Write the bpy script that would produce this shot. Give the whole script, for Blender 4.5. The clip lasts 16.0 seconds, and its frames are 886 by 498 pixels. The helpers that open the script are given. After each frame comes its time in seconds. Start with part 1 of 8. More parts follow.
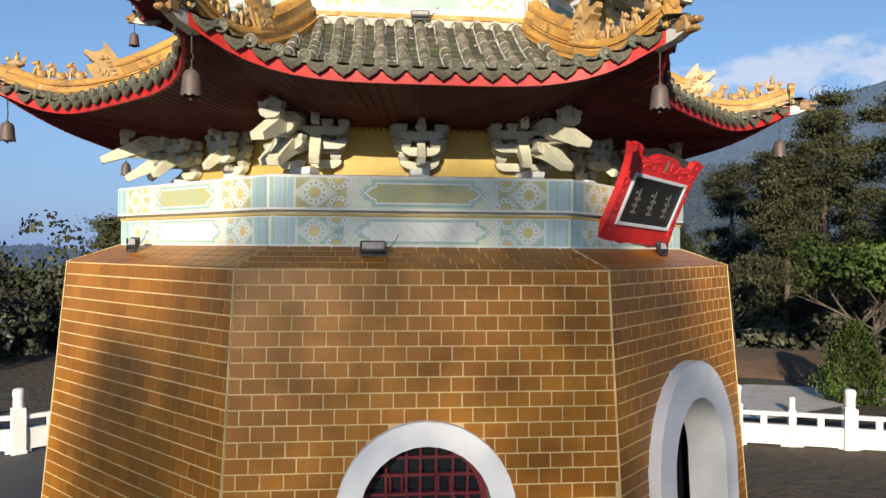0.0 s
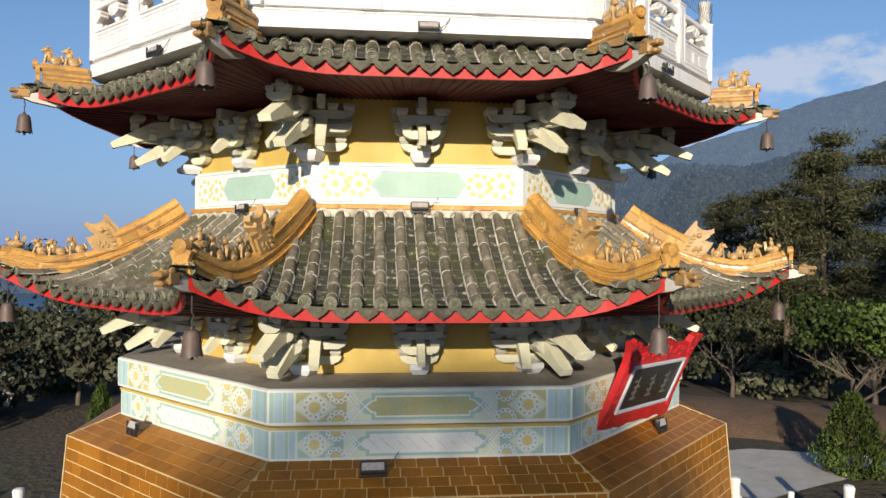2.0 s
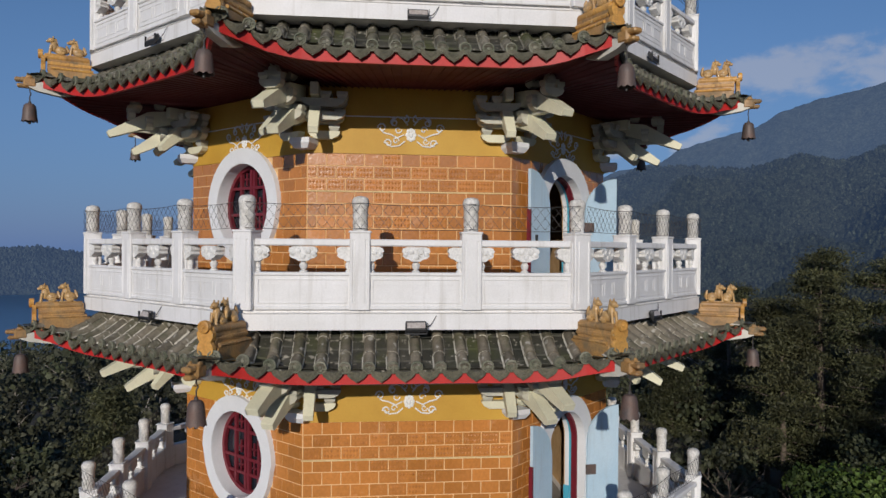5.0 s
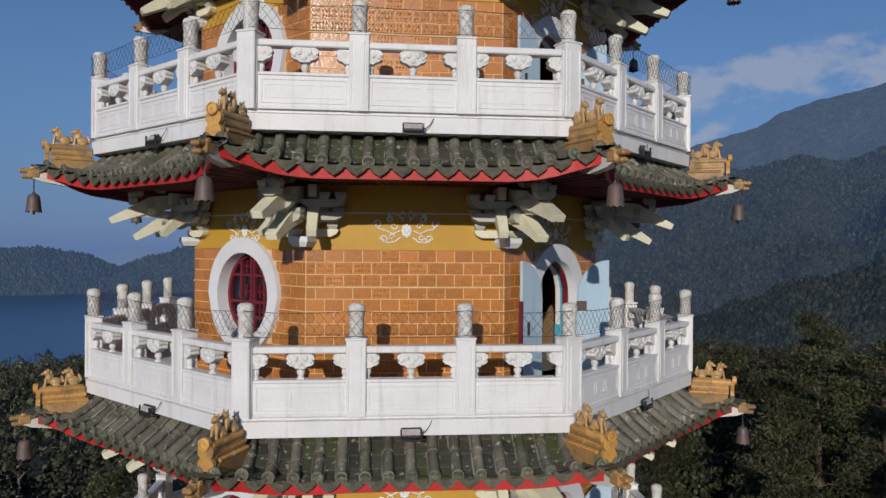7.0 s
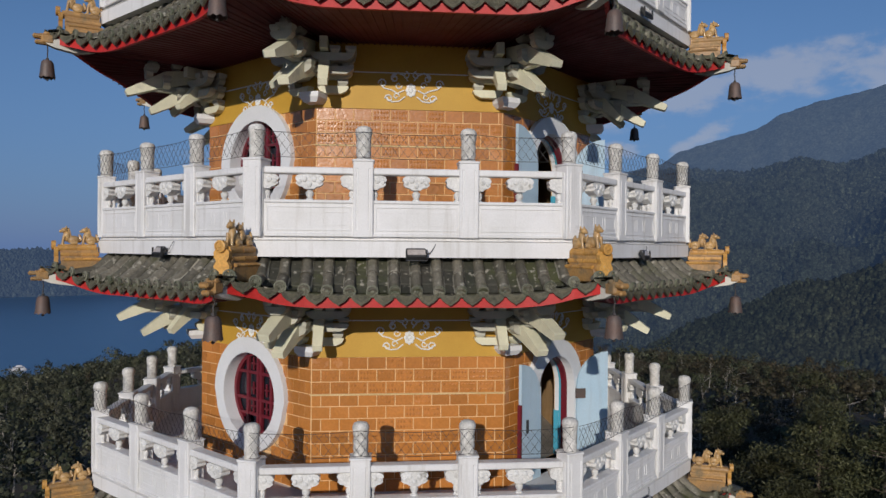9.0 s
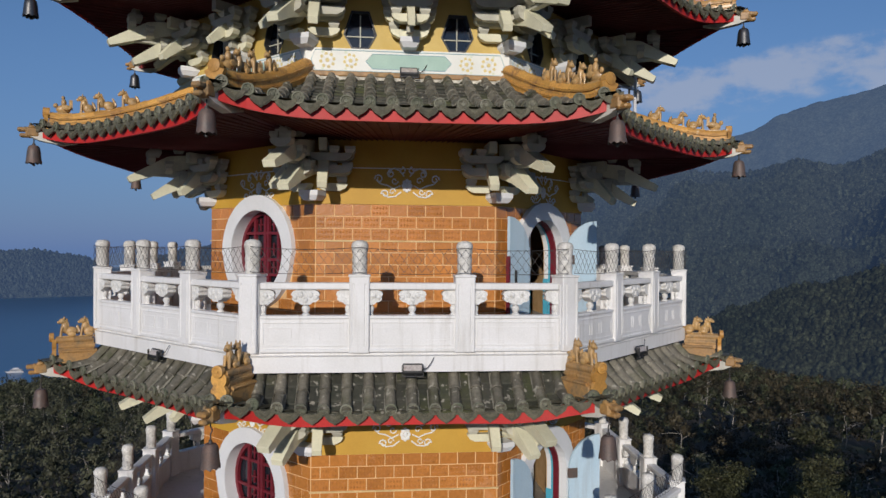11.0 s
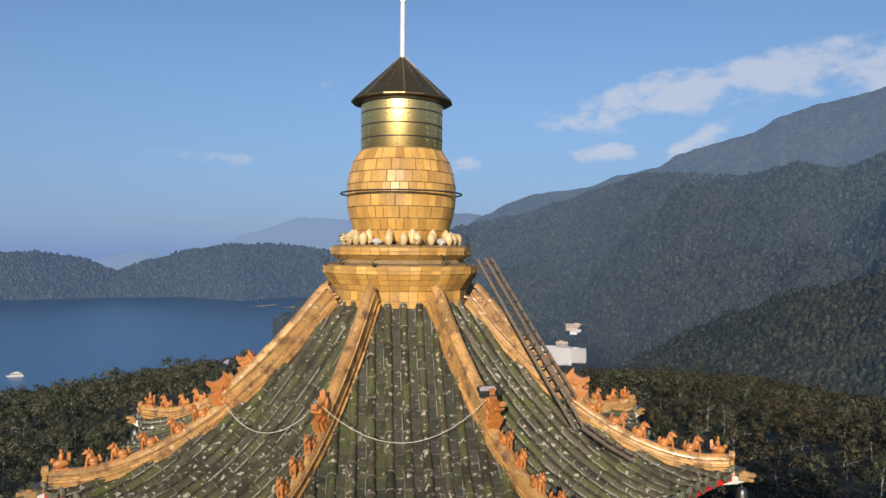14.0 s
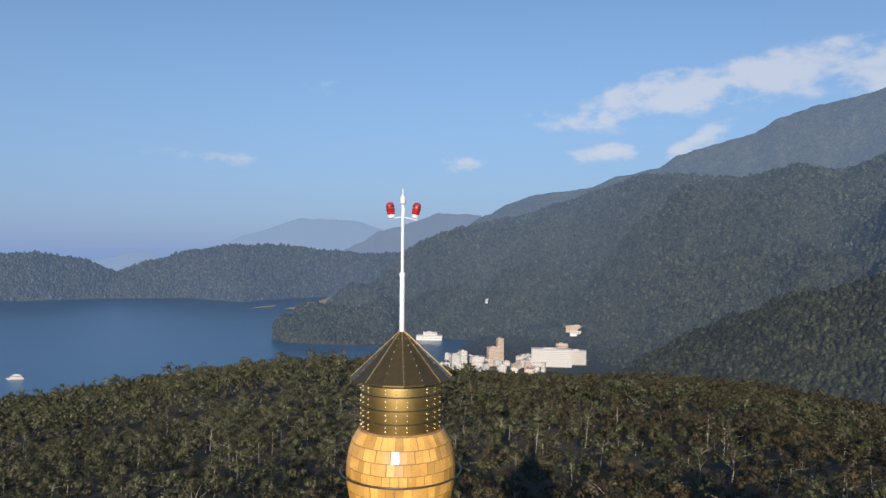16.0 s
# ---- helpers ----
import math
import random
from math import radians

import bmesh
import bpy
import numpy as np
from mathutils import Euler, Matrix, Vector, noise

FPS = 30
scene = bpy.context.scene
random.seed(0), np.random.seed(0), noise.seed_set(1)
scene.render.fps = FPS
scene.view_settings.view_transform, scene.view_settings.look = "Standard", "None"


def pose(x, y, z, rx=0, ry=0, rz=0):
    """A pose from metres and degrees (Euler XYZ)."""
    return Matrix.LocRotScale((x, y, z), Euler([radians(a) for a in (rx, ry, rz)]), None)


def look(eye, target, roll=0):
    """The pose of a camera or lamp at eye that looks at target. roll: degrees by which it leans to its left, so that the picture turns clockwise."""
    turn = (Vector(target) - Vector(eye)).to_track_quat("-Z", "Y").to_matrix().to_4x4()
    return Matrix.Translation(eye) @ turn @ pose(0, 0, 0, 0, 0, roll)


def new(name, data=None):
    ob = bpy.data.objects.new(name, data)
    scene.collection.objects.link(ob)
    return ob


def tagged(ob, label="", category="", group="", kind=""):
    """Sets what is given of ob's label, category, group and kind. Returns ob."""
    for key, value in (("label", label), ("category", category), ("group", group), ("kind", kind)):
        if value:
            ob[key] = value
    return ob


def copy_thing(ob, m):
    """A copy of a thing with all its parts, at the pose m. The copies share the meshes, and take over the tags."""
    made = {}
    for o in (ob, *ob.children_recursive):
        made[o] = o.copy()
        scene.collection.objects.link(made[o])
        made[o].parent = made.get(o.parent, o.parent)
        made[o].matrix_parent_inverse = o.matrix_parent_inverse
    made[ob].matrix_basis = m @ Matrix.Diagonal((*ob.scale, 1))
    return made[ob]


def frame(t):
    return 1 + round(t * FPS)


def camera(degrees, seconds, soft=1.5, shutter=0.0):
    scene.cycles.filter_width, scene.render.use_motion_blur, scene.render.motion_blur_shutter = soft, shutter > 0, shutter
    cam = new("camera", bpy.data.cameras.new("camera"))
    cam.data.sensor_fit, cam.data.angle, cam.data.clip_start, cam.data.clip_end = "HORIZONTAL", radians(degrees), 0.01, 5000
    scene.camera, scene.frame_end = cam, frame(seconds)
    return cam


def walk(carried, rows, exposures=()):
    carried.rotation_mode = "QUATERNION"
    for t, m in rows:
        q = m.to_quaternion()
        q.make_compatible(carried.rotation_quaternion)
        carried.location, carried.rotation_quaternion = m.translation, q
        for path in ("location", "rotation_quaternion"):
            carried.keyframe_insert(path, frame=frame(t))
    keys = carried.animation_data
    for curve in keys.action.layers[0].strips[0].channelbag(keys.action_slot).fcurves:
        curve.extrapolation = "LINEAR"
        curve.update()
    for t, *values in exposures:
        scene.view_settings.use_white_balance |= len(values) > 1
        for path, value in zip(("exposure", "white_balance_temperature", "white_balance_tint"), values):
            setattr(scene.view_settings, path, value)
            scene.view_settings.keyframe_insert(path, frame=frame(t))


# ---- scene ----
cam = camera(64.55, 16.0, soft=1.5)
# seconds, x, y, z, yaw, pitch
PATH = [
    (0.0, -0.035, -13.635, 4.660, -3.16, -0.09),
    (0.5, -0.055, -13.615, 4.709, -3.15, -0.09),
    (1.0, -0.064, -13.610, 5.231, -3.14, -0.09),
    (1.5, -0.064, -13.620, 6.194, -3.16, -0.10),
    (2.0, -0.058, -13.648, 7.364, -3.20, -0.10),
    (2.5, -0.036, -13.665, 8.650, -3.19, -0.10),
    (3.0, -0.008, -13.662, 9.940, -3.12, -0.11),
    (3.5, 0.002, -13.650, 11.207, -3.12, -0.11),
    (4.0, 0.014, -13.656, 12.496, -3.15, -0.11),
    (6.5, 0.122, -13.690, 18.898, -3.21, -0.14),
    (7.0, 0.112, -13.686, 20.197, -3.20, -0.14),
    (7.5, 0.110, -13.689, 21.491, -3.17, -0.14),
    (8.0, 0.098, -13.688, 22.822, -3.13, -0.13),
    (8.5, 0.077, -13.685, 24.143, -3.15, -0.12),
    (9.0, 0.057, -13.650, 25.429, -3.20, -0.09),
    (11.5, 0.068, -13.630, 31.739, -3.39, -0.08),
    (12.0, 0.058, -13.655, 33.016, -3.37, -0.06),
    (12.5, 0.028, -13.672, 34.317, -3.35, -0.06),
    (13.0, 0.010, -13.668, 35.597, -3.34, -0.04),
    (13.5, 0.011, -13.672, 36.894, -3.34, -0.04),
    (14.0, 0.018, -13.671, 38.227, -3.35, -0.04),
    (14.5, 0.017, -13.668, 39.559, -3.35, -0.04),
    (15.0, 0.009, -13.666, 40.890, -3.35, -0.04),
    (15.5, -0.001, -13.665, 42.220, -3.35, -0.04),
    (16.0, -0.011, -13.664, 43.552, -3.35, -0.04),
]
EXPOSURE = [(0.0, 0.40, 6500, 10), (1.0, 0.38, 6500, 10), (2.0, 0.20, 6450, 10), (3.0, -0.22, 6150, 11), (4.0, -0.52, 5850, 12), (6.5, -0.69, 5780, 12), (9.0, -0.72, 5780, 12), (11.5, -0.50, 5820, 12),
            (12.5, -0.26, 6000, 12), (13.5, 0.0, 6350, 11), (14.5, 0.16, 6600, 11), (16.0, 0.23, 6720, 11)]
walk(cam, [(t, pose(x, y, z, 90 + pitch, -0.45, yaw)) for t, x, y, z, yaw, pitch in PATH], EXPOSURE)

# ---- light ----
SUN_AZ, SUN_EL = 11.5, 16.0          # the way the light travels: degrees from +y towards +x, and downwards
light = bpy.data.lights.new("sun", "SUN")
light.energy, light.angle, light.color = 5.0, radians(0.55), (1.0, 0.875, 0.70)
sun = new("sun", light)
sun.matrix_world = look((0, 0, 0), (math.sin(radians(SUN_AZ)) * math.cos(radians(SUN_EL)),
                                    math.cos(radians(SUN_AZ)) * math.cos(radians(SUN_EL)), -math.sin(radians(SUN_EL))))


def build_world():
    w = bpy.data.worlds.new("sky")
    w.use_nodes = True
    scene.world = w
    nt = w.node_tree
    N, L = nt.nodes, nt.links
    bg = N["Background"]
    sky = N.new("ShaderNodeTexSky")
    sky.sky_type, sky.sun_disc = "NISHITA", False
    sky.sun_elevation, sky.sun_rotation = radians(22), radians(180 + SUN_AZ)
    sky.altitude, sky.air_density, sky.dust_density, sky.ozone_density = 900, 1.15, 0.35, 4.5
    co = N.new("ShaderNodeTexCoord")
    sep = N.new("ShaderNodeSeparateXYZ")
    L.new(co.outputs["Generated"], sep.inputs[0])

    def maths(op, a, b=None, clamp=False):
        n = N.new("ShaderNodeMath")
        n.operation, n.use_clamp = op, clamp
        for i, v in enumerate((a, b)):
            if v is None:
                continue
            if isinstance(v, (int, float)):
                n.inputs[i].default_value = v
            else:
                L.new(v, n.inputs[i])
        return n.outputs[0]

    az = maths("ARCTAN2", sep.outputs[0], sep.outputs[1])
    el = maths("ARCSINE", sep.outputs[2])
    # clouds: long low banks over the mountains, broken up by noise
    comb = N.new("ShaderNodeCombineXYZ")
    L.new(az, comb.inputs[0])
    L.new(maths("MULTIPLY", el, 1.7), comb.inputs[1])
    no = N.new("ShaderNodeTexNoise")
    no.inputs["Scale"].default_value, no.inputs["Detail"].default_value, no.inputs["Roughness"].default_value = 19.0, 8.0, 0.58
    L.new(comb.outputs[0], no.inputs["Vector"])
    total = None
    # azimuth, elevation, half length, half height, lean, weight
    for a, e, sa, se, lean, k in ((0.42, 0.220, 0.28, 0.040, 0.16, 1.0), (0.50, 0.231, 0.15, 0.042, 0.08, 1.1), (0.345, 0.218, 0.08, 0.032, 0.2, 1.0), (0.66, 0.236, 0.18, 0.042, 0.05, 1.0),
                                  (0.283, 0.136, 0.068, 0.020, 0.0, 0.95), (0.405, 0.148, 0.055, 0.026, 0.5, 0.95), (0.10, 0.122, 0.075, 0.016, 0.0, 0.5),
                                  (-0.25, 0.124, 0.11, 0.014, 0.0, 0.42), (-0.10, 0.225, 0.05, 0.013, 0.0, 0.4), (0.85, 0.30, 0.2, 0.06, 0.1, 1.0),
                                  (-1.2, 0.2, 0.3, 0.03, 0.0, 0.7), (2.4, 0.3, 0.4, 0.05, 0.0, 0.8)):
        da = maths("SUBTRACT", az, a)
        u = maths("DIVIDE", da, sa)
        v = maths("DIVIDE", maths("SUBTRACT", maths("SUBTRACT", el, e), maths("MULTIPLY", da, lean)), se)
        v = maths("MAXIMUM", maths("MULTIPLY", v, 1.35), maths("MULTIPLY", v, -0.8))
        d = maths("SQRT", maths("ADD", maths("MULTIPLY", u, u), maths("MULTIPLY", v, v)))
        m = maths("MULTIPLY", maths("SUBTRACT", 1.0, d, True), k)
        total = m if total is None else maths("MAXIMUM", total, m)
    dens = maths("MULTIPLY", maths("ADD", maths("MULTIPLY", total, 1.25), maths("MULTIPLY", maths("SUBTRACT", no.outputs[0], 0.50), 3.3)), 2.2)
    ramp = N.new("ShaderNodeMapRange")
    ramp.inputs[1].default_value, ramp.inputs[2].default_value = 0.25, 2.2
    ramp.inputs[3].default_value, ramp.inputs[4].default_value = 0.0, 0.58
    ramp.interpolation_type = "SMOOTHSTEP"
    L.new(dens, ramp.inputs[0])
    gate = maths("MULTIPLY", ramp.outputs[0], maths("MULTIPLY", total, 4.0, True))
    # a little thin grey haze near the horizon
    hz = N.new("ShaderNodeMapRange")
    hz.inputs[1].default_value, hz.inputs[2].default_value, hz.inputs[3].default_value, hz.inputs[4].default_value = -0.02, 0.34, 0.95, 0.0
    L.new(el, hz.inputs[0])
    m1 = N.new("ShaderNodeMixRGB")
    m1.inputs[2].default_value = HAZE
    L.new(hz.outputs[0], m1.inputs[0])
    L.new(sky.outputs[0], m1.inputs[1])
    m2 = N.new("ShaderNodeMixRGB")
    m2.inputs[2].default_value = (5.7, 5.75, 6.15, 1)
    L.new(gate, m2.inputs[0])
    L.new(m1.outputs[0], m2.inputs[1])
    L.new(m2.outputs[0], bg.inputs[0])
    bg.inputs[1].default_value = 0.108


HAZE = (1.42, 2.42, 4.75, 1)
build_world()

# ---- materials ----
def nodes_of(name):
    m = bpy.data.materials.new(name)
    m.use_nodes = True
    return m, m.node_tree.nodes, m.node_tree.links, m.node_tree.nodes["Principled BSDF"]


def rgba(c):
    return (c[0], c[1], c[2], 1)


def noise_node(N, L, pos, scale, detail=4.0, rough=0.6):
    n = N.new("ShaderNodeTexNoise")
    n.inputs["Scale"].default_value, n.inputs["Detail"].default_value, n.inputs["Roughness"].default_value = scale, detail, rough
    L.new(pos, n.inputs["Vector"])
    return n.outputs[0]


def ramp_node(N, L, fac, lo, hi, a=0.0, b=1.0):
    r = N.new("ShaderNodeMapRange")
    for i, v in enumerate((lo, hi, a, b)):
        r.inputs[i + 1].default_value = v
    L.new(fac, r.inputs[0])
    return r.outputs[0]


def mix_node(N, L, fac, a, b, mode="MIX"):
    n = N.new("ShaderNodeMixRGB")
    n.blend_type = mode
    for i, v in enumerate((fac, a, b)):
        if isinstance(v, (int, float)):
            n.inputs[i].default_value = v
        elif isinstance(v, tuple):
            n.inputs[i].default_value = rgba(v)
        else:
            L.new(v, n.inputs[i])
    return n.outputs[0]


def surface(name, c1, c2, scale=3.0, rough=(0.4, 0.6), bump=0.15, bump_scale=40.0, piece=0.0, stain=None, stain_at=(0.55, 0.7), stain_scale=1.2,
            metal=0.0, coat=0.0, spec=0.5, fine=0.25, waves=0.0, flecks=None, fleck_at=(0.66, 0.7), fleck_scale=9.0, bump_dist=0.01, streak=None):
    """A weathered surface: two tones in large patches, fine grain, tone by piece, stains and flecks with their own shape."""
    m, N, L, b = nodes_of(name)
    geo = N.new("ShaderNodeNewGeometry")
    pos = geo.outputs["Position"]
    big = noise_node(N, L, pos, scale, 5.0)
    small = noise_node(N, L, pos, bump_scale, 3.0)
    col = mix_node(N, L, ramp_node(N, L, big, 0.35, 0.65), c1, c2)
    col = mix_node(N, L, fine, col, mix_node(N, L, 1.0, col, ramp_node(N, L, small, 0.3, 0.7, 0.45, 1.45), "MULTIPLY"))
    if piece:
        info = N.new("ShaderNodeObjectInfo")
        add = N.new("ShaderNodeMath")
        add.operation = "ADD"
        L.new(info.outputs["Random"], add.inputs[0])
        L.new(geo.outputs["Random Per Island"], add.inputs[1])
        fr = N.new("ShaderNodeMath")
        fr.operation = "FRACT"
        L.new(add.outputs[0], fr.inputs[0])
        col = mix_node(N, L, 1.0, col, ramp_node(N, L, fr.outputs[0], 0, 1, 1 - piece, 1 + piece), "MULTIPLY")
    rg = ramp_node(N, L, big, 0.3, 0.7, rough[0], rough[1])
    if streak:
        mp = N.new("ShaderNodeMapping")
        mp.inputs["Scale"].default_value = (9.0, 9.0, 0.7)
        L.new(pos, mp.inputs[0])
        st = noise_node(N, L, mp.outputs[0], 1.0, 4.0)
        col = mix_node(N, L, ramp_node(N, L, st, 0.54, 0.78, 0.0, 0.6), col, streak)
    if stain:
        s = noise_node(N, L, pos, stain_scale, 8.0, 0.68)
        k = ramp_node(N, L, s, stain_at[0], stain_at[1])
        col = mix_node(N, L, k, col, stain)
        rg = ramp_node(N, L, k, 0, 1, sum(rough) / 2, 0.9)
    if flecks:
        s = noise_node(N, L, pos, fleck_scale, 2.0, 0.5)
        col = mix_node(N, L, ramp_node(N, L, s, fleck_at[0], fleck_at[1]), col, flecks)
    L.new(col, b.inputs["Base Color"])
    L.new(rg, b.inputs["Roughness"])
    b.inputs["Metallic"].default_value = metal
    b.inputs["Coat Weight"].default_value = coat
    b.inputs["Coat Roughness"].default_value = 0.12
    b.inputs["Specular IOR Level"].default_value = spec
    if bump:
        h = small
        if waves:
            h = mix_node(N, L, waves, small, noise_node(N, L, pos, bump_scale * 0.25, 3.0))
        bp = N.new("ShaderNodeBump")
        bp.inputs["Strength"].default_value, bp.inputs["Distance"].default_value = bump, bump_dist
        L.new(h, bp.inputs["Height"])
        L.new(bp.outputs[0], b.inputs["Normal"])
    return m


def foliage(name, c1, c2, c3, rough=0.6, trans=0.25):
    m, N, L, b = nodes_of(name)
    geo = N.new("ShaderNodeNewGeometry")
    info = N.new("ShaderNodeObjectInfo")
    n1 = noise_node(N, L, geo.outputs["Position"], 0.10, 3.0)
    n2 = noise_node(N, L, geo.outputs["Position"], 0.42, 4.0, 0.7)
    col = mix_node(N, L, ramp_node(N, L, n1, 0.35, 0.65), c1, c2)
    col = mix_node(N, L, ramp_node(N, L, geo.outputs["Random Per Island"], 0.8, 1.0, 0, 0.3), col, c3)
    col = mix_node(N, L, 1.0, col, ramp_node(N, L, n2, 0.32, 0.68, 0.6, 1.4), "MULTIPLY")
    col = mix_node(N, L, 1.0, col, ramp_node(N, L, geo.outputs["Random Per Island"], 0, 1, 0.86, 1.14), "MULTIPLY")
    n5 = noise_node(N, L, geo.outputs["Position"], 3.2, 3.0, 0.7)
    col = mix_node(N, L, 1.0, col, ramp_node(N, L, n5, 0.32, 0.68, 0.55, 1.5), "MULTIPLY")
    n4 = noise_node(N, L, geo.outputs["Position"], 0.16, 2.0, 0.5)
    col = mix_node(N, L, 1.0, col, ramp_node(N, L, n4, 0.36, 0.64, 0.48, 1.55), "MULTIPLY")
    L.new(col, b.inputs["Base Color"])
    b.inputs["Roughness"].default_value = rough
    b.inputs["Specular IOR Level"].default_value = 0.25
    return m


def noise_color(N, L, pos, scale):
    n = N.new("ShaderNodeTexNoise")
    n.inputs["Scale"].default_value, n.inputs["Detail"].default_value = scale, 3.0
    L.new(pos, n.inputs["Vector"])
    return n.outputs["Color"]


def distance(name, c1, c2, haze_glow, amount, scale, grain=0.03, crown=0.085, rugged=1.0, deeper=None):
    """Far wooded hills, with the haze of distance put into the material as a bluish glow."""
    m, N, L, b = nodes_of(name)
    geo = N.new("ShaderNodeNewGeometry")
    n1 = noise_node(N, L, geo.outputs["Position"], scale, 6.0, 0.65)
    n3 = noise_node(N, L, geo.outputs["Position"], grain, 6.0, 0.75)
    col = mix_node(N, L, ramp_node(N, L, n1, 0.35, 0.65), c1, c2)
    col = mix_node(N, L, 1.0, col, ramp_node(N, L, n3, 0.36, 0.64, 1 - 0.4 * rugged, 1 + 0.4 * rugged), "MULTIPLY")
    # crowns: cells of uneven size, each with its own tone, the shade between painted dark
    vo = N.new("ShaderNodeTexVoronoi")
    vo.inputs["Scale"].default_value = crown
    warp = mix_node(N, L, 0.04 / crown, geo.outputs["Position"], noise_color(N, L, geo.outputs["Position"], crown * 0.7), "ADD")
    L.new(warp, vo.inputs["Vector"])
    gap_shade = ramp_node(N, L, vo.outputs["Distance"], 0.25, 0.75, 1 + 0.30 * rugged, max(1 - 0.5 * rugged, 0.15))
    col = mix_node(N, L, 1.0, col, gap_shade, "MULTIPLY")
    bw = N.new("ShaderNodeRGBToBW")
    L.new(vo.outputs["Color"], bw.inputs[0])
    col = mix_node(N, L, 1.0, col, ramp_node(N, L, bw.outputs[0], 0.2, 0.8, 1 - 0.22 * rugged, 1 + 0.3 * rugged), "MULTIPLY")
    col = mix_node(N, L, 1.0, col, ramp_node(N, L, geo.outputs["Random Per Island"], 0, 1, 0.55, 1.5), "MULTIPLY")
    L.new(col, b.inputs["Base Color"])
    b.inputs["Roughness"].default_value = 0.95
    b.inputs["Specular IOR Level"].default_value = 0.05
    b.inputs["Emission Color"].default_value = rgba(haze_glow)
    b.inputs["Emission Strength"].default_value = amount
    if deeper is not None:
        # stronger haze glow on the far parts of the range
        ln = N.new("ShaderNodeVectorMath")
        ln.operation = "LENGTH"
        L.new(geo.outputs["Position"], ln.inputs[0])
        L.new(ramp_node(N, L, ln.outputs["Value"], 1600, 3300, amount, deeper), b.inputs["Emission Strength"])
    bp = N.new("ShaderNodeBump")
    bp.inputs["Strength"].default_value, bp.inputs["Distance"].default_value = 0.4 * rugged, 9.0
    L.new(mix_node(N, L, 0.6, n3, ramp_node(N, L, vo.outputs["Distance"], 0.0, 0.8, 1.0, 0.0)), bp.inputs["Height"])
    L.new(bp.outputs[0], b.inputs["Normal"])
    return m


BRICK = surface("glazed_brick", (0.335, 0.137, 0.012), (0.26, 0.100, 0.010), 0.9, (0.30, 0.46), 0.35, 30, piece=0.15, fine=0.2, coat=0.0, spec=0.28, waves=0.5,
                stain=(0.42, 0.22, 0.04), stain_at=(0.66, 0.82), stain_scale=2.2)
BRICK_UP = surface("orange_glazed_brick", (0.50, 0.20, 0.045), (0.42, 0.165, 0.03), 0.8, (0.18, 0.34), 0.5, 26, piece=0.16, fine=0.22, coat=0.35, waves=0.5,
                   stain=(0.55, 0.27, 0.11), stain_at=(0.6, 0.8), stain_scale=2.0)
MORTAR = surface("mortar", (0.70, 0.53, 0.27), (0.58, 0.42, 0.19), 4, (0.8, 0.95), 0.3, 60)
RIDGE_CORE = surface("ridge_joint", (0.15, 0.10, 0.05), (0.10, 0.07, 0.04), 6, (0.8, 0.95), 0.3, 50)
MORTAR_UP = surface("upper_mortar", (0.76, 0.50, 0.24), (0.66, 0.40, 0.17), 4, (0.8, 0.95), 0.3, 60)
OCHRE = surface("ochre_plaster", (0.56, 0.33, 0.035), (0.50, 0.28, 0.025), 1.5, (0.5, 0.7), 0.1, 50, fine=0.08, stain=(0.38, 0.24, 0.06), stain_at=(0.64, 0.85))
YELLOW = surface("pale_yellow_plaster", (0.62, 0.45, 0.12), (0.55, 0.38, 0.09), 1.5, (0.5, 0.7), 0.1, 50, fine=0.08)
WHITE = surface("white_stone_paint", (0.78, 0.77, 0.76), (0.70, 0.69, 0.67), 1.6, (0.45, 0.65), 0.12, 45, fine=0.08, stain=(0.42, 0.39, 0.34), stain_at=(0.66, 0.86),
                stain_scale=2.4, streak=(0.45, 0.42, 0.37))
CARVED = surface("weathered_carved_stone", (0.72, 0.70, 0.66), (0.54, 0.52, 0.47), 9, (0.6, 0.85), 0.7, 35, fine=0.5, stain=(0.16, 0.15, 0.13), stain_at=(0.60, 0.76),
                 stain_scale=16)
CLOUD_STONE = surface("weathered_white_stone", (0.76, 0.75, 0.72), (0.62, 0.61, 0.58), 6, (0.5, 0.75), 0.4, 40, fine=0.3, stain=(0.27, 0.26, 0.22), stain_at=(0.58, 0.74), stain_scale=9)
PLASTER = surface("white_plaster", (0.76, 0.77, 0.78), (0.68, 0.69, 0.70), 1.2, (0.5, 0.7), 0.06, 40, fine=0.06)
CREAM = surface("cream_bracket_paint", (0.74, 0.715, 0.52), (0.62, 0.60, 0.44), 2.5, (0.5, 0.7), 0.12, 40, fine=0.12, piece=0.1, stain=(0.33, 0.33, 0.26),
                stain_at=(0.6, 0.8))
GREYB = surface("grey_bracket_paint", (0.52, 0.505, 0.41), (0.42, 0.41, 0.34), 2.5, (0.5, 0.7), 0.12, 40, fine=0.12, piece=0.12)
BEAM = surface("pale_corner_beam", (0.66, 0.63, 0.54), (0.55, 0.53, 0.46), 2, (0.5, 0.7), 0.12, 40, fine=0.12, stain=(0.36, 0.36, 0.31), stain_at=(0.55, 0.75))
TILE = surface("mossy_roof_tile", (0.180, 0.162, 0.124), (0.092, 0.085, 0.062), 2.2, (0.45, 0.75), 0.5, 28, piece=0.3, fine=0.5,
               stain=(0.055, 0.062, 0.018), stain_at=(0.52, 0.72), stain_scale=1.5, flecks=(0.34, 0.32, 0.26), fleck_at=(0.62, 0.69), fleck_scale=11)
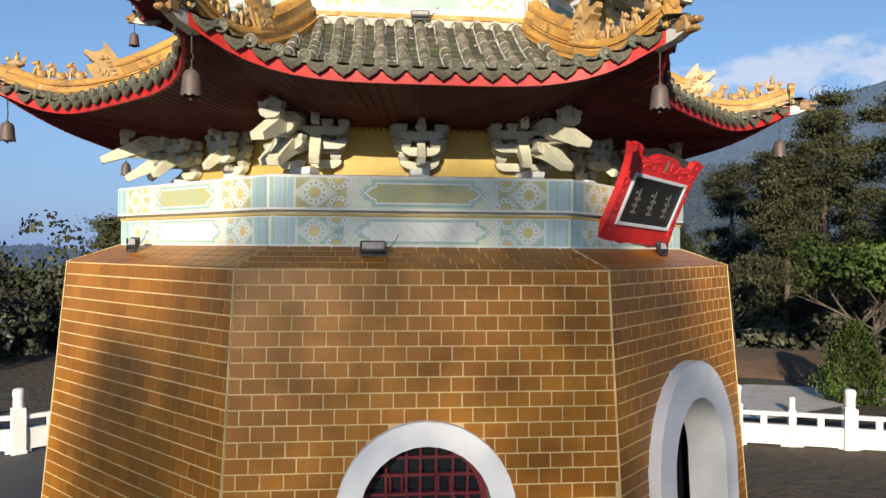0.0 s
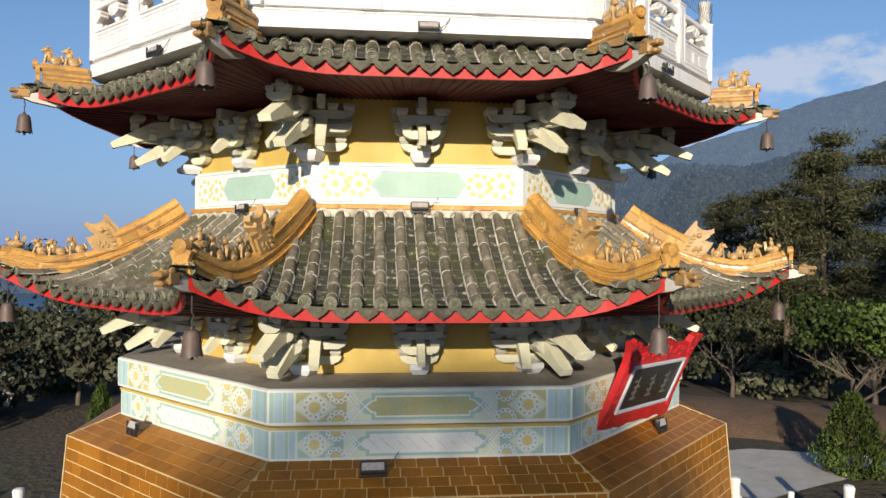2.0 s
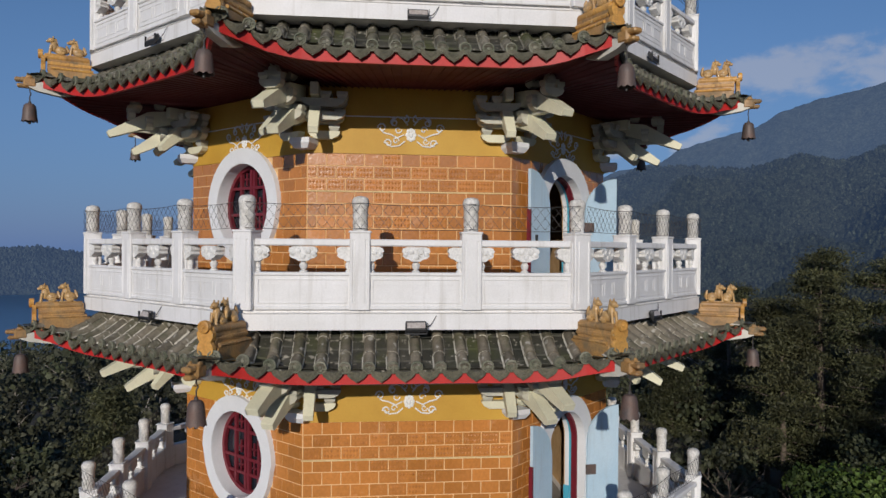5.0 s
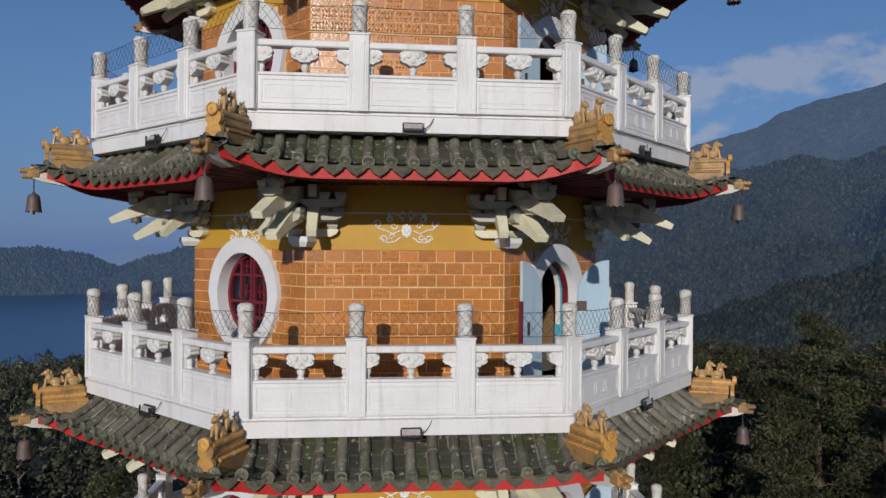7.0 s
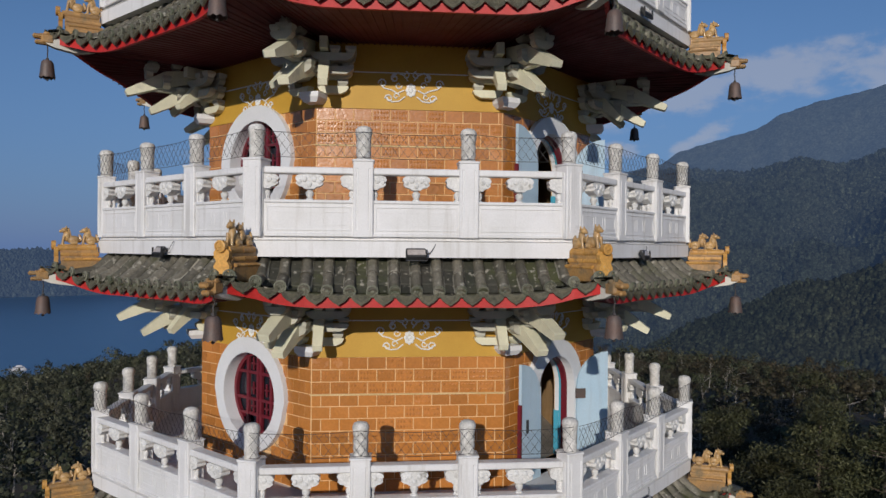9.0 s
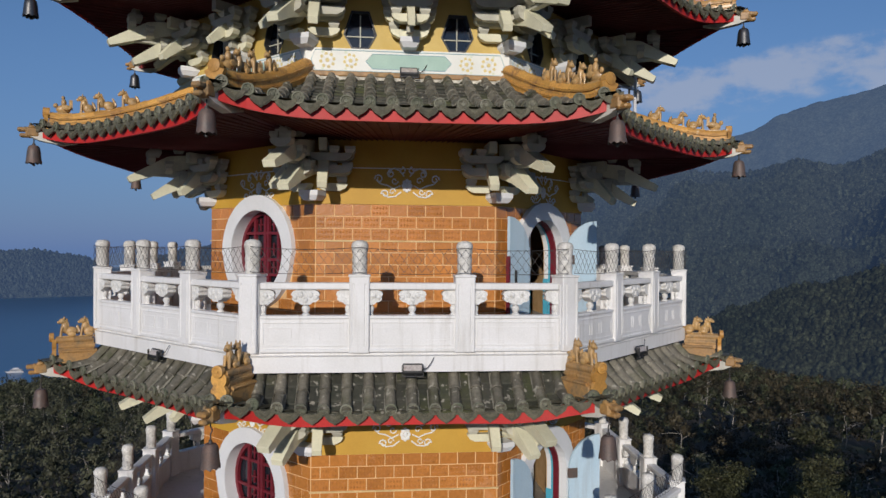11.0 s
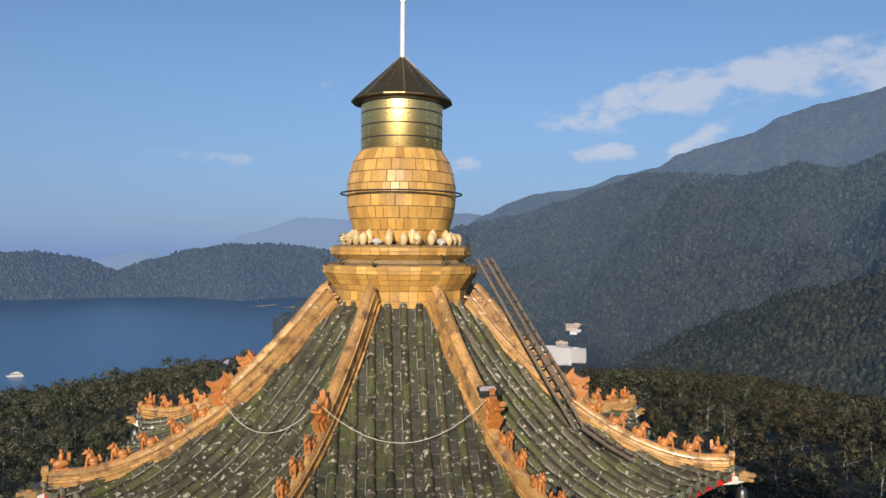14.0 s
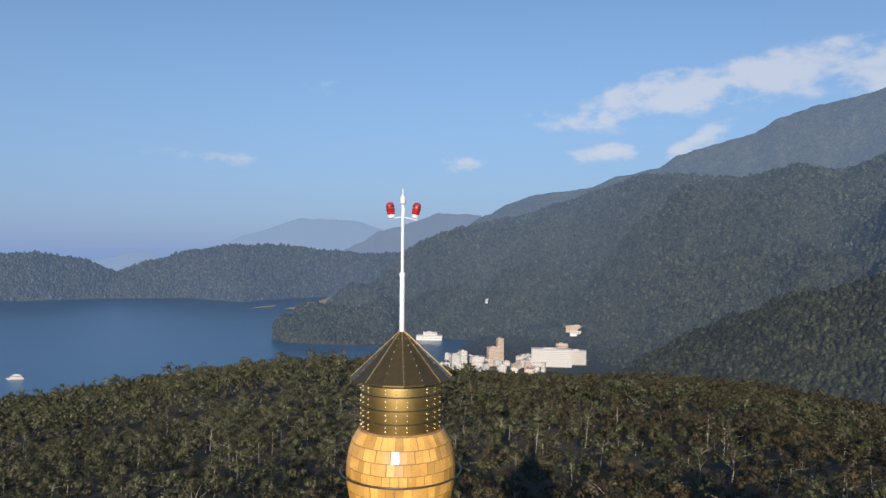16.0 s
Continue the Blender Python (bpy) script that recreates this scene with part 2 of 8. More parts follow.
TILE_GREY = surface("grey_roof_tile", (0.225, 0.195, 0.145), (0.122, 0.106, 0.076), 2.2, (0.4, 0.65), 0.45, 28, piece=0.28, fine=0.45,
                    stain=(0.060, 0.064, 0.026), stain_at=(0.48, 0.70), stain_scale=1.6, flecks=(0.40, 0.38, 0.33), fleck_at=(0.62, 0.70), fleck_scale=11)
TILE_GREEN = surface("green_glazed_tile", (0.085, 0.070, 0.042), (0.046, 0.043, 0.025), 2.6, (0.35, 0.6), 0.6, 28, piece=0.35, fine=0.6, coat=0.08,
                     stain=(0.090, 0.098, 0.026), stain_at=(0.46, 0.63), stain_scale=1.9, flecks=(0.42, 0.39, 0.31), fleck_at=(0.61, 0.67), fleck_scale=12)
PALE_JOINT = surface("pale_tile_joint", (0.60, 0.57, 0.48), (0.42, 0.39, 0.32), 5, (0.8, 0.95), 0.4, 40, fine=0.4, piece=0.25, stain=(0.14, 0.14, 0.09), stain_at=(0.56, 0.70), stain_scale=3)
TILE_MORTAR = surface("tile_joint_mortar", (0.27, 0.25, 0.20), (0.17, 0.16, 0.125), 5, (0.8, 0.95), 0.4, 40, fine=0.4, piece=0.25, stain=(0.10, 0.10, 0.07), stain_at=(0.5, 0.66), stain_scale=3)
PAN = surface("dark_pan_tile", (0.060, 0.055, 0.042), (0.034, 0.036, 0.024), 2.0, (0.6, 0.9), 0.6, 24, piece=0.3, fine=0.5, stain=(0.070, 0.078, 0.022),
              stain_at=(0.48, 0.68), flecks=(0.28, 0.26, 0.21), fleck_at=(0.62, 0.69), fleck_scale=13)
DRIP = surface("green_drip_tile", (0.120, 0.108, 0.066), (0.060, 0.058, 0.032), 7, (0.35, 0.6), 0.8, 60, piece=0.3, fine=0.7, stain=(0.17, 0.155, 0.115), stain_at=(0.50, 0.68),
               stain_scale=14, bump_dist=0.02)
DISC = surface("grey_tile_end", (0.19, 0.18, 0.13), (0.10, 0.11, 0.07), 6, (0.5, 0.75), 0.7, 70, piece=0.35, fine=0.5)
RED = surface("red_fascia_paint", (0.52, 0.017, 0.013), (0.43, 0.022, 0.016), 2.5, (0.45, 0.65), 0.15, 40, fine=0.2, stain=(0.38, 0.15, 0.12), stain_at=(0.66, 0.8), stain_scale=3)
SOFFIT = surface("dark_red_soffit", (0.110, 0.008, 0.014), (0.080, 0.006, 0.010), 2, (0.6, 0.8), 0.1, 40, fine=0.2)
GLAZE = surface("yellow_glazed_ridge", (0.58, 0.320, 0.075), (0.45, 0.225, 0.048), 1.6, (0.42, 0.6), 0.35, 35, fine=0.35, piece=0.24, coat=0.03, stain=(0.25, 0.135, 0.06),
                stain_at=(0.54, 0.68), stain_scale=5.0, flecks=(0.60, 0.47, 0.28), fleck_at=(0.66, 0.74), fleck_scale=11)
GLAZE_AMBER = surface("amber_glazed_ridge", (0.52, 0.305, 0.105), (0.41, 0.215, 0.070), 2.0, (0.3, 0.5), 0.4, 35, fine=0.4, piece=0.28, coat=0.15, stain=(0.17, 0.085, 0.04), stain_at=(0.50, 0.64),
                      stain_scale=4.2, flecks=(0.60, 0.42, 0.28), fleck_at=(0.64, 0.72), fleck_scale=10)
GLAZE_DARK = surface("worn_glazed_ridge", (0.42, 0.24, 0.075), (0.31, 0.17, 0.06), 2.4, (0.35, 0.6), 0.4, 35, fine=0.4, piece=0.2, stain=(0.16, 0.13, 0.08), stain_at=(0.48, 0.7),
                     stain_scale=5)
FIGURE = surface("glazed_figure", (0.52, 0.325, 0.12), (0.42, 0.255, 0.10), 5, (0.25, 0.5), 0.5, 60, fine=0.4, piece=0.15, coat=0.2, stain=(0.27, 0.20, 0.11), stain_at=(0.52, 0.72),
                 stain_scale=9)
FIGURE_RED = surface("orange_glazed_figure", (0.52, 0.20, 0.045), (0.42, 0.145, 0.035), 5, (0.25, 0.5), 0.5, 60, fine=0.4, piece=0.15, coat=0.2, stain=(0.30, 0.18, 0.09), stain_at=(0.54, 0.74), stain_scale=9)
BELL = surface("weathered_bell_metal", (0.115, 0.095, 0.085), (0.16, 0.105, 0.085), 7, (0.5, 0.7), 0.3, 60, fine=0.3, metal=0.35)
BELL_STEEL = surface("steel_bell_metal", (0.16, 0.155, 0.15), (0.10, 0.10, 0.10), 6, (0.3, 0.45), 0.2, 60, fine=0.25, metal=0.85)
WIRE = surface("dark_wire", (0.035, 0.032, 0.03), (0.06, 0.05, 0.045), 20, (0.5, 0.7), 0.0)
BLACKCASE = surface("black_lamp_case", (0.018, 0.018, 0.019), (0.03, 0.03, 0.03), 10, (0.4, 0.6), 0.1, 80)
LENS = surface("lamp_glass", (0.42, 0.36, 0.32), (0.50, 0.46, 0.42), 20, (0.08, 0.15), 0.0, spec=0.8)
CRIMSON = surface("crimson_lattice_paint", (0.16, 0.012, 0.022), (0.12, 0.010, 0.018), 6, (0.4, 0.6), 0.15, 60, fine=0.2)
GLASS = surface("dark_window_glass", (0.012, 0.016, 0.024), (0.02, 0.024, 0.032), 3, (0.05, 0.1), 0.0, spec=0.7)
DOORBLUE = surface("pale_blue_door_paint", (0.50, 0.63, 0.72), (0.42, 0.57, 0.68), 1.2, (0.4, 0.6), 0.08, 40, fine=0.1, streak=(0.36, 0.42, 0.47))
CYAN = surface("cyan_door_paint", (0.10, 0.42, 0.55), (0.08, 0.36, 0.50), 1.2, (0.4, 0.6), 0.08, 40, fine=0.1)
# near-black colour stands for the unlit room, not the plaster's own tone
DARKROOM = surface("unlit_dark_interior_plaster", (0.020, 0.022, 0.026), (0.014, 0.016, 0.020), 1.2, (0.8, 0.9), 0.0)
PALEPANEL = surface("white_painted_panel", (0.80, 0.80, 0.74), (0.74, 0.75, 0.70), 1.5, (0.5, 0.7), 0.05, 40, fine=0.05)
MINT = surface("mint_paint", (0.40, 0.56, 0.47), (0.35, 0.50, 0.43), 2.5, (0.5, 0.7), 0.05, 40, fine=0.08)
SKYBLUE = surface("pale_blue_paint", (0.44, 0.58, 0.61), (0.39, 0.53, 0.57), 3, (0.5, 0.7), 0.05, 40, fine=0.08)
SAGE = surface("sage_gold_paint", (0.44, 0.49, 0.28), (0.52, 0.46, 0.20), 4, (0.5, 0.7), 0.05, 40, fine=0.15)
PALEGOLD = surface("pale_gold_flower_paint", (0.68, 0.55, 0.20), (0.64, 0.54, 0.26), 6, (0.5, 0.7), 0.05, 40, fine=0.15)
PALEMINT = surface("pale_mint_ground", (0.64, 0.72, 0.60), (0.68, 0.70, 0.52), 2.0, (0.5, 0.7), 0.05, 40, fine=0.08)
GOLDPAINT = surface("gold_flower_paint", (0.62, 0.46, 0.10), (0.55, 0.42, 0.16), 6, (0.5, 0.7), 0.05, 40, fine=0.15)
LINEWHITE = surface("white_line_paint", (0.82, 0.82, 0.80), (0.74, 0.75, 0.72), 5, (0.5, 0.7), 0.0)
CONCRETE = surface("stained_concrete", (0.34, 0.31, 0.27), (0.25, 0.23, 0.20), 1.5, (0.7, 0.9), 0.3, 30, fine=0.3, stain=(0.16, 0.14, 0.12), stain_at=(0.55, 0.75))
PALE_PAVING = surface("pale_concrete_paving", (0.50, 0.47, 0.43), (0.40, 0.37, 0.33), 1.2, (0.75, 0.9), 0.3, 30, fine=0.25, stain=(0.24, 0.21, 0.18), stain_at=(0.58, 0.74), stain_scale=0.9)
PLAQUE = surface("red_plaque_paint", (0.60, 0.022, 0.025), (0.50, 0.018, 0.02), 3, (0.4, 0.6), 0.6, 40, fine=0.25)
# plaque black, also painted on the vestibule to stand for its gloom
INK_AND_GLOOM = surface("black_plaque_and_unlit_vestibule", (0.006, 0.008, 0.010), (0.012, 0.014, 0.016), 3, (0.3, 0.45), 0.05)
SILVER = surface("silver_frame_paint", (0.60, 0.64, 0.70), (0.50, 0.54, 0.60), 6, (0.35, 0.5), 0.1)
DULLGOLD = surface("dull_gilt", (0.16, 0.16, 0.13), (0.12, 0.12, 0.10), 6, (0.45, 0.6), 0.1)
SPIRE_TILE = surface("amber_spire_tile", (0.64, 0.37, 0.100), (0.50, 0.27, 0.065), 2.6, (0.30, 0.45), 0.3, 40, fine=0.3, piece=0.26, coat=0.2, stain=(0.42, 0.27, 0.10),
                     stain_at=(0.6, 0.78), stain_scale=4)
PALE_BUD = surface("cream_glazed_bud", (0.72, 0.55, 0.30), (0.60, 0.42, 0.19), 6, (0.35, 0.5), 0.2, 50, fine=0.25, piece=0.2, stain=(0.36, 0.24, 0.11), stain_at=(0.62, 0.78), stain_scale=9)
SPIRE_JOINT = surface("dark_spire_joint", (0.30, 0.20, 0.09), (0.19, 0.125, 0.06), 5, (0.7, 0.9), 0.3, 60)
BRASS = surface("brass_sheet", (0.90, 0.66, 0.26), (0.80, 0.56, 0.20), 2.5, (0.34, 0.42), 0.05, 25, fine=0.1, metal=1.0)
BRONZE = surface("dark_bronze_sheet", (0.24, 0.175, 0.085), (0.18, 0.13, 0.065), 3, (0.35, 0.5), 0.08, 25, fine=0.15, metal=0.9)
RIVET = surface("bright_rivet", (0.72, 0.68, 0.58), (0.62, 0.58, 0.5), 6, (0.2, 0.35), 0.0, metal=0.9)
STEEL = surface("white_mast_paint", (0.70, 0.70, 0.72), (0.60, 0.60, 0.63), 4, (0.3, 0.5), 0.05)
REDLAMP = surface("red_beacon_glass", (0.42, 0.02, 0.02), (0.34, 0.015, 0.02), 8, (0.1, 0.2), 0.0, coat=0.5)
LADDER = surface("weathered_dark_wood", (0.105, 0.078, 0.052), (0.16, 0.12, 0.082), 5, (0.6, 0.8), 0.5, 40, fine=0.4)
ASPHALT = surface("asphalt", (0.050, 0.050, 0.052), (0.075, 0.073, 0.07), 0.5, (0.75, 0.9), 0.4, 30, fine=0.4, stain=(0.12, 0.11, 0.10), stain_at=(0.6, 0.8), stain_scale=0.35)
FENCE = surface("white_fence_stone", (0.78, 0.77, 0.75), (0.66, 0.65, 0.62), 1.6, (0.5, 0.7), 0.2, 40, fine=0.12, stain=(0.45, 0.42, 0.37), stain_at=(0.64, 0.84))
SOIL = surface("leaf_litter", (0.085, 0.058, 0.033), (0.055, 0.042, 0.026), 0.25, (0.85, 0.95), 0.8, 3.0, fine=0.5, stain=(0.045, 0.055, 0.02), stain_at=(0.5, 0.65), stain_scale=0.06, bump_dist=0.2)
BARE_SOIL = surface("bare_brown_soil", (0.17, 0.098, 0.055), (0.10, 0.062, 0.036), 0.7, (0.85, 0.95), 0.7, 8, fine=0.5, stain=(0.10, 0.08, 0.045), stain_at=(0.52, 0.68), stain_scale=1.1, bump_dist=0.05)
PALE_BARK = surface("pale_limb_bark", (0.32, 0.29, 0.25), (0.21, 0.19, 0.16), 0.6, (0.8, 0.95), 0.3, 12, fine=0.3)
BARK = surface("grey_bark", (0.13, 0.10, 0.075), (0.085, 0.065, 0.05), 3, (0.8, 0.95), 0.7, 18, fine=0.5)
LEAF_DARK = foliage("dark_broad_leaf", (0.046, 0.049, 0.028), (0.060, 0.060, 0.034), (0.092, 0.084, 0.052))
LEAF_OLIVE = foliage("olive_leaf", (0.036, 0.043, 0.020), (0.046, 0.049, 0.024), (0.072, 0.066, 0.037))
# brown foliage, darkened further to imitate shade on the right-hand wood
LEAF_BROWN = foliage("brown_leaf_with_shade", (0.031, 0.027, 0.014), (0.037, 0.029, 0.015), (0.054, 0.040, 0.021))
LEAF_PINE = foliage("pine_needles", (0.038, 0.042, 0.018), (0.052, 0.052, 0.023), (0.084, 0.072, 0.034))
LEAF_BRIGHT = foliage("bright_green_leaf", (0.050, 0.085, 0.016), (0.07, 0.105, 0.022), (0.11, 0.13, 0.03))
LEAF_CYPRESS = foliage("cypress_scale_leaf", (0.075, 0.115, 0.022), (0.10, 0.14, 0.028), (0.14, 0.17, 0.04))
BUILD_WHITE = surface("white_town_wall", (0.54, 0.54, 0.55), (0.45, 0.45, 0.46), 0.02, (0.7, 0.8), 0.0, piece=0.12)
BUILD_TAN = surface("tan_town_wall", (0.50, 0.40, 0.33), (0.42, 0.34, 0.29), 0.02, (0.7, 0.8), 0.0, piece=0.2)
BUILD_GLASS = surface("town_window_band", (0.09, 0.10, 0.13), (0.06, 0.07, 0.09), 0.05, (0.3, 0.4), 0.0)
BUILD_BLUE = surface("blue_sheet_roof", (0.06, 0.20, 0.45), (0.05, 0.16, 0.38), 0.05, (0.5, 0.6), 0.0)
SAND = surface("sandy_flat", (0.40, 0.34, 0.23), (0.31, 0.27, 0.18), 0.01, (0.8, 0.9), 0.0)

# ---- mesh tools ----
I4 = Matrix.Identity(4)
T8 = math.tan(math.pi / 8)
C8 = math.cos(math.pi / 8)
PHI = radians(2.48)
rnd = random.Random(7)


class Shape:
    """Collects vertices and faces of one mesh."""

    def __init__(self):
        self.v, self.f = [], []

    def add(self, vs, fs, m=None):
        o = len(self.v)
        self.v.extend([tuple(m @ Vector(p)) for p in vs] if m is not None else [tuple(p) for p in vs])
        self.f.extend([tuple(i + o for i in q) for q in fs])
        return self

    def box(self, x0, x1, y0, y1, z0, z1, m=None, c=0.0):
        if not c:
            vs = [(x, y, z) for z in (z0, z1) for y in (y0, y1) for x in (x0, x1)]
            return self.add(vs, [(0, 2, 3, 1), (4, 5, 7, 6), (0, 1, 5, 4), (2, 6, 7, 3), (0, 4, 6, 2), (1, 3, 7, 5)], m)
        lo, hi, vs, fs, ix = (x0, y0, z0), (x1, y1, z1), [], [], {}
        for k in range(8):
            s = [(k >> a) & 1 for a in range(3)]
            for a in range(3):
                p = [(hi[b] if s[b] else lo[b]) + (0 if b == a else (-c if s[b] else c)) for b in range(3)]
                ix[k, a] = len(vs)
                vs.append(p)
        for a in range(3):
            b, d = (a + 1) % 3, (a + 2) % 3
            for side in (0, 1):
                ks = [(side << a) | (i << b) | (j << d) for i, j in ((0, 0), (1, 0), (1, 1), (0, 1))]
                q = [ix[k, a] for k in ks]
                fs.append(tuple(q if side else q[::-1]))
            for i in (0, 1):
                for j in (0, 1):
                    k0 = (i << b) | (j << d)
                    k1 = k0 | (1 << a)
                    q = [ix[k0, b], ix[k1, b], ix[k1, d], ix[k0, d]]
                    fs.append(tuple(q if i == j else q[::-1]))
        for k in range(8):
            q = [ix[k, 0], ix[k, 1], ix[k, 2]]
            fs.append(tuple(q if bin(k).count("1") % 2 else q[::-1]))
        return self.add(vs, fs, m)

    def prism(self, poly, y0, y1, m=None):
        """Polygon of (x, z) pushed from y0 to y1."""
        n = len(poly)
        vs = [(x, y0, z) for x, z in poly] + [(x, y1, z) for x, z in poly]
        fs = [tuple(range(n)), tuple(range(2 * n - 1, n - 1, -1))] + [(i, i + n, (i + 1) % n + n, (i + 1) % n) for i in range(n)]
        return self.add(vs, fs, m)

    def lathe(self, prof, n=16, m=None, cap=True):
        vs = [(r * math.cos(2 * math.pi * k / n), r * math.sin(2 * math.pi * k / n), z) for r, z in prof for k in range(n)]
        fs = [(a * n + k, a * n + (k + 1) % n, (a + 1) * n + (k + 1) % n, (a + 1) * n + k) for a in range(len(prof) - 1) for k in range(n)]
        if cap:
            fs += [tuple(range(n - 1, -1, -1)), tuple(range((len(prof) - 1) * n, len(prof) * n))]
        return self.add(vs, fs, m)

    def tube(self, pts, r, n=6, m=None, closed=False):
        pts = [Vector(p) for p in pts]
        vs, k = [], len(pts)
        for i, p in enumerate(pts):
            a = pts[(i - 1) % k] if closed or i else p
            b = pts[(i + 1) % k] if closed or i < k - 1 else p
            d = (b - a).normalized() if (b - a).length else Vector((0, 0, 1))
            up = Vector((0, 0, 1)) if abs(d.z) < 0.95 else Vector((1, 0, 0))
            s = d.cross(up).normalized()
            t = s.cross(d)
            rr = r[i] if isinstance(r, (list, tuple)) else r
            vs += [p + (s * math.cos(2 * math.pi * j / n) + t * math.sin(2 * math.pi * j / n)) * rr for j in range(n)]
        ends = range(k if closed else k - 1)
        fs = [(i * n + j, i * n + (j + 1) % n, (i + 1) % k * n + (j + 1) % n, (i + 1) % k * n + j) for i in ends for j in range(n)]
        if not closed:
            fs += [tuple(range(n - 1, -1, -1)), tuple(range((k - 1) * n, k * n))]
        return self.add(vs, fs, m)

    def ball(self, c, s, n=10, rings=6, m=None):
        x, y, z = c
        s = (s, s, s) if isinstance(s, (int, float)) else s
        vs = [(x, y, z - s[2])]
        for a in range(1, rings):
            th = math.pi * a / rings
            vs += [(x + s[0] * math.sin(th) * math.cos(2 * math.pi * k / n), y + s[1] * math.sin(th) * math.sin(2 * math.pi * k / n), z - s[2] * math.cos(th)) for k in range(n)]
        vs.append((x, y, z + s[2]))
        fs = [(0, 1 + (k + 1) % n, 1 + k) for k in range(n)]
        for a in range(rings - 2):
            fs += [(1 + a * n + k, 1 + a * n + (k + 1) % n, 1 + (a + 1) * n + (k + 1) % n, 1 + (a + 1) * n + k) for k in range(n)]
        e = len(vs) - 1
        fs += [(e, 1 + (rings - 2) * n + k, 1 + (rings - 2) * n + (k + 1) % n) for k in range(n)]
        return self.add(vs, fs, m)

    def octo(self, prof, caps=(False, False)):
        """Eight-sided loft of (distance of a face from the axis, z)."""
        vs = []
        for w, z in prof:
            vs += [(w / C8 * math.cos(radians(-112.5 + 45 * k)), w / C8 * math.sin(radians(-112.5 + 45 * k)), z) for k in range(8)]
        fs = [(a * 8 + k, a * 8 + (k + 1) % 8, a * 8 + 8 + (k + 1) % 8, a * 8 + 8 + k) for a in range(len(prof) - 1) for k in range(8)]
        if caps[0]:
            fs.append(tuple(range(7, -1, -1)))
        if caps[1]:
            e = len(prof) * 8 - 8
            fs.append(tuple(range(e, e + 8)))
        return self.add(vs, fs)

    def mesh(self, name, material, smooth=False, angle=40):
        me = bpy.data.meshes.new(name)
        me.from_pydata(self.v, [], self.f)
        me.materials.append(material)
        if smooth:
            me.polygons.foreach_set("use_smooth", [True] * len(me.polygons))
            me.set_sharp_from_angle(angle=radians(angle))
        me.update()
        return me


def put(name, me, parent=None, m=I4, label=""):
    """One object on a mesh, as a part of parent where one is given."""
    ob = new(name, me)
    ob.parent = parent
    ob.matrix_basis = m
    if label:
        ob["label"] = label
    return ob


def part(name, shape, material, parent=None, label="", m=I4, smooth=False):
    return put(name, shape.mesh(name, material, smooth), parent, m, label)


def thing(name, label, category, group="", m=I4, kind=""):
    ob = new(name)
    ob.empty_display_size = 0.2
    ob.matrix_basis = m
    return tagged(ob, label, category, group, kind)


def solo(name, shape, material, label, category, group="", m=I4, smooth=False, kind=""):
    return tagged(put(name, shape.mesh(name, material, smooth), None, m), label, category, group, kind)


TURN = Matrix.Rotation(PHI, 4, "Z")


def side(i):
    """Turns the front face's frame (x along the face, -y outwards) to face i, counted to the right as seen from outside."""
    return Matrix.Rotation(radians(45 * i), 4, "Z")


def corner(i):
    """Frame whose -y runs outwards through the corner to the right of face i."""
    return Matrix.Rotation(radians(45 * i + 22.5), 4, "Z")


FRONT = (0, 7, 1)                 # the faces that the walk passes: front, and its neighbours on either hand


def pane_with_hole(outer, hole, y0, y1):
    """A slab of wall with an opening through it; outlines are (x, z)."""
    from mathutils.geometry import tessellate_polygon
    s = Shape()
    loops = [[Vector((x, z, 0)) for x, z in outer], [Vector((x, z, 0)) for x, z in hole]]
    flat = outer + hole
    tris = tessellate_polygon(loops)
    n = len(flat)
    vs = [(x, y0, z) for x, z in flat] + [(x, y1, z) for x, z in flat]
    fs = []
    for a, b, c in tris:
        ax, az, bx, bz, cx, cz = *flat[a], *flat[b], *flat[c]
        if (bx - ax) * (cz - az) - (bz - az) * (cx - ax) < 0:
            b, c = c, b
        fs += [(a, b, c), (c + n, b + n, a + n)]
    k = len(outer)
    for i in range(k):
        j = (i + 1) % k
        fs.append((i, i + n, j + n, j))
    for i in range(len(hole)):
        j = k + (i + 1) % len(hole)
        fs.append((k + i, j, j + n, k + i + n))
    return s.add(vs, fs)


def arch(r, zc, z0, n=16, squash=1.0):
    """Outline of a round-headed opening, standing on z0, its head's centre at zc."""
    pts = [(-r, z0)] + [(-r * math.cos(math.pi * k / n), zc + squash * r * math.sin(math.pi * k / n)) for k in range(n + 1)] + [(r, z0)]
    return pts[::-1]


def oval(rx, rz, zc, n=28, xc=0.0):
    return [(xc + rx * math.cos(2 * math.pi * k / n), zc + rz * math.sin(2 * math.pi * k / n)) for k in range(n)]


def band_between(outer, inner, y0, y1):
    """A ring between two outlines with as many points."""
    s, n = Shape(), len(outer)
    vs = [(x, y0, z) for x, z in outer] + [(x, y0, z) for x, z in inner] + [(x, y1, z) for x, z in outer] + [(x, y1, z) for x, z in inner]
    fs = []
    for i in range(n):
        j = (i + 1) % n
        fs += [(i, j, n + j, n + i), (2 * n + j, 2 * n + i, 3 * n + i, 3 * n + j), (j, i, 2 * n + i, 2 * n + j), (n + i, n + j, 3 * n + j, 3 * n + i)]
    return s.add(vs, fs)


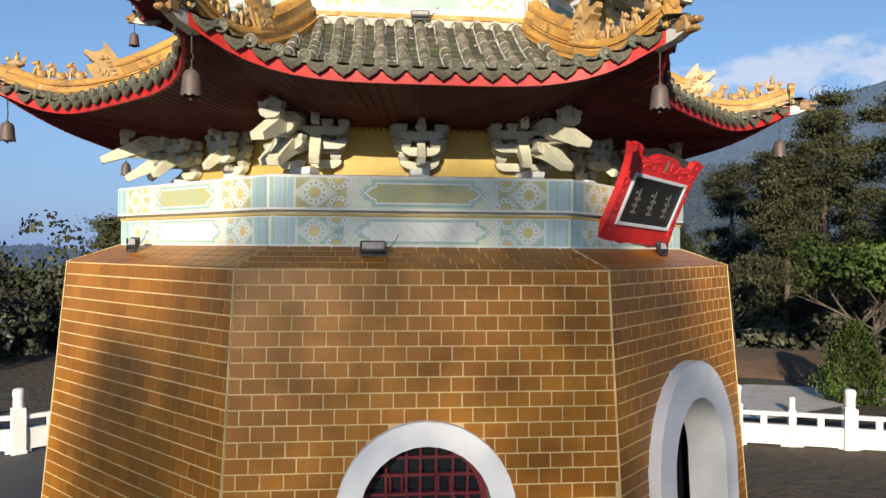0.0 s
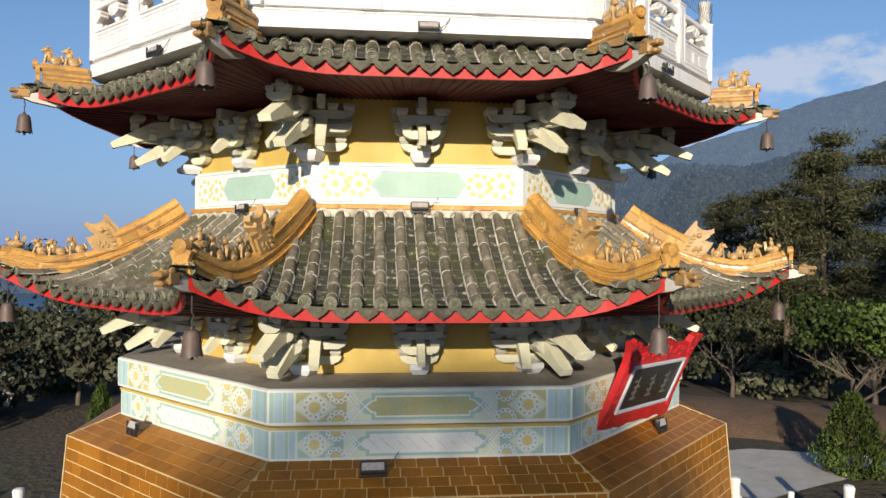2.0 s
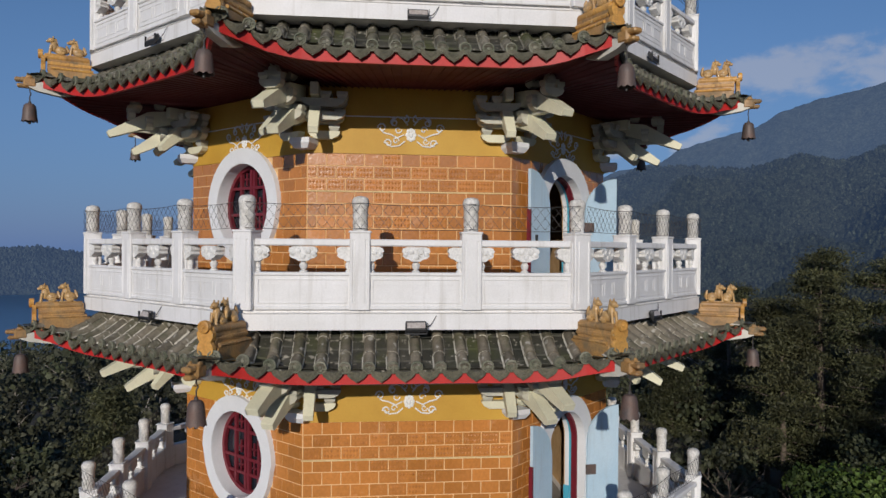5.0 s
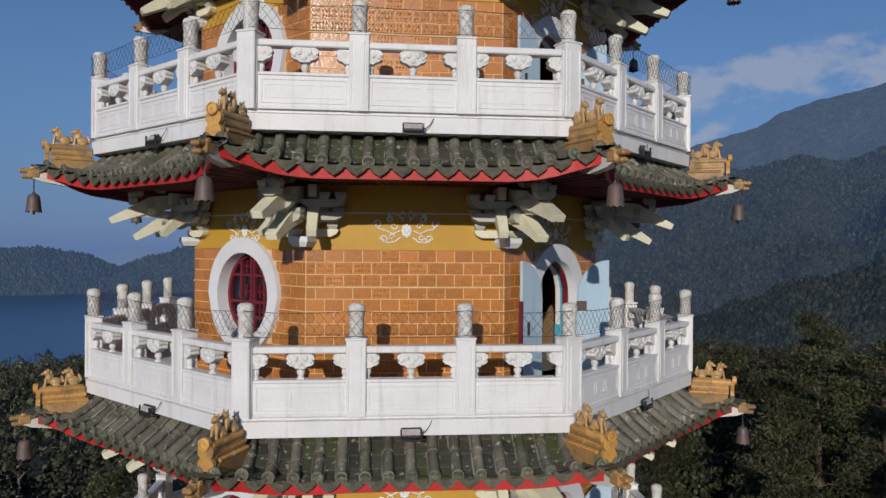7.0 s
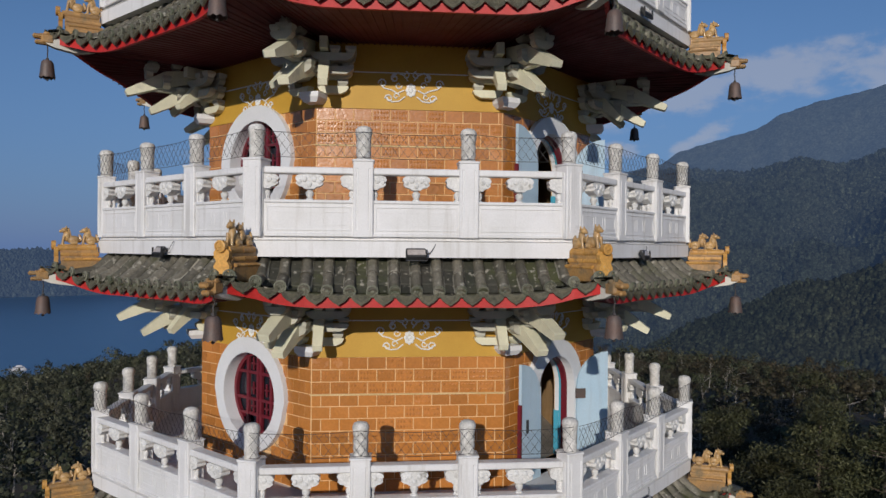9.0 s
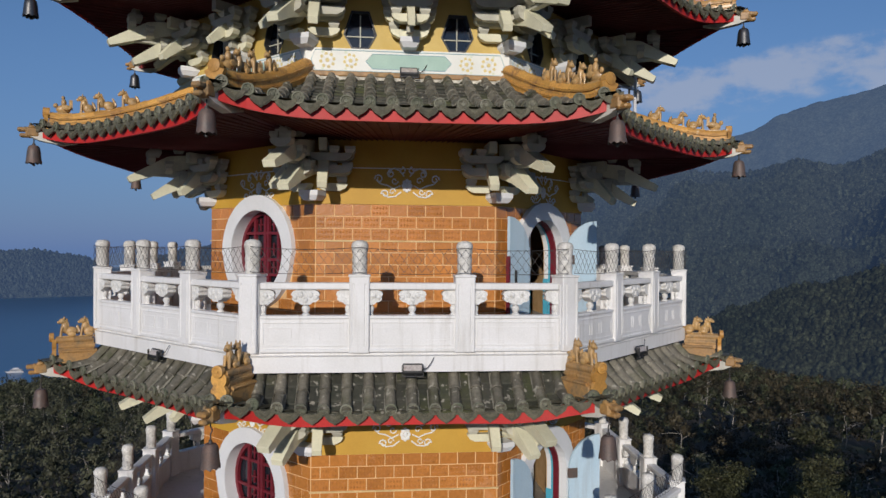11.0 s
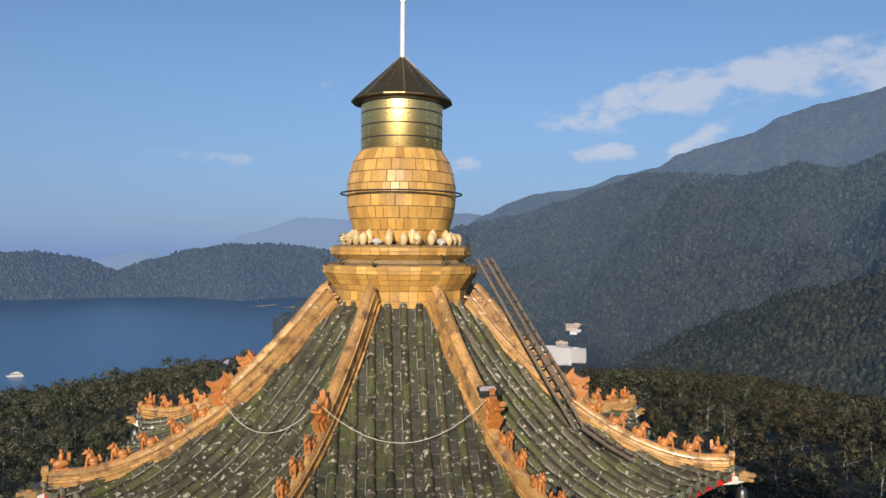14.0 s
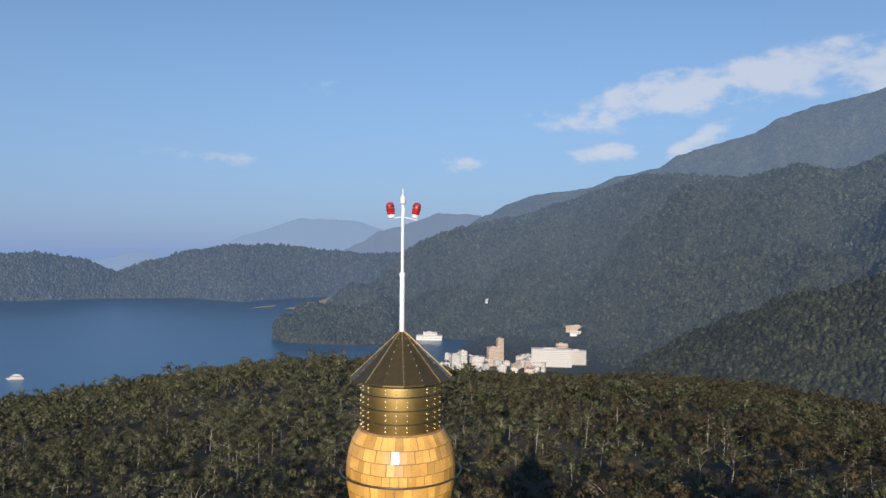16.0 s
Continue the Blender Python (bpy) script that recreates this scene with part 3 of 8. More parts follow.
def brick_shape(s, x0, x1, z0, z1, y, deep=0.009, c=0.004, m=None):
    """One brick's proud face with chamfered edges; y is the mortar's plane, outwards is -y."""
    vs = [(x0, y, z0), (x1, y, z0), (x1, y, z1), (x0, y, z1),
          (x0 + c, y - deep, z0 + c), (x1 - c, y - deep, z0 + c), (x1 - c, y - deep, z1 - c), (x0 + c, y - deep, z1 - c)]
    s.add(vs, [(4, 5, 6, 7), (0, 1, 5, 4), (1, 2, 6, 5), (2, 3, 7, 6), (3, 0, 4, 7)], m)


def brick_rows(z0, z1, half, step=0.268, high=0.178, gap=0.015, cut=None):
    """Rows of bricks in running bond on a face: (x0, x1, z0, z1), with cut(z0, z1) giving the stretches that are left out."""
    out, row, z = [], 0, z1
    while z > z0 + 0.03:
        a, b = max(z - high, z0), z
        h = half(0.5 * (a + b))
        edges = [-h]
        x = -h + step * (0.5 if row % 2 else 1.0)
        while x < h - 0.04:
            edges.append(x)
            x += step
        edges.append(h)
        for p, q in zip(edges, edges[1:]):
            bits = [(p + gap / 2, q - gap / 2)]
            for lo, hi in (cut(a, b) if cut else ()):
                nxt = []
                for u, v in bits:
                    if hi <= u or lo >= v:
                        nxt.append((u, v))
                    else:
                        if lo - u > 0.03:
                            nxt.append((u, lo))
                        if v - hi > 0.03:
                            nxt.append((hi, v))
                bits = nxt
            out += [(u, v, a + gap / 2, b - gap / 2) for u, v in bits if v - u > 0.03]
        z -= high
        row += 1
    return out


UNIT_BRICK = {}


def embossed_brick(material):
    """A brick with two rows of small moulded bosses, in the unit brick's measures."""
    s = Shape()
    brick_shape(s, -0.5, 0.5, -0.5, 0.5, 0.0, 1.0, 0.012)
    for i in range(5):
        for j in range(2):
            x, z = -0.36 + 0.18 * i, -0.22 + 0.44 * j
            s.add([(x - 0.075, -1.0, z), (x, -1.0, z - 0.17), (x + 0.075, -1.0, z), (x, -1.0, z + 0.17), (x, -1.75, z)], [(0, 1, 4), (1, 2, 4), (2, 3, 4), (3, 0, 4)])
    return s.mesh("brick", material)


def lay_bricks(parent, rows, y, material, tilt=None, name="brick"):
    """Bricks as parts of their own, sharing one unit mesh; tilt maps (x, z) to the pose on a sloping face."""
    if material not in UNIT_BRICK:
        s = Shape()
        brick_shape(s, -0.5, 0.5, -0.5, 0.5, 0.0, 1.0, 0.012)
        UNIT_BRICK[material] = s.mesh("brick", material)
    for u, v, a, b in rows:
        m = Matrix.Translation(((u + v) / 2, y, (a + b) / 2)) if tilt is None else tilt((u + v) / 2, (a + b) / 2)
        put(name, UNIT_BRICK[material], parent, m @ Matrix.Diagonal((v - u, 0.009, b - a, 1)))


def join_bricks(parent, rows, y, material, m, tilt=None):
    s = Shape()
    for u, v, a, b in rows:
        if tilt is None:
            brick_shape(s, u, v, a, b, y)
        else:
            brick_shape(s, -(v - u) / 2, (v - u) / 2, -(b - a) / 2, (b - a) / 2, 0, m=tilt((u + v) / 2, (a + b) / 2))
    ob = part("brick_field", s, material, parent, m=m)
    ob["kind"] = "stuff"
    return ob

# ---- the pagoda: measures ----
GROUND = -1.0
POST_TOP = (11.63, 15.68, 19.50, 23.26, 26.945, 30.565)      # tops of the balustrades' posts
RAIL_W = (5.006, 4.972, 4.912, 4.850, 4.790, 4.785)          # distance of the posts from the axis
WALL_W = (3.62, 3.55, 3.48, 3.40, 3.31, 3.22)                # distance of the storeys' walls from the axis
# roofs: top distance, top z, eave distance, eave z, corner's reach, corner's lift, curve
SMALL = [(4.62, p - 1.62, w + 0.37 - 0.01 * k, p - 2.10, 0.50 - 0.02 * k, 0.14) for k, (p, w) in enumerate(zip(POST_TOP, RAIL_W))]
ROOF_1 = (3.66, 7.80, 5.72, 6.67, 0.68, 0.29)
ROOF_8 = (3.50, 32.90, 5.36, 32.12, 0.27, 0.14)
ROOF_TOP = (1.22, 37.20, 5.22, 34.33, 0.46, 0.16)
EAVE = [SMALL[k][3] - 0.17 for k in range(1, 6)] + [ROOF_8[3] - 0.17]   # lower edge of the fascia over each storey


# ---- base ----
def build_base():
    w_at = lambda z: 5.343 + (4.4 - z) * 0.0836
    base = thing("brick_plinth", "battered octagonal pagoda base faced with brown glazed bricks", "pagoda", m=TURN)
    tilt_angle = math.atan(0.0836)

    def tilt(x, z):
        return Matrix.Translation((x, -w_at(z), z)) @ Matrix.Rotation(-tilt_angle, 4, "X")

    half = lambda z: w_at(z) * T8 - 0.004
    core = Shape()
    side_hole, side_ring, side_wall = (arch(r, 1.54, GROUND + 0.02) for r in (1.0, 1.52, 1.07))
    holes = {0: arch(0.76, 1.62, GROUND + 0.02), 1: side_hole, 5: side_hole, 3: side_hole}
    rings = {0: arch(1.04, 1.62, GROUND + 0.02), 1: side_ring, 5: side_ring, 3: side_ring}

    def cutter(r, zc):
        def cut(a, b):
            z = max(a + 0.62 * (b - a), zc)
            if z >= zc + r:
                return ()
            h = math.sqrt(max(r * r - max(z - zc, 0) ** 2, 0)) - 0.03
            return ((-h, h),) if h > 0.02 else ()
        return cut

    for i in range(8):
        outer = [(-w_at(GROUND) * T8, GROUND), (w_at(GROUND) * T8, GROUND), (w_at(4.4) * T8, 4.4), (-w_at(4.4) * T8, 4.4)]
        hole = holes.get(i)
        if hole:
            s = pane_with_hole(outer, hole if i == 0 else side_wall, 0.0, 0.35)
        else:
            s = Shape().prism(outer, 0.0, 0.35)
        s.v = [(x, y - w_at(z), z) for x, y, z in s.v]
        part("wall", s, MORTAR, base, m=side(i))
        cut = cutter(1.04, 1.62) if i == 0 else cutter(1.5, 1.54) if hole else None
        rows = brick_rows(GROUND, 4.395, half, cut=cut)
        if i == 0:
            near = [r for r in rows if r[2] > 1.55]
            lay_bricks(base, near, 0, BRICK, tilt)
            rows = [r for r in rows if r[2] <= 1.55]
        join_bricks(base, rows, 0, BRICK, side(i), tilt)
        if hole:
            z_mid = 1.6
            deep = 0.10 if i == 0 else 0.17
            ring = band_between(rings[i], hole, -deep, 0.42)
            ring.v = [(x, y - w_at(max(z, 0.0) if i else z), z) for x, y, z in ring.v]
            put("arch_surround", ring.mesh("arch_surround", PLASTER, True, 30), base, side(i), "white plastered arch surround")
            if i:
                # vestibule coloured near black in place of an unlit interior
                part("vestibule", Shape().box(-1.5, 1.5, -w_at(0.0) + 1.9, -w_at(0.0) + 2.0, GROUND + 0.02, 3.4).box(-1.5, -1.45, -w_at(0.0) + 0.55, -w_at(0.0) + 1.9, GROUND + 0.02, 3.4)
                     .box(1.45, 1.5, -w_at(0.0) + 0.55, -w_at(0.0) + 1.9, GROUND + 0.02, 3.4).box(-1.5, 1.5, -w_at(0.0) + 0.55, -w_at(0.0) + 2.0, 3.4, 3.45), INK_AND_GLOOM, base, "vestibule behind the arch, coloured black for its lack of light", side(i))
            if i == 0:
                # lattice window deep in the arch
                win = part("window", Shape().prism(arch(0.80, 1.62, GROUND + 0.05), -w_at(1.6) + 0.42, -w_at(1.6) + 0.45), GLASS, base, "dark glass behind a lattice")
                lat = Shape()
                y0, y1 = -w_at(1.6) + 0.30, -w_at(1.6) + 0.36
                edge = arch(0.78, 1.62, GROUND + 0.05)
                inner = arch(0.68, 1.62, GROUND + 0.12)
                b = band_between(edge, inner, y0 - 0.02, y1)
                lat.add(b.v, b.f)
                for x in (-0.46, -0.22, -0.05, 0.14, 0.34, 0.52):
                    top = 1.62 + math.sqrt(0.5 - x * x) if abs(x) < 0.68 else 1.7
                    lat.box(x - 0.016, x + 0.016, y0, y1, 0.2, top)
                for z in (2.16, 1.95, 1.72, 1.45, 1.1, 0.7):
                    h = math.sqrt(max(0.5 - max(z - 1.62, 0) ** 2, 0.05))
                    lat.box(-h, h, y0 + 0.004, y1 - 0.004, z - 0.018, z + 0.018)
                for x, z in ((-0.34, 1.85), (0.24, 1.85), (-0.13, 1.58), (0.43, 1.58)):
                    for dx in (-0.07, 0.07):
                        lat.box(x + dx - 0.012, x + dx + 0.012, y0 + 0.01, y1 - 0.01, z - 0.1, z + 0.1)
                part("lattice", lat, CRIMSON, win, "crimson wooden lattice")
    part("mortar_bed", Shape().octo([(5.343, 4.39), (5.343, 4.40), (4.62, 4.665)], (False, False)), MORTAR, base)
    # sloping bricked shoulder
    wt, zt, wb, zb = 4.66, 4.662, 5.355, 4.405
    L = math.hypot(wb - wt, zt - zb)
    ang = math.atan2(zt - zb, wb - wt)

    def shoulder(x, d):
        f = d / L
        return Matrix.Translation((x, -(wb + (wt - wb) * f), zb + (zt - zb) * f)) @ Matrix.Rotation(-(math.pi / 2 - ang), 4, "X")

    rows = brick_rows(0.0, L, lambda d: (wb + (wt - wb) * d / L) * T8 - 0.004, high=L / 4 - 0.001)
    for i in range(8):
        join_bricks(base, rows, 0, BRICK, side(i), shoulder)
    for i in range(8):
        s = Shape()
        p0 = Vector((wb * T8, -wb - 0.004, zb + 0.006))
        p1 = Vector((w_at(GROUND) * T8, -w_at(GROUND) - 0.004, GROUND))
        p2 = Vector((wt * T8, -wt - 0.004, zt + 0.010))
        s.tube([p1, p0, p2], 0.010, 5)
        part("corner_joint", s, MORTAR, base, m=side(i))
    part("floor_slab", Shape().octo([(6.1, GROUND - 0.3), (6.1, GROUND + 0.015)], (True, True)), CONCRETE, base)
    return base


def painted_band(parent, w, z0, z1, i, top_style):
    """A painted beam face: blue and green end stripes, lozenge flowers, a long cartouche. Paint lies a few millimetres proud."""
    h = w * T8
    m = side(i)
    zc, hh = (z0 + z1) / 2, (z1 - z0) / 2

    def flat(name, polys, mat, lift):
        s = Shape()
        for p in polys:
            s.prism(p, -w - lift, -w)
        ob = put(name, s.mesh(name, mat), parent, m)
        if len(polys) > 1:
            ob["kind"] = "stuff"

    def ngon(x, r, n, rz=None):
        return [(x + r * math.cos(2 * math.pi * k / n), zc + (rz or r) * math.sin(2 * math.pi * k / n)) for k in range(n)]

    def lozenge(x, a, b):
        return [(x - a, zc), (x, zc - b), (x + a, zc), (x, zc + b)]

    def carto(a, b, e):
        return [(-a - e, zc), (-a - e * 0.4, zc - b * 0.55), (-a, zc - b * 0.6), (-a, zc - b), (a, zc - b), (a, zc - b * 0.6), (a + e * 0.4, zc - b * 0.55), (a + e, zc),
                (a + e * 0.4, zc + b * 0.55), (a, zc + b * 0.6), (a, zc + b), (-a, zc + b), (-a, zc + b * 0.6), (-a - e * 0.4, zc + b * 0.55)]

    edge = h - 0.02
    c = top_style["cart"]
    if top_style["stripes"]:
        stripes = {"green": [], "blue": []}
        for sg in (-1, 1):
            for x0, x1, key in ((0.0, 0.055, "green"), (0.06, 0.16, "blue"), (0.165, 0.215, "green"), (0.22, 0.30, "blue")):
                a, b = sorted((sg * (edge - x0), sg * (edge - x1)))
                stripes[key].append([(a, z0 + 0.01), (b, z0 + 0.01), (b, z1 - 0.01), (a, z1 - 0.01)])
        flat("green_stripe", stripes["green"], MINT, 0.003)
        flat("blue_stripe", stripes["blue"], SKYBLUE, 0.003)
        edge -= 0.32
    flat("painted_ground", [[(-edge - 0.01, z0 + 0.008), (edge + 0.01, z0 + 0.008), (edge + 0.01, z1 - 0.008), (-edge - 0.01, z1 - 0.008)]], PALEMINT, 0.0015)
    # flower fields between double chevrons
    f1 = edge - hh * 1.20
    f2 = f1 - hh * 1.45
    field, loz, petals, hearts, rings, chev = [], [], [], [], [], []

    def fan(x, z, r, a0, a1, n):
        for k in range(n):
            t = a0 + (a1 - a0) * (k + 0.5) / n
            px, pz = x + math.cos(t) * r, z + math.sin(t) * r
            q = r * 0.30
            ring = [(px + q * math.cos(2 * math.pi * j / 8), pz + q * math.sin(2 * math.pi * j / 8)) for j in range(8)]
            petals.append(ring)
            rings.append([(px + (u - px) * 0.52, pz + (v - pz) * 0.52) for u, v in ring])

    for sg in (-1, 1):
        a, b = sorted((sg * (edge - 0.01), sg * (f2 - hh * 0.55)))
        field.append([(a, z0 + 0.015), (b, z0 + 0.015), (b, z1 - 0.015), (a, z1 - 0.015)])
        x = sg * f1
        loz.append(lozenge(x, hh * 1.24, hh * 0.97))
        fan(x, zc, hh * 0.60, 0, 2 * math.pi, 11)
        hearts.append(ngon(x, hh * 0.36, 10))
        x2 = sg * (f2 - hh * 0.05)
        fan(x2, zc + hh * 0.92, hh * 0.58, math.pi, 2 * math.pi, 6)
        fan(x2, zc - hh * 0.92, hh * 0.58, 0, math.pi, 6)
        for zz, s0 in ((0.92, -1), (-0.92, 1)):
            hearts.append([(x2 + hh * 0.34 * math.cos(math.pi * k / 6), zc + zz * hh + s0 * hh * 0.34 * math.sin(math.pi * k / 6)) for k in range(7)][::(1 if s0 > 0 else -1)])
        for q in (0.0, 0.13, 0.26):
            for up in (-1, 1):
                u0, u1 = sg * (f2 - hh * 0.30 - q * hh * 2.2), sg * (f2 - hh * 1.15 - q * hh * 2.2)
                w2 = sg * hh * 0.10
                pl = [(u0, zc + up * hh * 0.96), (u0 + w2, zc + up * hh * 0.96), (u1 + w2, zc), (u1, zc)]
                chev.append(pl if sg * up < 0 else pl[::-1])
        for up in (-1, 1):
            u0, u1 = x, sg * (f1 - hh * 1.30)
            for v0, v1 in ((x, sg * (f1 - hh * 1.30)), (x, sg * (f1 + hh * 1.30))):
                dx = 0.07 * hh * (1 if v1 > v0 else -1)
                pl = [(v0, zc + up * hh * 1.0), (v0 + dx, zc + up * hh * 1.0), (v1 + dx, zc), (v1, zc)]
                chev.append(pl if up * dx < 0 else pl[::-1])
    flat("flower_field", field, top_style["loz"], 0.0022)
    flat("lozenge", loz, PALEMINT, 0.003)
    flat("petal_set", petals, LINEWHITE, 0.005)
    flat("petal_eye_set", rings, top_style["loz"], 0.0062)
    flat("flower_heart", hearts, PALEGOLD, 0.0075)
    flat("chevron_line", chev, LINEWHITE, 0.004)
    a = f2 - hh * 2.35
    flat("cartouche_edge", [carto(a + 0.05, hh * 0.86, hh * 0.9)], c[0], 0.003)
    flat("cartouche_line", [carto(a, hh * 0.68, hh * 0.72)], LINEWHITE, 0.005)
    flat("cartouche", [carto(a - 0.015, hh * 0.58, hh * 0.62)], c[1], 0.007)
    if top_style["dots"]:
        s = Shape()
        x = -a + 0.05
        while x < a:
            s.prism([(x - 0.09, zc + hh * 0.45), (x - 0.084, zc + hh * 0.45), (x + 0.091, zc - hh * 0.45), (x + 0.085, zc - hh * 0.45)][::-1], -w - 0.009, -w)
            s.prism([(x - 0.012, zc), (x, zc - 0.012), (x + 0.012, zc), (x, zc + 0.012)], -w - 0.011, -w)
            x += 0.17
        put("cartouche_pattern", s.mesh("cartouche_pattern", GREYB), parent, m)


def build_band():
    band = thing("painted_beam_band", "two-tier painted beam with flowers in mint, blue and gold", "painted beam", m=TURN)
    part("lower_tier", Shape().octo([(4.655, 4.60), (4.655, 5.05), (4.60, 5.07), (4.60, 5.12)], (False, False)), PALEPANEL, band)
    part("upper_tier", Shape().octo([(4.60, 5.115), (4.70, 5.125), (4.70, 5.56), (4.66, 5.575)], (False, False)), PALEPANEL, band)
    part("ledge", Shape().octo([(4.665, 5.574), (3.60, 5.60)], (False, False)), CONCRETE, band, "bare concrete ledge")
    part("gilt_fillet", Shape().octo([(4.664, 5.05), (4.672, 5.06), (4.672, 5.085), (4.60, 5.09)]), GOLDPAINT, band)
    low = dict(stripes=True, loz=MINT, cart=(MINT, PALEPANEL), dots=True)
    high = dict(stripes=True, loz=SAGE, cart=(MINT, SAGE), dots=False)
    for i in (0, 7, 1, 6, 2):
        painted_band(band, 4.655, 4.68, 5.045, i, low)
        painted_band(band, 4.70, 5.145, 5.545, i, high)
    wall = thing("pagoda_storey", "yellow plastered wall behind the bracket sets of the first roof", "pagoda storey", "pagoda storeys", m=TURN)
    for i in range(8):
        part("wall", Shape().prism([(-3.72 * T8, 5.58), (3.72 * T8, 5.58), (3.72 * T8, 6.9), (-3.72 * T8, 6.9)], -3.72, -3.45), YELLOW, wall, m=side(i))


# ---- brackets under the eaves ----
def dou(s, x, y, z, a=0.10, h=0.08, m=None):
    """A bearing block: square cup, narrower below."""
    b = a * 0.68
    vs = [(x - b, y - b, z), (x + b, y - b, z), (x + b, y + b, z), (x - b, y + b, z),
          (x - a, y - a, z + h * 0.5), (x + a, y - a, z + h * 0.5), (x + a, y + a, z + h * 0.5), (x - a, y + a, z + h * 0.5),
          (x - a, y - a, z + h), (x + a, y - a, z + h), (x + a, y + a, z + h), (x - a, y + a, z + h)]
    fs = [(3, 2, 1, 0), (8, 9, 10, 11)] + [(k + j, k + (j + 1) % 4, k + 4 + (j + 1) % 4, k + 4 + j) for k in (0, 4) for j in range(4)]
    s.add(vs, fs, m)


def arm(s, half, y, z, h=0.10, t=0.055, m=None):
    """A boat-shaped arm along the wall."""
    e = min(h, half * 0.5)
    poly = [(-half + e * 1.1, z), (half - e * 1.1, z), (half - e * 0.3, z + h * 0.35), (half, z + h * 0.75), (half, z + h), (-half, z + h), (-half, z + h * 0.75), (-half + e * 0.3, z + h * 0.35)]
    s.prism(poly, y - t, y + t, m)


def beak(s, y0, y1, z0, z1, t=0.085, m=None, deep=0.16):
    """A lever arm: a plank that runs out (-y), breaks downwards and ends in a blunt slanting tip."""
    L, d = y1 - y0, z0 - z1
    prof = [(y0, z0 + deep), (y0 + 0.40 * L, z0 - d * 0.16 + deep), (y0 + 0.46 * L, z0 - d * 0.20 + deep * 0.98), (y1 - 0.015, z1 + 0.082), (y1, z1 + 0.068),
            (y1 - 0.035, z1), (y1 - 0.06, z1 - 0.004), (y0 + 0.52 * L, z0 - d * 0.50), (y0, z0 - d * 0.06)]
    wide = [1.0, 1.0, 1.0, 0.88, 0.86, 0.84, 0.86, 0.92, 0.92]
    n = len(prof)
    vs = [(-t * k, -y, z) for (y, z), k in zip(prof, wide)] + [(t * k, -y, z) for (y, z), k in zip(prof, wide)]
    fs = [tuple(range(n)), tuple(range(2 * n - 1, n - 1, -1))] + [(k, k + n, (k + 1) % n + n, (k + 1) % n) for k in range(n)]
    s.add(vs, fs, m)


def bracket_meshes():
    """Mid-wall bracket set and corner bracket set; wall's plane at y = 0, foot at z = 0, about 0.78 high."""
    foot, grey, cream = Shape(), Shape(), Shape()
    dou(foot, 0, -0.10, 0.0, 0.135, 0.13)
    arm(cream, 0.27, -0.12, 0.13)
    for x in (-0.22, 0.22):
        dou(grey, x, -0.12, 0.23, 0.075, 0.085)
    arm(cream, 0.36, -0.13, 0.315)
    arm(cream, 0.26, -0.34, 0.27)
    for x in (-0.30, 0.30):
        dou(grey, x, -0.13, 0.415, 0.075, 0.085)
    for x in (-0.20, 0.20):
        dou(grey, x, -0.34, 0.37, 0.075, 0.085)
    arm(grey, 0.40, -0.14, 0.50)
    arm(grey, 0.31, -0.36, 0.455)
    for x in (-0.34, 0.34):
        dou(grey, x, -0.14, 0.60, 0.075, 0.085)
    for x in (-0.26, 0.0, 0.26):
        dou(grey, x, -0.36, 0.56, 0.075, 0.085)
    for z, d in ((0.17, 0.28), (0.33, 0.42)):
        grey.box(-0.05, 0.05, -d, 0.02, z, z + 0.09)
    grey.box(-0.052, 0.052, -0.56, 0.02, 0.62, 0.76)
    front = Shape()
    beak(front, 0.06, 0.66, 0.46, 0.16, 0.056, deep=0.15)
    mid = dict(foot=foot.mesh("foot_block", PLASTER), grey=grey.mesh("bearing_block_set", GREYB), cream=cream.mesh("arm_set", CREAM), front=front.mesh("tongue", CREAM))
    foot, grey, cream, front = Shape(), Shape(), Shape(), Shape()
    dou(foot, 0, -0.10, 0.0, 0.15, 0.13)
    for a in (-22.5, 22.5):
        m = Matrix.Rotation(radians(a), 4, "Z")
        off = 0.24 if a > 0 else -0.24
        mm = m @ Matrix.Translation((off, 0.03, 0))
        arm(cream, 0.22, -0.12, 0.13, m=mm)
        dou(grey, 0.14 * (1 if a > 0 else -1), -0.12, 0.23, 0.075, 0.085, m=mm)
        arm(cream, 0.28, -0.16, 0.315, m=mm)
        arm(grey, 0.30, -0.34, 0.34, m=mm)
        for x in (0.22, 0.0):
            dou(grey, x * (1 if a > 0 else -1), -0.16, 0.415, 0.075, 0.085, m=mm)
        arm(grey, 0.32, -0.17, 0.50, m=mm)
        arm(grey, 0.30, -0.38, 0.50, m=mm)
        for x in (0.26, 0.04):
            dou(grey, x * (1 if a > 0 else -1), -0.17, 0.60, 0.075, 0.085, m=mm)
            dou(grey, x * (1 if a > 0 else -1), -0.38, 0.60, 0.075, 0.085, m=mm)
        # levers square to each wall
        if a > 0:
            beak(front, 0.06, 0.70, 0.46, 0.13, 0.076, deep=0.16)
            front.box(-0.055, 0.055, -0.55, 0.0, 0.62, 0.77)
    lever = Shape()
    low_lever = Shape()
    beak(low_lever, 0.15, 0.98, 0.37, 0.08, 0.098, deep=0.16)
    beak(lever, 0.25, 1.34, 0.60, 0.32, 0.105, deep=0.17)
    dou(grey, 0, -0.62, 0.50, 0.085, 0.09)
    for yy, zz, hf in ((-0.50, 0.30, 0.20), (-0.72, 0.46, 0.19), (-0.98, 0.60, 0.16)):
        arm(grey, hf, yy, zz)
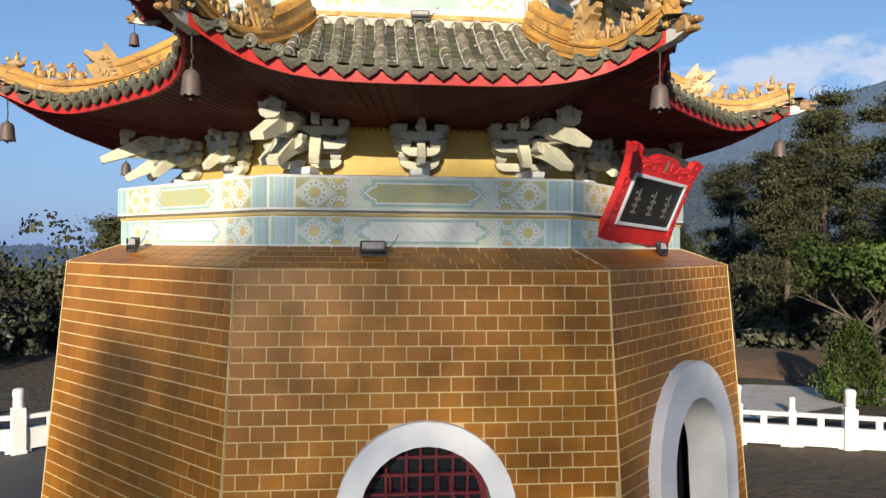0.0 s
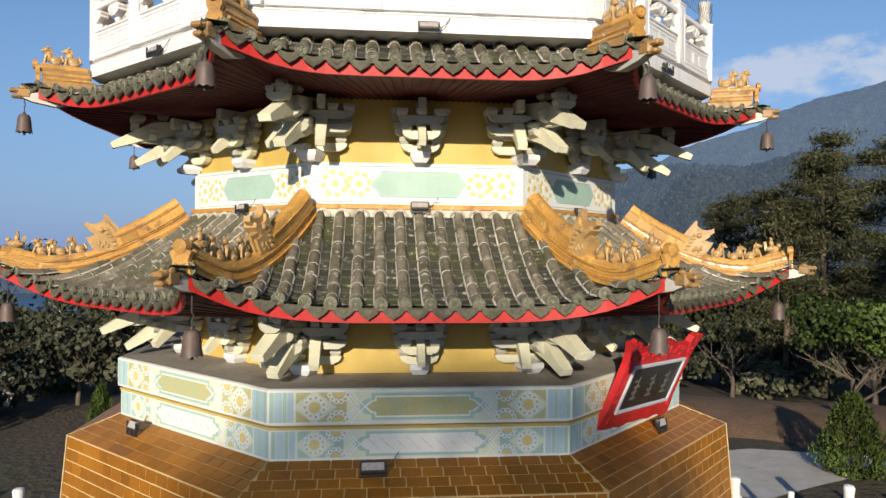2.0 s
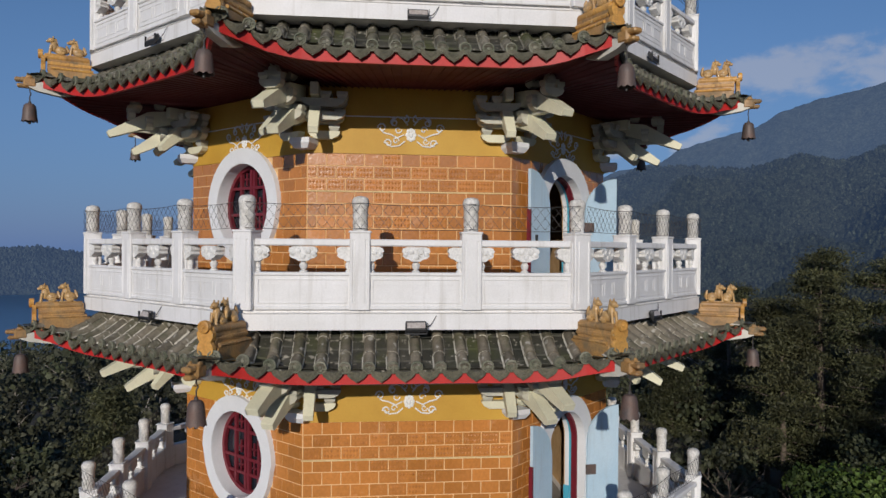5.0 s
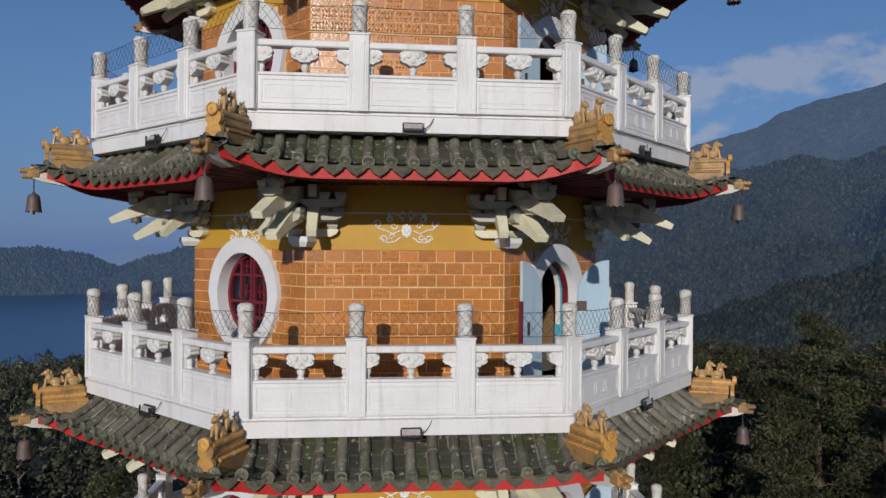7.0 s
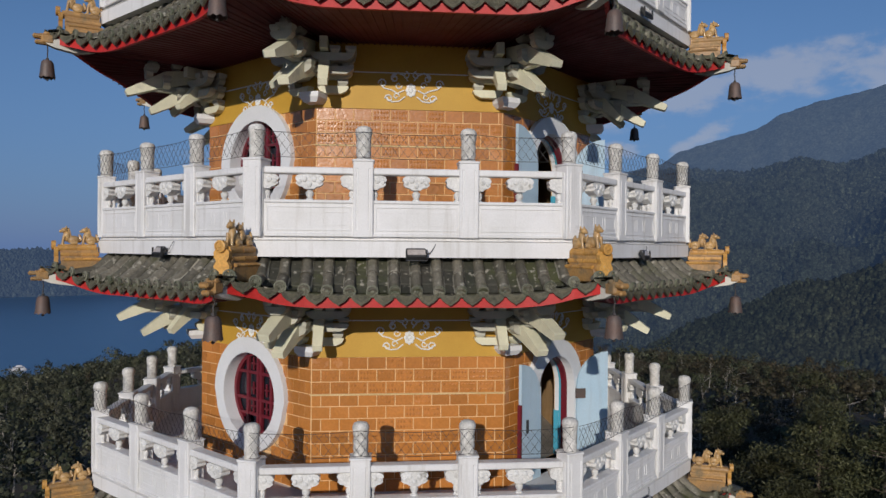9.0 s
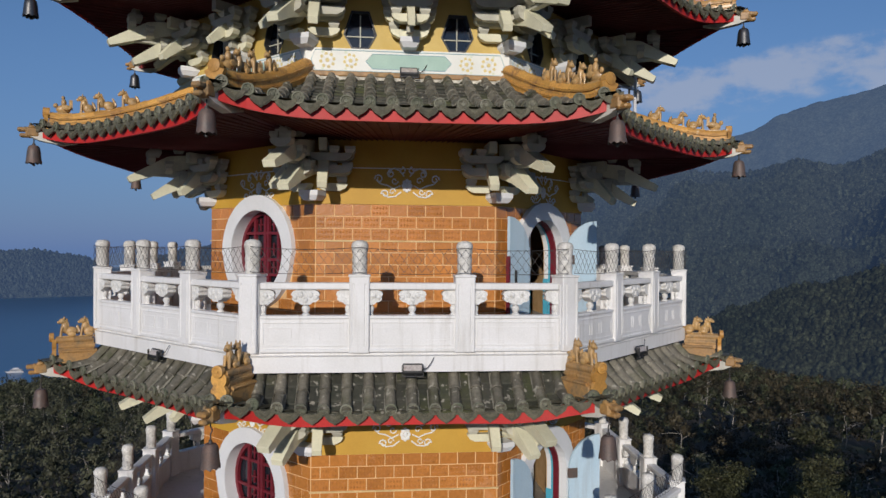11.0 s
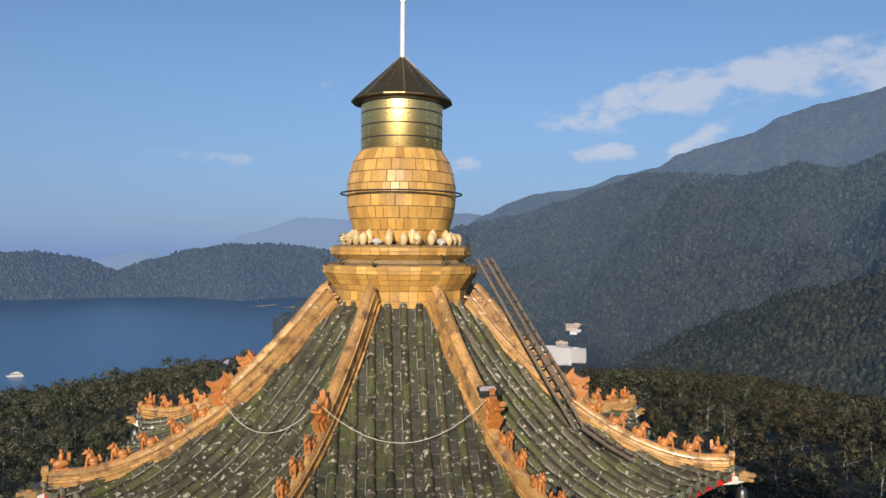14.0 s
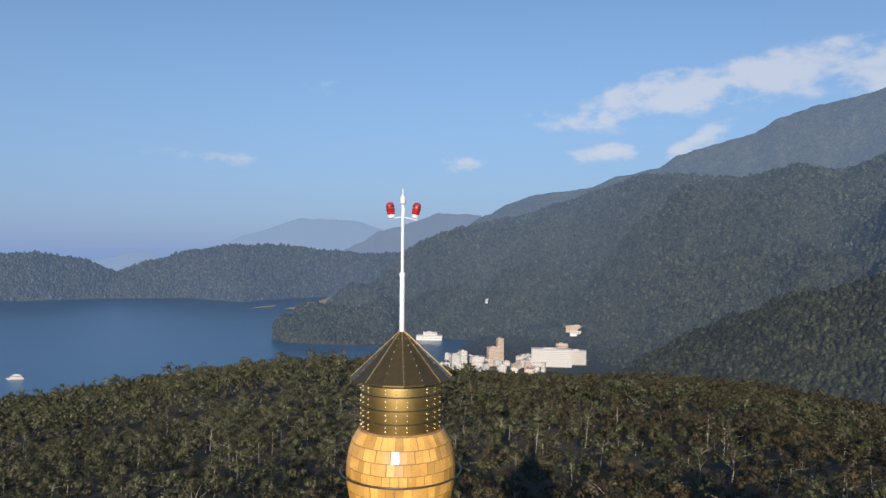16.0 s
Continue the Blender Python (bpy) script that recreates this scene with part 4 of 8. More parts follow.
        for x in (-hf + 0.06, hf - 0.06):
            dou(grey, x, yy, zz + 0.10, 0.065, 0.08)
    grey.box(-0.05, 0.05, -0.95, 0.0, 0.42, 0.52)
    dou(grey, 0, -0.92, 0.71, 0.095, 0.10)
    dou(grey, 0, -0.55, 0.78, 0.085, 0.09)
    grey.lathe([(0.06, 0.70), (0.085, 0.76), (0.06, 0.80), (0.08, 0.88), (0.05, 0.95)], 8, Matrix.Translation((0, -0.92, 0.08)))
    cor = dict(foot=foot.mesh("foot_block", PLASTER), grey=grey.mesh("bearing_block_set", GREYB), cream=cream.mesh("arm_set", CREAM), front=front.mesh("tongue", CREAM),
               lever=lever.mesh("lever_arm", CREAM), low=low_lever.mesh("lever_arm", CREAM))
    return mid, cor


BRACKET_MID, BRACKET_CORNER = bracket_meshes()


def brackets(parent, w, z, high, mids=True):
    s = Matrix.Diagonal((1, 1, high / 0.78, 1))
    for i in range(8):
        if mids:
            b = put("mid_bracket", BRACKET_MID["cream"], parent, side(i) @ Matrix.Translation((0, -w, z)) @ s)
            for key, nm in (("foot", "foot_block"), ("grey", "bearing_block_set"), ("front", "tongue")):
                put(nm, BRACKET_MID[key], b)
        b = put("corner_bracket", BRACKET_CORNER["cream"], parent, corner(i) @ Matrix.Translation((0, -w / C8 + 0.02, z)) @ s)
        for key, nm in (("foot", "foot_block"), ("grey", "bearing_block_set"), ("lever", "lever_arm")):
            put(nm, BRACKET_CORNER[key], b)
        for a in (-22.5, 22.5):
            put("tongue", BRACKET_CORNER["front"], b, Matrix.Rotation(radians(a), 4, "Z") @ Matrix.Translation((0.13 if a > 0 else -0.13, 0, 0)))
        put("lever_arm", BRACKET_CORNER["low"], b)

# ---- roofs ----
def roof_z(p, x, w):
    wt, zt, we, ze, reach, lift, curve = p
    t = min(max((w - wt) / (we - wt), 0.0), 1.3)
    s = min(abs(x) / (w * T8), 1.0)
    return zt + (ze - zt) * (1 - (1 - min(t, 1.0)) ** curve) + lift * s ** 4 * t * t


def eave_w(p, x):
    return p[2] + p[4] * min(abs(x) / ((p[2] + p[4]) * T8), 1.0) ** 4


def barrel_mesh(mat):
    """A barrel tile, 1 long along +y from its lower lip, to be set on the roof."""
    s, n = Shape(), 6
    rings = ((0.0, 0.078), (0.06, 0.078), (0.061, 0.071), (1.02, 0.064))
    vs = [(r * math.cos(math.pi * k / n), y, 1.15 * r * math.sin(math.pi * k / n)) for y, r in rings for k in range(n + 1)]
    q = n + 1
    fs = [(a * q + k, a * q + k + 1, a * q + q + k + 1, a * q + q + k) for a in range(3) for k in range(n)]
    fs = [f[::-1] for f in fs] + [tuple(range(q))]
    return s.add(vs, fs).mesh("barrel_tile", mat, True, 50)


def disc_mesh():
    """Round tile end with a moulded flower, facing -y."""
    s = Shape()
    m = Matrix.Rotation(radians(90), 4, "X")
    s.lathe([(0.076, -0.01), (0.076, 0.022), (0.060, 0.028), (0.056, 0.012), (0.024, 0.012), (0.018, 0.026)], 12, m)
    for k in range(6):
        a = 2 * math.pi * k / 6
        s.ball((0.040 * math.cos(a), -0.014, 0.040 * math.sin(a)), (0.013, 0.012, 0.013), 4, 3)
    return s.mesh("tile_end", DISC, True, 50)


def drip_mesh():
    """Drip tile: a drooping pointed leaf with a rim, facing -y."""
    s = Shape()
    pts = [(-0.132, 0.045), (-0.132, 0.010), (-0.108, -0.042), (-0.066, -0.080), (-0.026, -0.102), (0.0, -0.124), (0.026, -0.102), (0.066, -0.080), (0.108, -0.042), (0.132, 0.010), (0.132, 0.045), (0.06, 0.012), (0.0, 0.0), (-0.06, 0.012)]
    s.prism(pts, -0.012, 0.012)
    for k, y in ((0.84, -0.018), (0.66, -0.012), (0.54, -0.021), (0.30, -0.028)):
        s.prism([(x * k, z * k - 0.012 * (1 - k) - 0.018 * (1 - k)) for x, z in pts], y, -0.006)
    s.add([(-0.12, 0.0, 0.04), (0.12, 0.0, 0.04), (0.10, 0.22, 0.06), (-0.10, 0.22, 0.06)], [(0, 1, 2, 3)])
    return s.mesh("drip_tile", DRIP)


BARREL = {m: barrel_mesh(m) for m in (TILE, TILE_GREY, TILE_GREEN)}
DISC_ME, DRIP_ME = disc_mesh(), drip_mesh()


def sweep(pts, prof, grow=None):
    """A profile of (x, up) carried along points in the plane x = 0."""
    s, n = Shape(), len(prof)
    for i, p in enumerate(pts):
        a, b = pts[max(i - 1, 0)], pts[min(i + 1, len(pts) - 1)]
        d = (Vector(b) - Vector(a)).normalized()
        up = Vector((1, 0, 0)).cross(d)
        up = up if up.z > 0 else -up
        g = grow[i] if grow else 1.0
        s.v += [tuple(Vector(p) + Vector((x * g, 0, 0)) + up * (z * g)) for x, z in prof]
    k = len(pts)
    s.f += [(i * n + j, i * n + (j + 1) % n, i * n + n + (j + 1) % n, i * n + n + j) for i in range(k - 1) for j in range(n)]
    s.f += [tuple(range(n - 1, -1, -1)), tuple(range((k - 1) * n, k * n))]
    return s


def arc(r, zc, n=7):
    return [(r * math.cos(math.pi * k / n), zc + r * math.sin(math.pi * k / n)) for k in range(n + 1)]


def tile_pose(p, x, wa, wb):
    a = Vector((x, -wb, roof_z(p, x, wb) + 0.015))
    b = Vector((x, -wa, roof_z(p, x, wa) + 0.015))
    d = b - a
    y = d.normalized()
    xx = Vector((1, 0, 0)) - y * y.x
    xx.normalize()
    z = xx.cross(y)
    m = Matrix((xx, y * d.length, z)).transposed().to_4x4()
    m.translation = a
    return m


def log_bar(s, R0, R1, z, half_w, high):
    """A level glazed course from R0 out to R1 with rounded long edges, in two or three lengths."""
    prof = [(math.copysign(abs(math.cos(a)) ** 0.6, math.cos(a)) * half_w, math.copysign(abs(math.sin(a)) ** 0.7, math.sin(a)) * high / 2) for a in [2 * math.pi * q / 14 for q in range(14)]]
    n = max(2, round((R1 - R0) / 0.3))
    for k in range(n):
        a, b = R0 + (R1 - R0) * k / n + 0.003, R0 + (R1 - R0) * (k + 1) / n - 0.003
        zm = z + high / 2
        c = sweep([(0, -a, zm), (0, -(a + b) / 2, zm), (0, -b, zm)], prof, [1.0, 0.97, 1.02])
        s.add(c.v, c.f)


def ridge_stub(r_in, R1, z0, mat):
    s, foot, cap = Shape(), Shape(), Shape()
    log_bar(s, r_in - 0.05, R1 - 0.08, z0 + 0.015, 0.115, 0.06)
    log_bar(s, r_in - 0.02, R1 - 0.03, z0 + 0.085, 0.090, 0.075)
    log_bar(s, r_in + 0.02, R1 + 0.01, z0 + 0.17, 0.088, 0.105)
    foot.box(-0.105, 0.105, -R1 + 0.04, -r_in + 0.1, z0 - 0.20, z0 + 0.03, c=0.012)
    foot.box(-0.075, 0.075, -R1 + 0.03, -r_in, z0 + 0.025, z0 + 0.24)
    plate = [(-0.06, -0.05), (0.06, -0.05), (0.096, -0.02), (0.104, 0.04), (0.070, 0.095), (0.098, 0.14), (0.102, 0.20), (0.065, 0.24), (-0.065, 0.24), (-0.102, 0.20), (-0.098, 0.14), (-0.070, 0.095), (-0.104, 0.04), (-0.096, -0.02)]
    cap.prism([(x, z0 + z) for x, z in plate], -R1 - 0.055, -R1 + 0.005)
    cap.lathe([(0.072, 0.0), (0.072, 0.06), (0.055, 0.066), (0.050, 0.056), (0.02, 0.056), (0.012, 0.066)], 14, Matrix.Translation((0, -R1 - 0.03, z0 + 0.265)) @ Matrix.Rotation(radians(90), 4, "X"))
    return s.mesh("hip_ridge", mat, True, 40), foot.mesh("ridge_foot", GLAZE_DARK), cap.mesh("ridge_end", GLAZE, True, 40)


def build_roof(p, tiles, label, ridge_mat, w_wall, ridge, parts_max=190, group="pagoda roofs", pan=PAN, drop=0.05, stub=False):
    """One eight-sided tiled roof. ridge: (inner R, outer gap, height, raised inner stretch up to R or 0)."""
    wt, zt, we, ze, reach, lift, curve = p
    roof = thing("pagoda_roof", label, "tiled roof", group, m=TURN)
    half = (we + reach) * T8
    n = int(2 * half / 0.268)
    step = 2 * half / n
    xs = [-half + step * (j + 0.5) for j in range(n)]
    rows = []
    for x in xs:
        ws, wb = max(wt, abs(x) / T8 + 0.02), eave_w(p, x)
        k = max(1, round((wb - ws) * 1.08 / 0.30))
        rows += [(x, wb + (ws - wb) * (j + 1) / k, wb + (ws - wb) * j / k, j) for j in range(k)]
    # tiles of their own on the faces that the walk passes, the rest joined
    rows.sort(key=lambda r: r[3])
    quota = [rows, [r for r in rows if r[3] < 4], [r for r in rows if r[3] < 4]]
    left = parts_max
    own = {}
    for i, q in zip(FRONT, quota):
        own[i] = q[:max(left, 0)]
        left -= len(own[i])
    unit = BARREL[tiles]
    for i in range(8):
        mine = own.get(i, [])
        for x, wa, wb, j in mine:
            put("barrel_tile", unit, roof, side(i) @ tile_pose(p, x, wa, wb))
        others = [r for r in rows if r not in mine] if mine else rows
        if others:
            key = len(mine)
            if key not in build_cache:
                vs = [v.co.copy() for v in unit.vertices]
                fs = [tuple(f.vertices) for f in unit.polygons]
                s = Shape()
                for x, wa, wb, j in others:
                    s.add(vs, fs, tile_pose(p, x, wa, wb))
                build_cache[key] = s.mesh("barrel_tiles", tiles, True, 50)
            put("barrel_tiles", build_cache[key], roof, side(i))["kind"] = "stuff"
    build_cache.clear()
    # pan tiles between the barrels, each lip a small step
    s = Shape()
    for j in range(n + 1):
        xc = -half + step * j
        hw = step / 2
        ws, wb = max(wt, (abs(xc)) / T8), eave_w(p, min(max(xc, -half), half))
        k = max(1, round((wb - ws) / 0.17))
        for q in range(k):
            w0, w1 = wb + (ws - wb) * q / k, wb + (ws - wb) * (q + 1) / k
            ring = []
            for w, up in ((w0, 0.028), (w1, 0.006)):
                for fx, dz in ((-1, 0.03), (-0.4, 0.0), (0.4, 0.0), (1, 0.03)):
                    x = xc + fx * hw
                    lim = w * T8
                    x = min(max(x, -lim), lim)
                    ring.append((x, -w, roof_z(p, x, w) + up + dz - 0.02))
            lip = [(x, y + 0.0, z - 0.026) for x, y, z in ring[:4]]
            s.add(ring + lip, [(0, 1, 5, 4), (1, 2, 6, 5), (2, 3, 7, 6), (8, 9, 1, 0), (9, 10, 2, 1), (10, 11, 3, 2)])
    me = s.mesh("pan_tiles", pan)
    # broken mortar fillets along the barrels and at their joints
    fil = Shape()
    g2 = random.Random(int(ze * 10))
    for x, wa, wb, j in rows:
        m = tile_pose(p, x, wa, wb)
        for sx in (-1, 1):
            if g2.random() < (0.80 if tiles is TILE_GREY else 0.45):
                a, b = g2.uniform(0, 0.10), g2.uniform(0.90, 1.0)
                t = g2.uniform(0.002, 0.007)
                fil.add([(sx * 0.069, a, 0.016), (sx * (0.079 + t), a, -0.004), (sx * (0.079 + t), b, -0.004), (sx * 0.069, b, 0.016)], [(0, 1, 2, 3) if sx < 0 else (3, 2, 1, 0)], m)
        if g2.random() < 0.75:
            n6, y0 = 6, 0.985
            a0, a1 = g2.choice(((0, 6), (0, 4), (2, 6), (0, 6)))
            vs6 = []
            for q in range(a0, a1 + 1):
                c6, s6 = math.cos(math.pi * q / n6), math.sin(math.pi * q / n6)
                vs6 += [(0.069 * c6, y0 - 0.02, 0.0793 * s6), (0.076 * c6, y0 + 0.02, 0.0875 * s6)]
            fil.add(vs6, [(2 * q, 2 * q + 1, 2 * q + 3, 2 * q + 2) for q in range(a1 - a0)], m)
    fil_me = fil.mesh("tile_mortar", PALE_JOINT if tiles is TILE_GREY else TILE_MORTAR)
    # deck, fascia, soffit and rafters
    deck, red, sof, raf = Shape(), Shape(), Shape(), Shape()
    cols = [half * (2 * j / 24 - 1) for j in range(25)]
    for a, b in zip(cols, cols[1:]):
        q = []
        for x in (a, b):
            w, wi = eave_w(p, x) - 0.03, w_wall - 0.15
            xi = x * wi * T8 / half
            xm = x * wt * T8 / half
            z = roof_z(p, x, w)
            q.append(((x, -w, z - 0.015), (xm, -wt, zt - 0.015), (x, -w - 0.005, z - 0.02), (x, -w - 0.005, z - 0.165), (x, -w + 0.045, z - 0.165), (x, -w + 0.045, z - 0.02),
                      (x, -w + 0.04, z - 0.15), (xi, -wi, ze - drop), (x, -w, z)))
        (d0, t0, r0, r1, r2, r3, s0, s1, _), (e0, u0, g0, g1, g2, g3, h0, h1, _) = q
        for j in range(10):
            quad = []
            for x, f in ((a, j / 10), (b, j / 10), (b, (j + 1) / 10), (a, (j + 1) / 10)):
                w = (eave_w(p, x) - 0.03) * (1 - f) + wt * f
                xx = x * (1 - f) + x * wt * T8 / half * f
                xx = min(max(xx, -w * T8), w * T8)
                quad.append((xx, -w, roof_z(p, xx, w) - 0.018))
            deck.add(quad, [(0, 1, 2, 3)])
        red.add([r0, r1, r2, r3, g0, g1, g2, g3], [(0, 1, 5, 4), (1, 2, 6, 5), (2, 3, 7, 6), (3, 0, 4, 7)])
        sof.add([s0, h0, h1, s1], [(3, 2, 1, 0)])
    for j in range(2 * n):
        x = -half + half * (j + 0.5) / n
        w = eave_w(p, x) - 0.05
        xi = x * w_wall * T8 / half
        a, b = Vector((x, -w, roof_z(p, x, w) - 0.165)), Vector((xi, -w_wall, ze - drop - 0.02))
        raf.tube([a, b], 0.009, 4)
    sof.add(raf.v, raf.f)
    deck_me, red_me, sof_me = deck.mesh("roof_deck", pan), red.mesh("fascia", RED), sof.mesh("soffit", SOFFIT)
    ends = [(x, tile_pose(p, x, eave_w(p, x) - 0.3, eave_w(p, x))) for x in xs]
    drips = []
    for j in range(n + 1):
        x = -half + step * j
        x = min(max(x, -half + 0.05), half - 0.05)
        w = eave_w(p, x)
        # set square to the eave's line
        dx = (eave_w(p, x + 0.05) - eave_w(p, x - 0.05)) / 0.1
        drips.append(Matrix.Translation((x, -w - 0.022, roof_z(p, x, w) - 0.005)) @ Matrix.Rotation(math.atan(-dx), 4, "Z") @ Matrix.Rotation(radians(-8), 4, "X"))
    for i in range(8):
        f = put("eave_side", deck_me, roof, side(i))
        put("fascia", red_me, f, label="red painted fascia board")
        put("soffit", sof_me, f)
        put("pan_tiles", me, f)["kind"] = "stuff"
        put("tile_mortar", fil_me, f)["kind"] = "stuff"
        spots = [Matrix.Translation(m.translation + Vector((0, -0.012, 0.038))) for x, m in ends]
        for nm, unit_me, poses in (("tile_end", DISC_ME, spots), ("drip_tile", DRIP_ME, drips)):
            if i in FRONT:
                for m in poses:
                    put(nm, unit_me, roof, side(i) @ m)
                continue
            if nm not in build_cache:
                s = Shape()
                vs, fs = [v.co.copy() for v in unit_me.vertices], [tuple(f.vertices) for f in unit_me.polygons]
                for m in poses:
                    s.add(vs, fs, m)
                build_cache[nm] = s.mesh(nm + "s", unit_me.materials[0], nm == "tile_end", 50)
            put(nm + "s", build_cache[nm], roof, side(i))["kind"] = "stuff"
    build_cache.clear()
    # hip ridges and corner beams
    r_in, gap, high, raised = ridge
    Rc = (we + reach) / C8
    zc = lambda R: roof_z(p, R * C8 * T8, R * C8)
    R1 = Rc - gap
    k = max(3, int((R1 - r_in) / 0.1))
    joints = []
    pts = []
    for j in range(k * 2 + 1):
        R = r_in + (R1 - r_in) * j / (2 * k)
        pts.append((0, -R, zc(R) - 0.02))
        joints.append(1.06 if j % 5 == 0 else 1.0)
    prof = [(-0.115, 0), (-0.115, high * 0.30), (-0.09, high * 0.33), (-0.09, high * 0.60), (-0.105, high * 0.63), (-0.105, high * 0.70)]
    top = arc(0.085, high * 0.72)
    full = [(0.115, 0), (0.115, high * 0.30), (0.09, high * 0.33), (0.09, high * 0.60), (0.105, high * 0.63), (0.105, high * 0.70)] + top + prof[::-1]
    core_me = sweep(pts, [(x * 0.80, z * 0.95) for x, z in full]).mesh("ridge_core", RIDGE_CORE, True, 35)
    low_c = [(0.112, 0), (0.112, high * 0.20), (-0.112, high * 0.20), (-0.112, 0)]
    rim_c = [(0.124, high * 0.21), (0.128, high * 0.28), (-0.128, high * 0.28), (-0.124, high * 0.21)]
    mid_c = [(0.094, high * 0.295), (0.094, high * 0.45), (-0.094, high * 0.45), (-0.094, high * 0.295)]
    neck_c = [(0.090, high * 0.46), (0.084, high * 0.605), (-0.084, high * 0.605), (-0.090, high * 0.46)]
    lip_c = [(0.106, high * 0.61), (0.110, high * 0.70), (-0.110, high * 0.70), (-0.106, high * 0.61)]
    top_c = [(0.088, high * 0.715)] + arc(0.086, high * 0.72) + [(-0.088, high * 0.715)]
    s = Shape()
    r_line = lambda R: (0, -R, zc(R) - 0.02)

    def courses(s, a, b, sets):
        for prof_c, ln, ph in sets:
            R = a - ph * ln
            while R < b - 0.02:
                u, v = max(R + 0.003, a), min(R + ln - 0.003, b)
                if v - u > 0.03:
                    c = sweep([r_line(u + (v - u) * q / 4) for q in range(5)], prof_c, [1.02, 1.005, 1.0, 0.995, 0.99])
                    s.add(c.v, c.f)
                R += ln

    courses(s, r_in, R1, ((low_c, 0.44, 0.0), (rim_c, 0.50, 0.7), (mid_c, 0.30, 0.4), (neck_c, 0.22, 0.8), (lip_c, 0.46, 0.5), (top_c, 0.40, 0.2)))
    me = s.mesh("hip_ridge", ridge_mat, True, 35)
    up_me = None
    if raised:
        k2 = [q for q in pts if -q[1] <= raised]
        hi = 0.17
        base = high * 0.72 + 0.06
        prof2 = [(0.095, base - 0.05), (0.095, base + hi * 0.5), (0.115, base + hi * 0.55), (0.115, base + hi * 0.7)] + arc(0.09, base + hi * 0.72) + \
                [(-0.115, base + hi * 0.7), (-0.115, base + hi * 0.55), (-0.095, base + hi * 0.5), (-0.095, base - 0.05)]
        s = Shape()
        wall_c = [(0.096, base - 0.05), (0.096, base + hi * 0.5), (-0.096, base + hi * 0.5), (-0.096, base - 0.05)]
        lip2_c = [(0.110, base + hi * 0.52), (0.115, base + hi * 0.70), (-0.115, base + hi * 0.70), (-0.110, base + hi * 0.52)]
        cap2_c = [(0.092, base + hi * 0.71)] + arc(0.091, base + hi * 0.72) + [(-0.092, base + hi * 0.71)]
        courses(s, r_in, raised, ((wall_c, 0.26, 0.3), (lip2_c, 0.46, 0.0), (cap2_c, 0.40, 0.6)))
        up_me = s.mesh("raised_ridge", ridge_mat, True, 35)
    cap = Shape()
    zz = zc(R1) - 0.02
    cap.prism([(-0.13, zz - 0.03), (0.13, zz - 0.03), (0.09, zz + high * 0.4), (0.13, zz + high * 0.75), (0.06, zz + high * 0.85), (-0.06, zz + high * 0.85), (-0.13, zz + high * 0.75), (-0.09, zz + high * 0.4)],
              -R1 - 0.05, -R1 + 0.01)
    cap.lathe([(0.08, 0), (0.08, 0.09), (0.04, 0.10)], 10, Matrix.Translation((0, -R1 + 0.03, zz + high * 0.95)) @ Matrix.Rotation(radians(90), 4, "X"))
    cap_me = cap.mesh("ridge_end", ridge_mat, True, 40)
    if stub:
        # a short level ridge of three stacked courses with a lobed end plate and a round end tile
        z_stub = zz + 0.10
        me, core_me, cap_me = ridge_stub(r_in, R1, z_stub, ridge_mat)
    beam = Shape()
    zb = zc(Rc) - 0.07
    inner = Rc - 0.62
    zi = zb - 0.10
    vs = []
    for R, z0, z1, hx in ((inner, zi - 0.06, zi + 0.05, 0.06), (Rc - 0.36, zb - 0.22, zb - 0.04, 0.065), (Rc - 0.06, zb - 0.17, zb - 0.03, 0.065), (Rc + 0.06, zb - 0.12, zb - 0.03, 0.06)):
        vs += [(-hx, -R, z0), (hx, -R, z0), (hx, -R, z1), (-hx, -R, z1)]
    beam.add(vs, [(a * 4 + j, a * 4 + (j + 1) % 4, a * 4 + 4 + (j + 1) % 4, a * 4 + 4 + j) for a in range(3) for j in range(4)] + [(3, 2, 1, 0), (12, 13, 14, 15)])
    beam_me = beam.mesh("corner_beam", BEAM)
    head = Shape()
    yh = -Rc - 0.03
    head.box(-0.075, 0.075, yh - 0.10, yh + 0.09, zb - 0.13, zb + 0.035, c=0.03)
    head.box(-0.062, 0.062, yh - 0.21, yh - 0.06, zb - 0.045, zb + 0.02, c=0.02)
    head.box(-0.055, 0.055, yh - 0.18, yh - 0.06, zb - 0.13, zb - 0.07, c=0.02)
    for sx in (-1, 1):
        head.ball((sx * 0.055, yh - 0.02, zb + 0.03), (0.03, 0.05, 0.035), 6, 4)
        head.ball((sx * 0.04, yh - 0.10, zb + 0.01), 0.022, 6, 4)
    head_me = head.mesh("beast_head", GLAZE_DARK, True, 60)
    for i in range(8):
        r = put("hip_ridge", me, roof, corner(i), "yellow glazed hip ridge")
        put("ridge_end", cap_me, r)
        put("ridge_core" if not stub else "ridge_foot", core_me, r)
        if up_me:
            put("raised_ridge", up_me, r)
        b = put("corner_beam", beam_me, roof, corner(i), "pale painted corner beam")
        put("beast_head", head_me, b, label="ochre glazed beast-head end")
    return roof, (lambda R: z_stub + 0.275 if stub else zc(R) - 0.02 + high * 0.72 + 0.08), Rc, zb


build_cache = {}


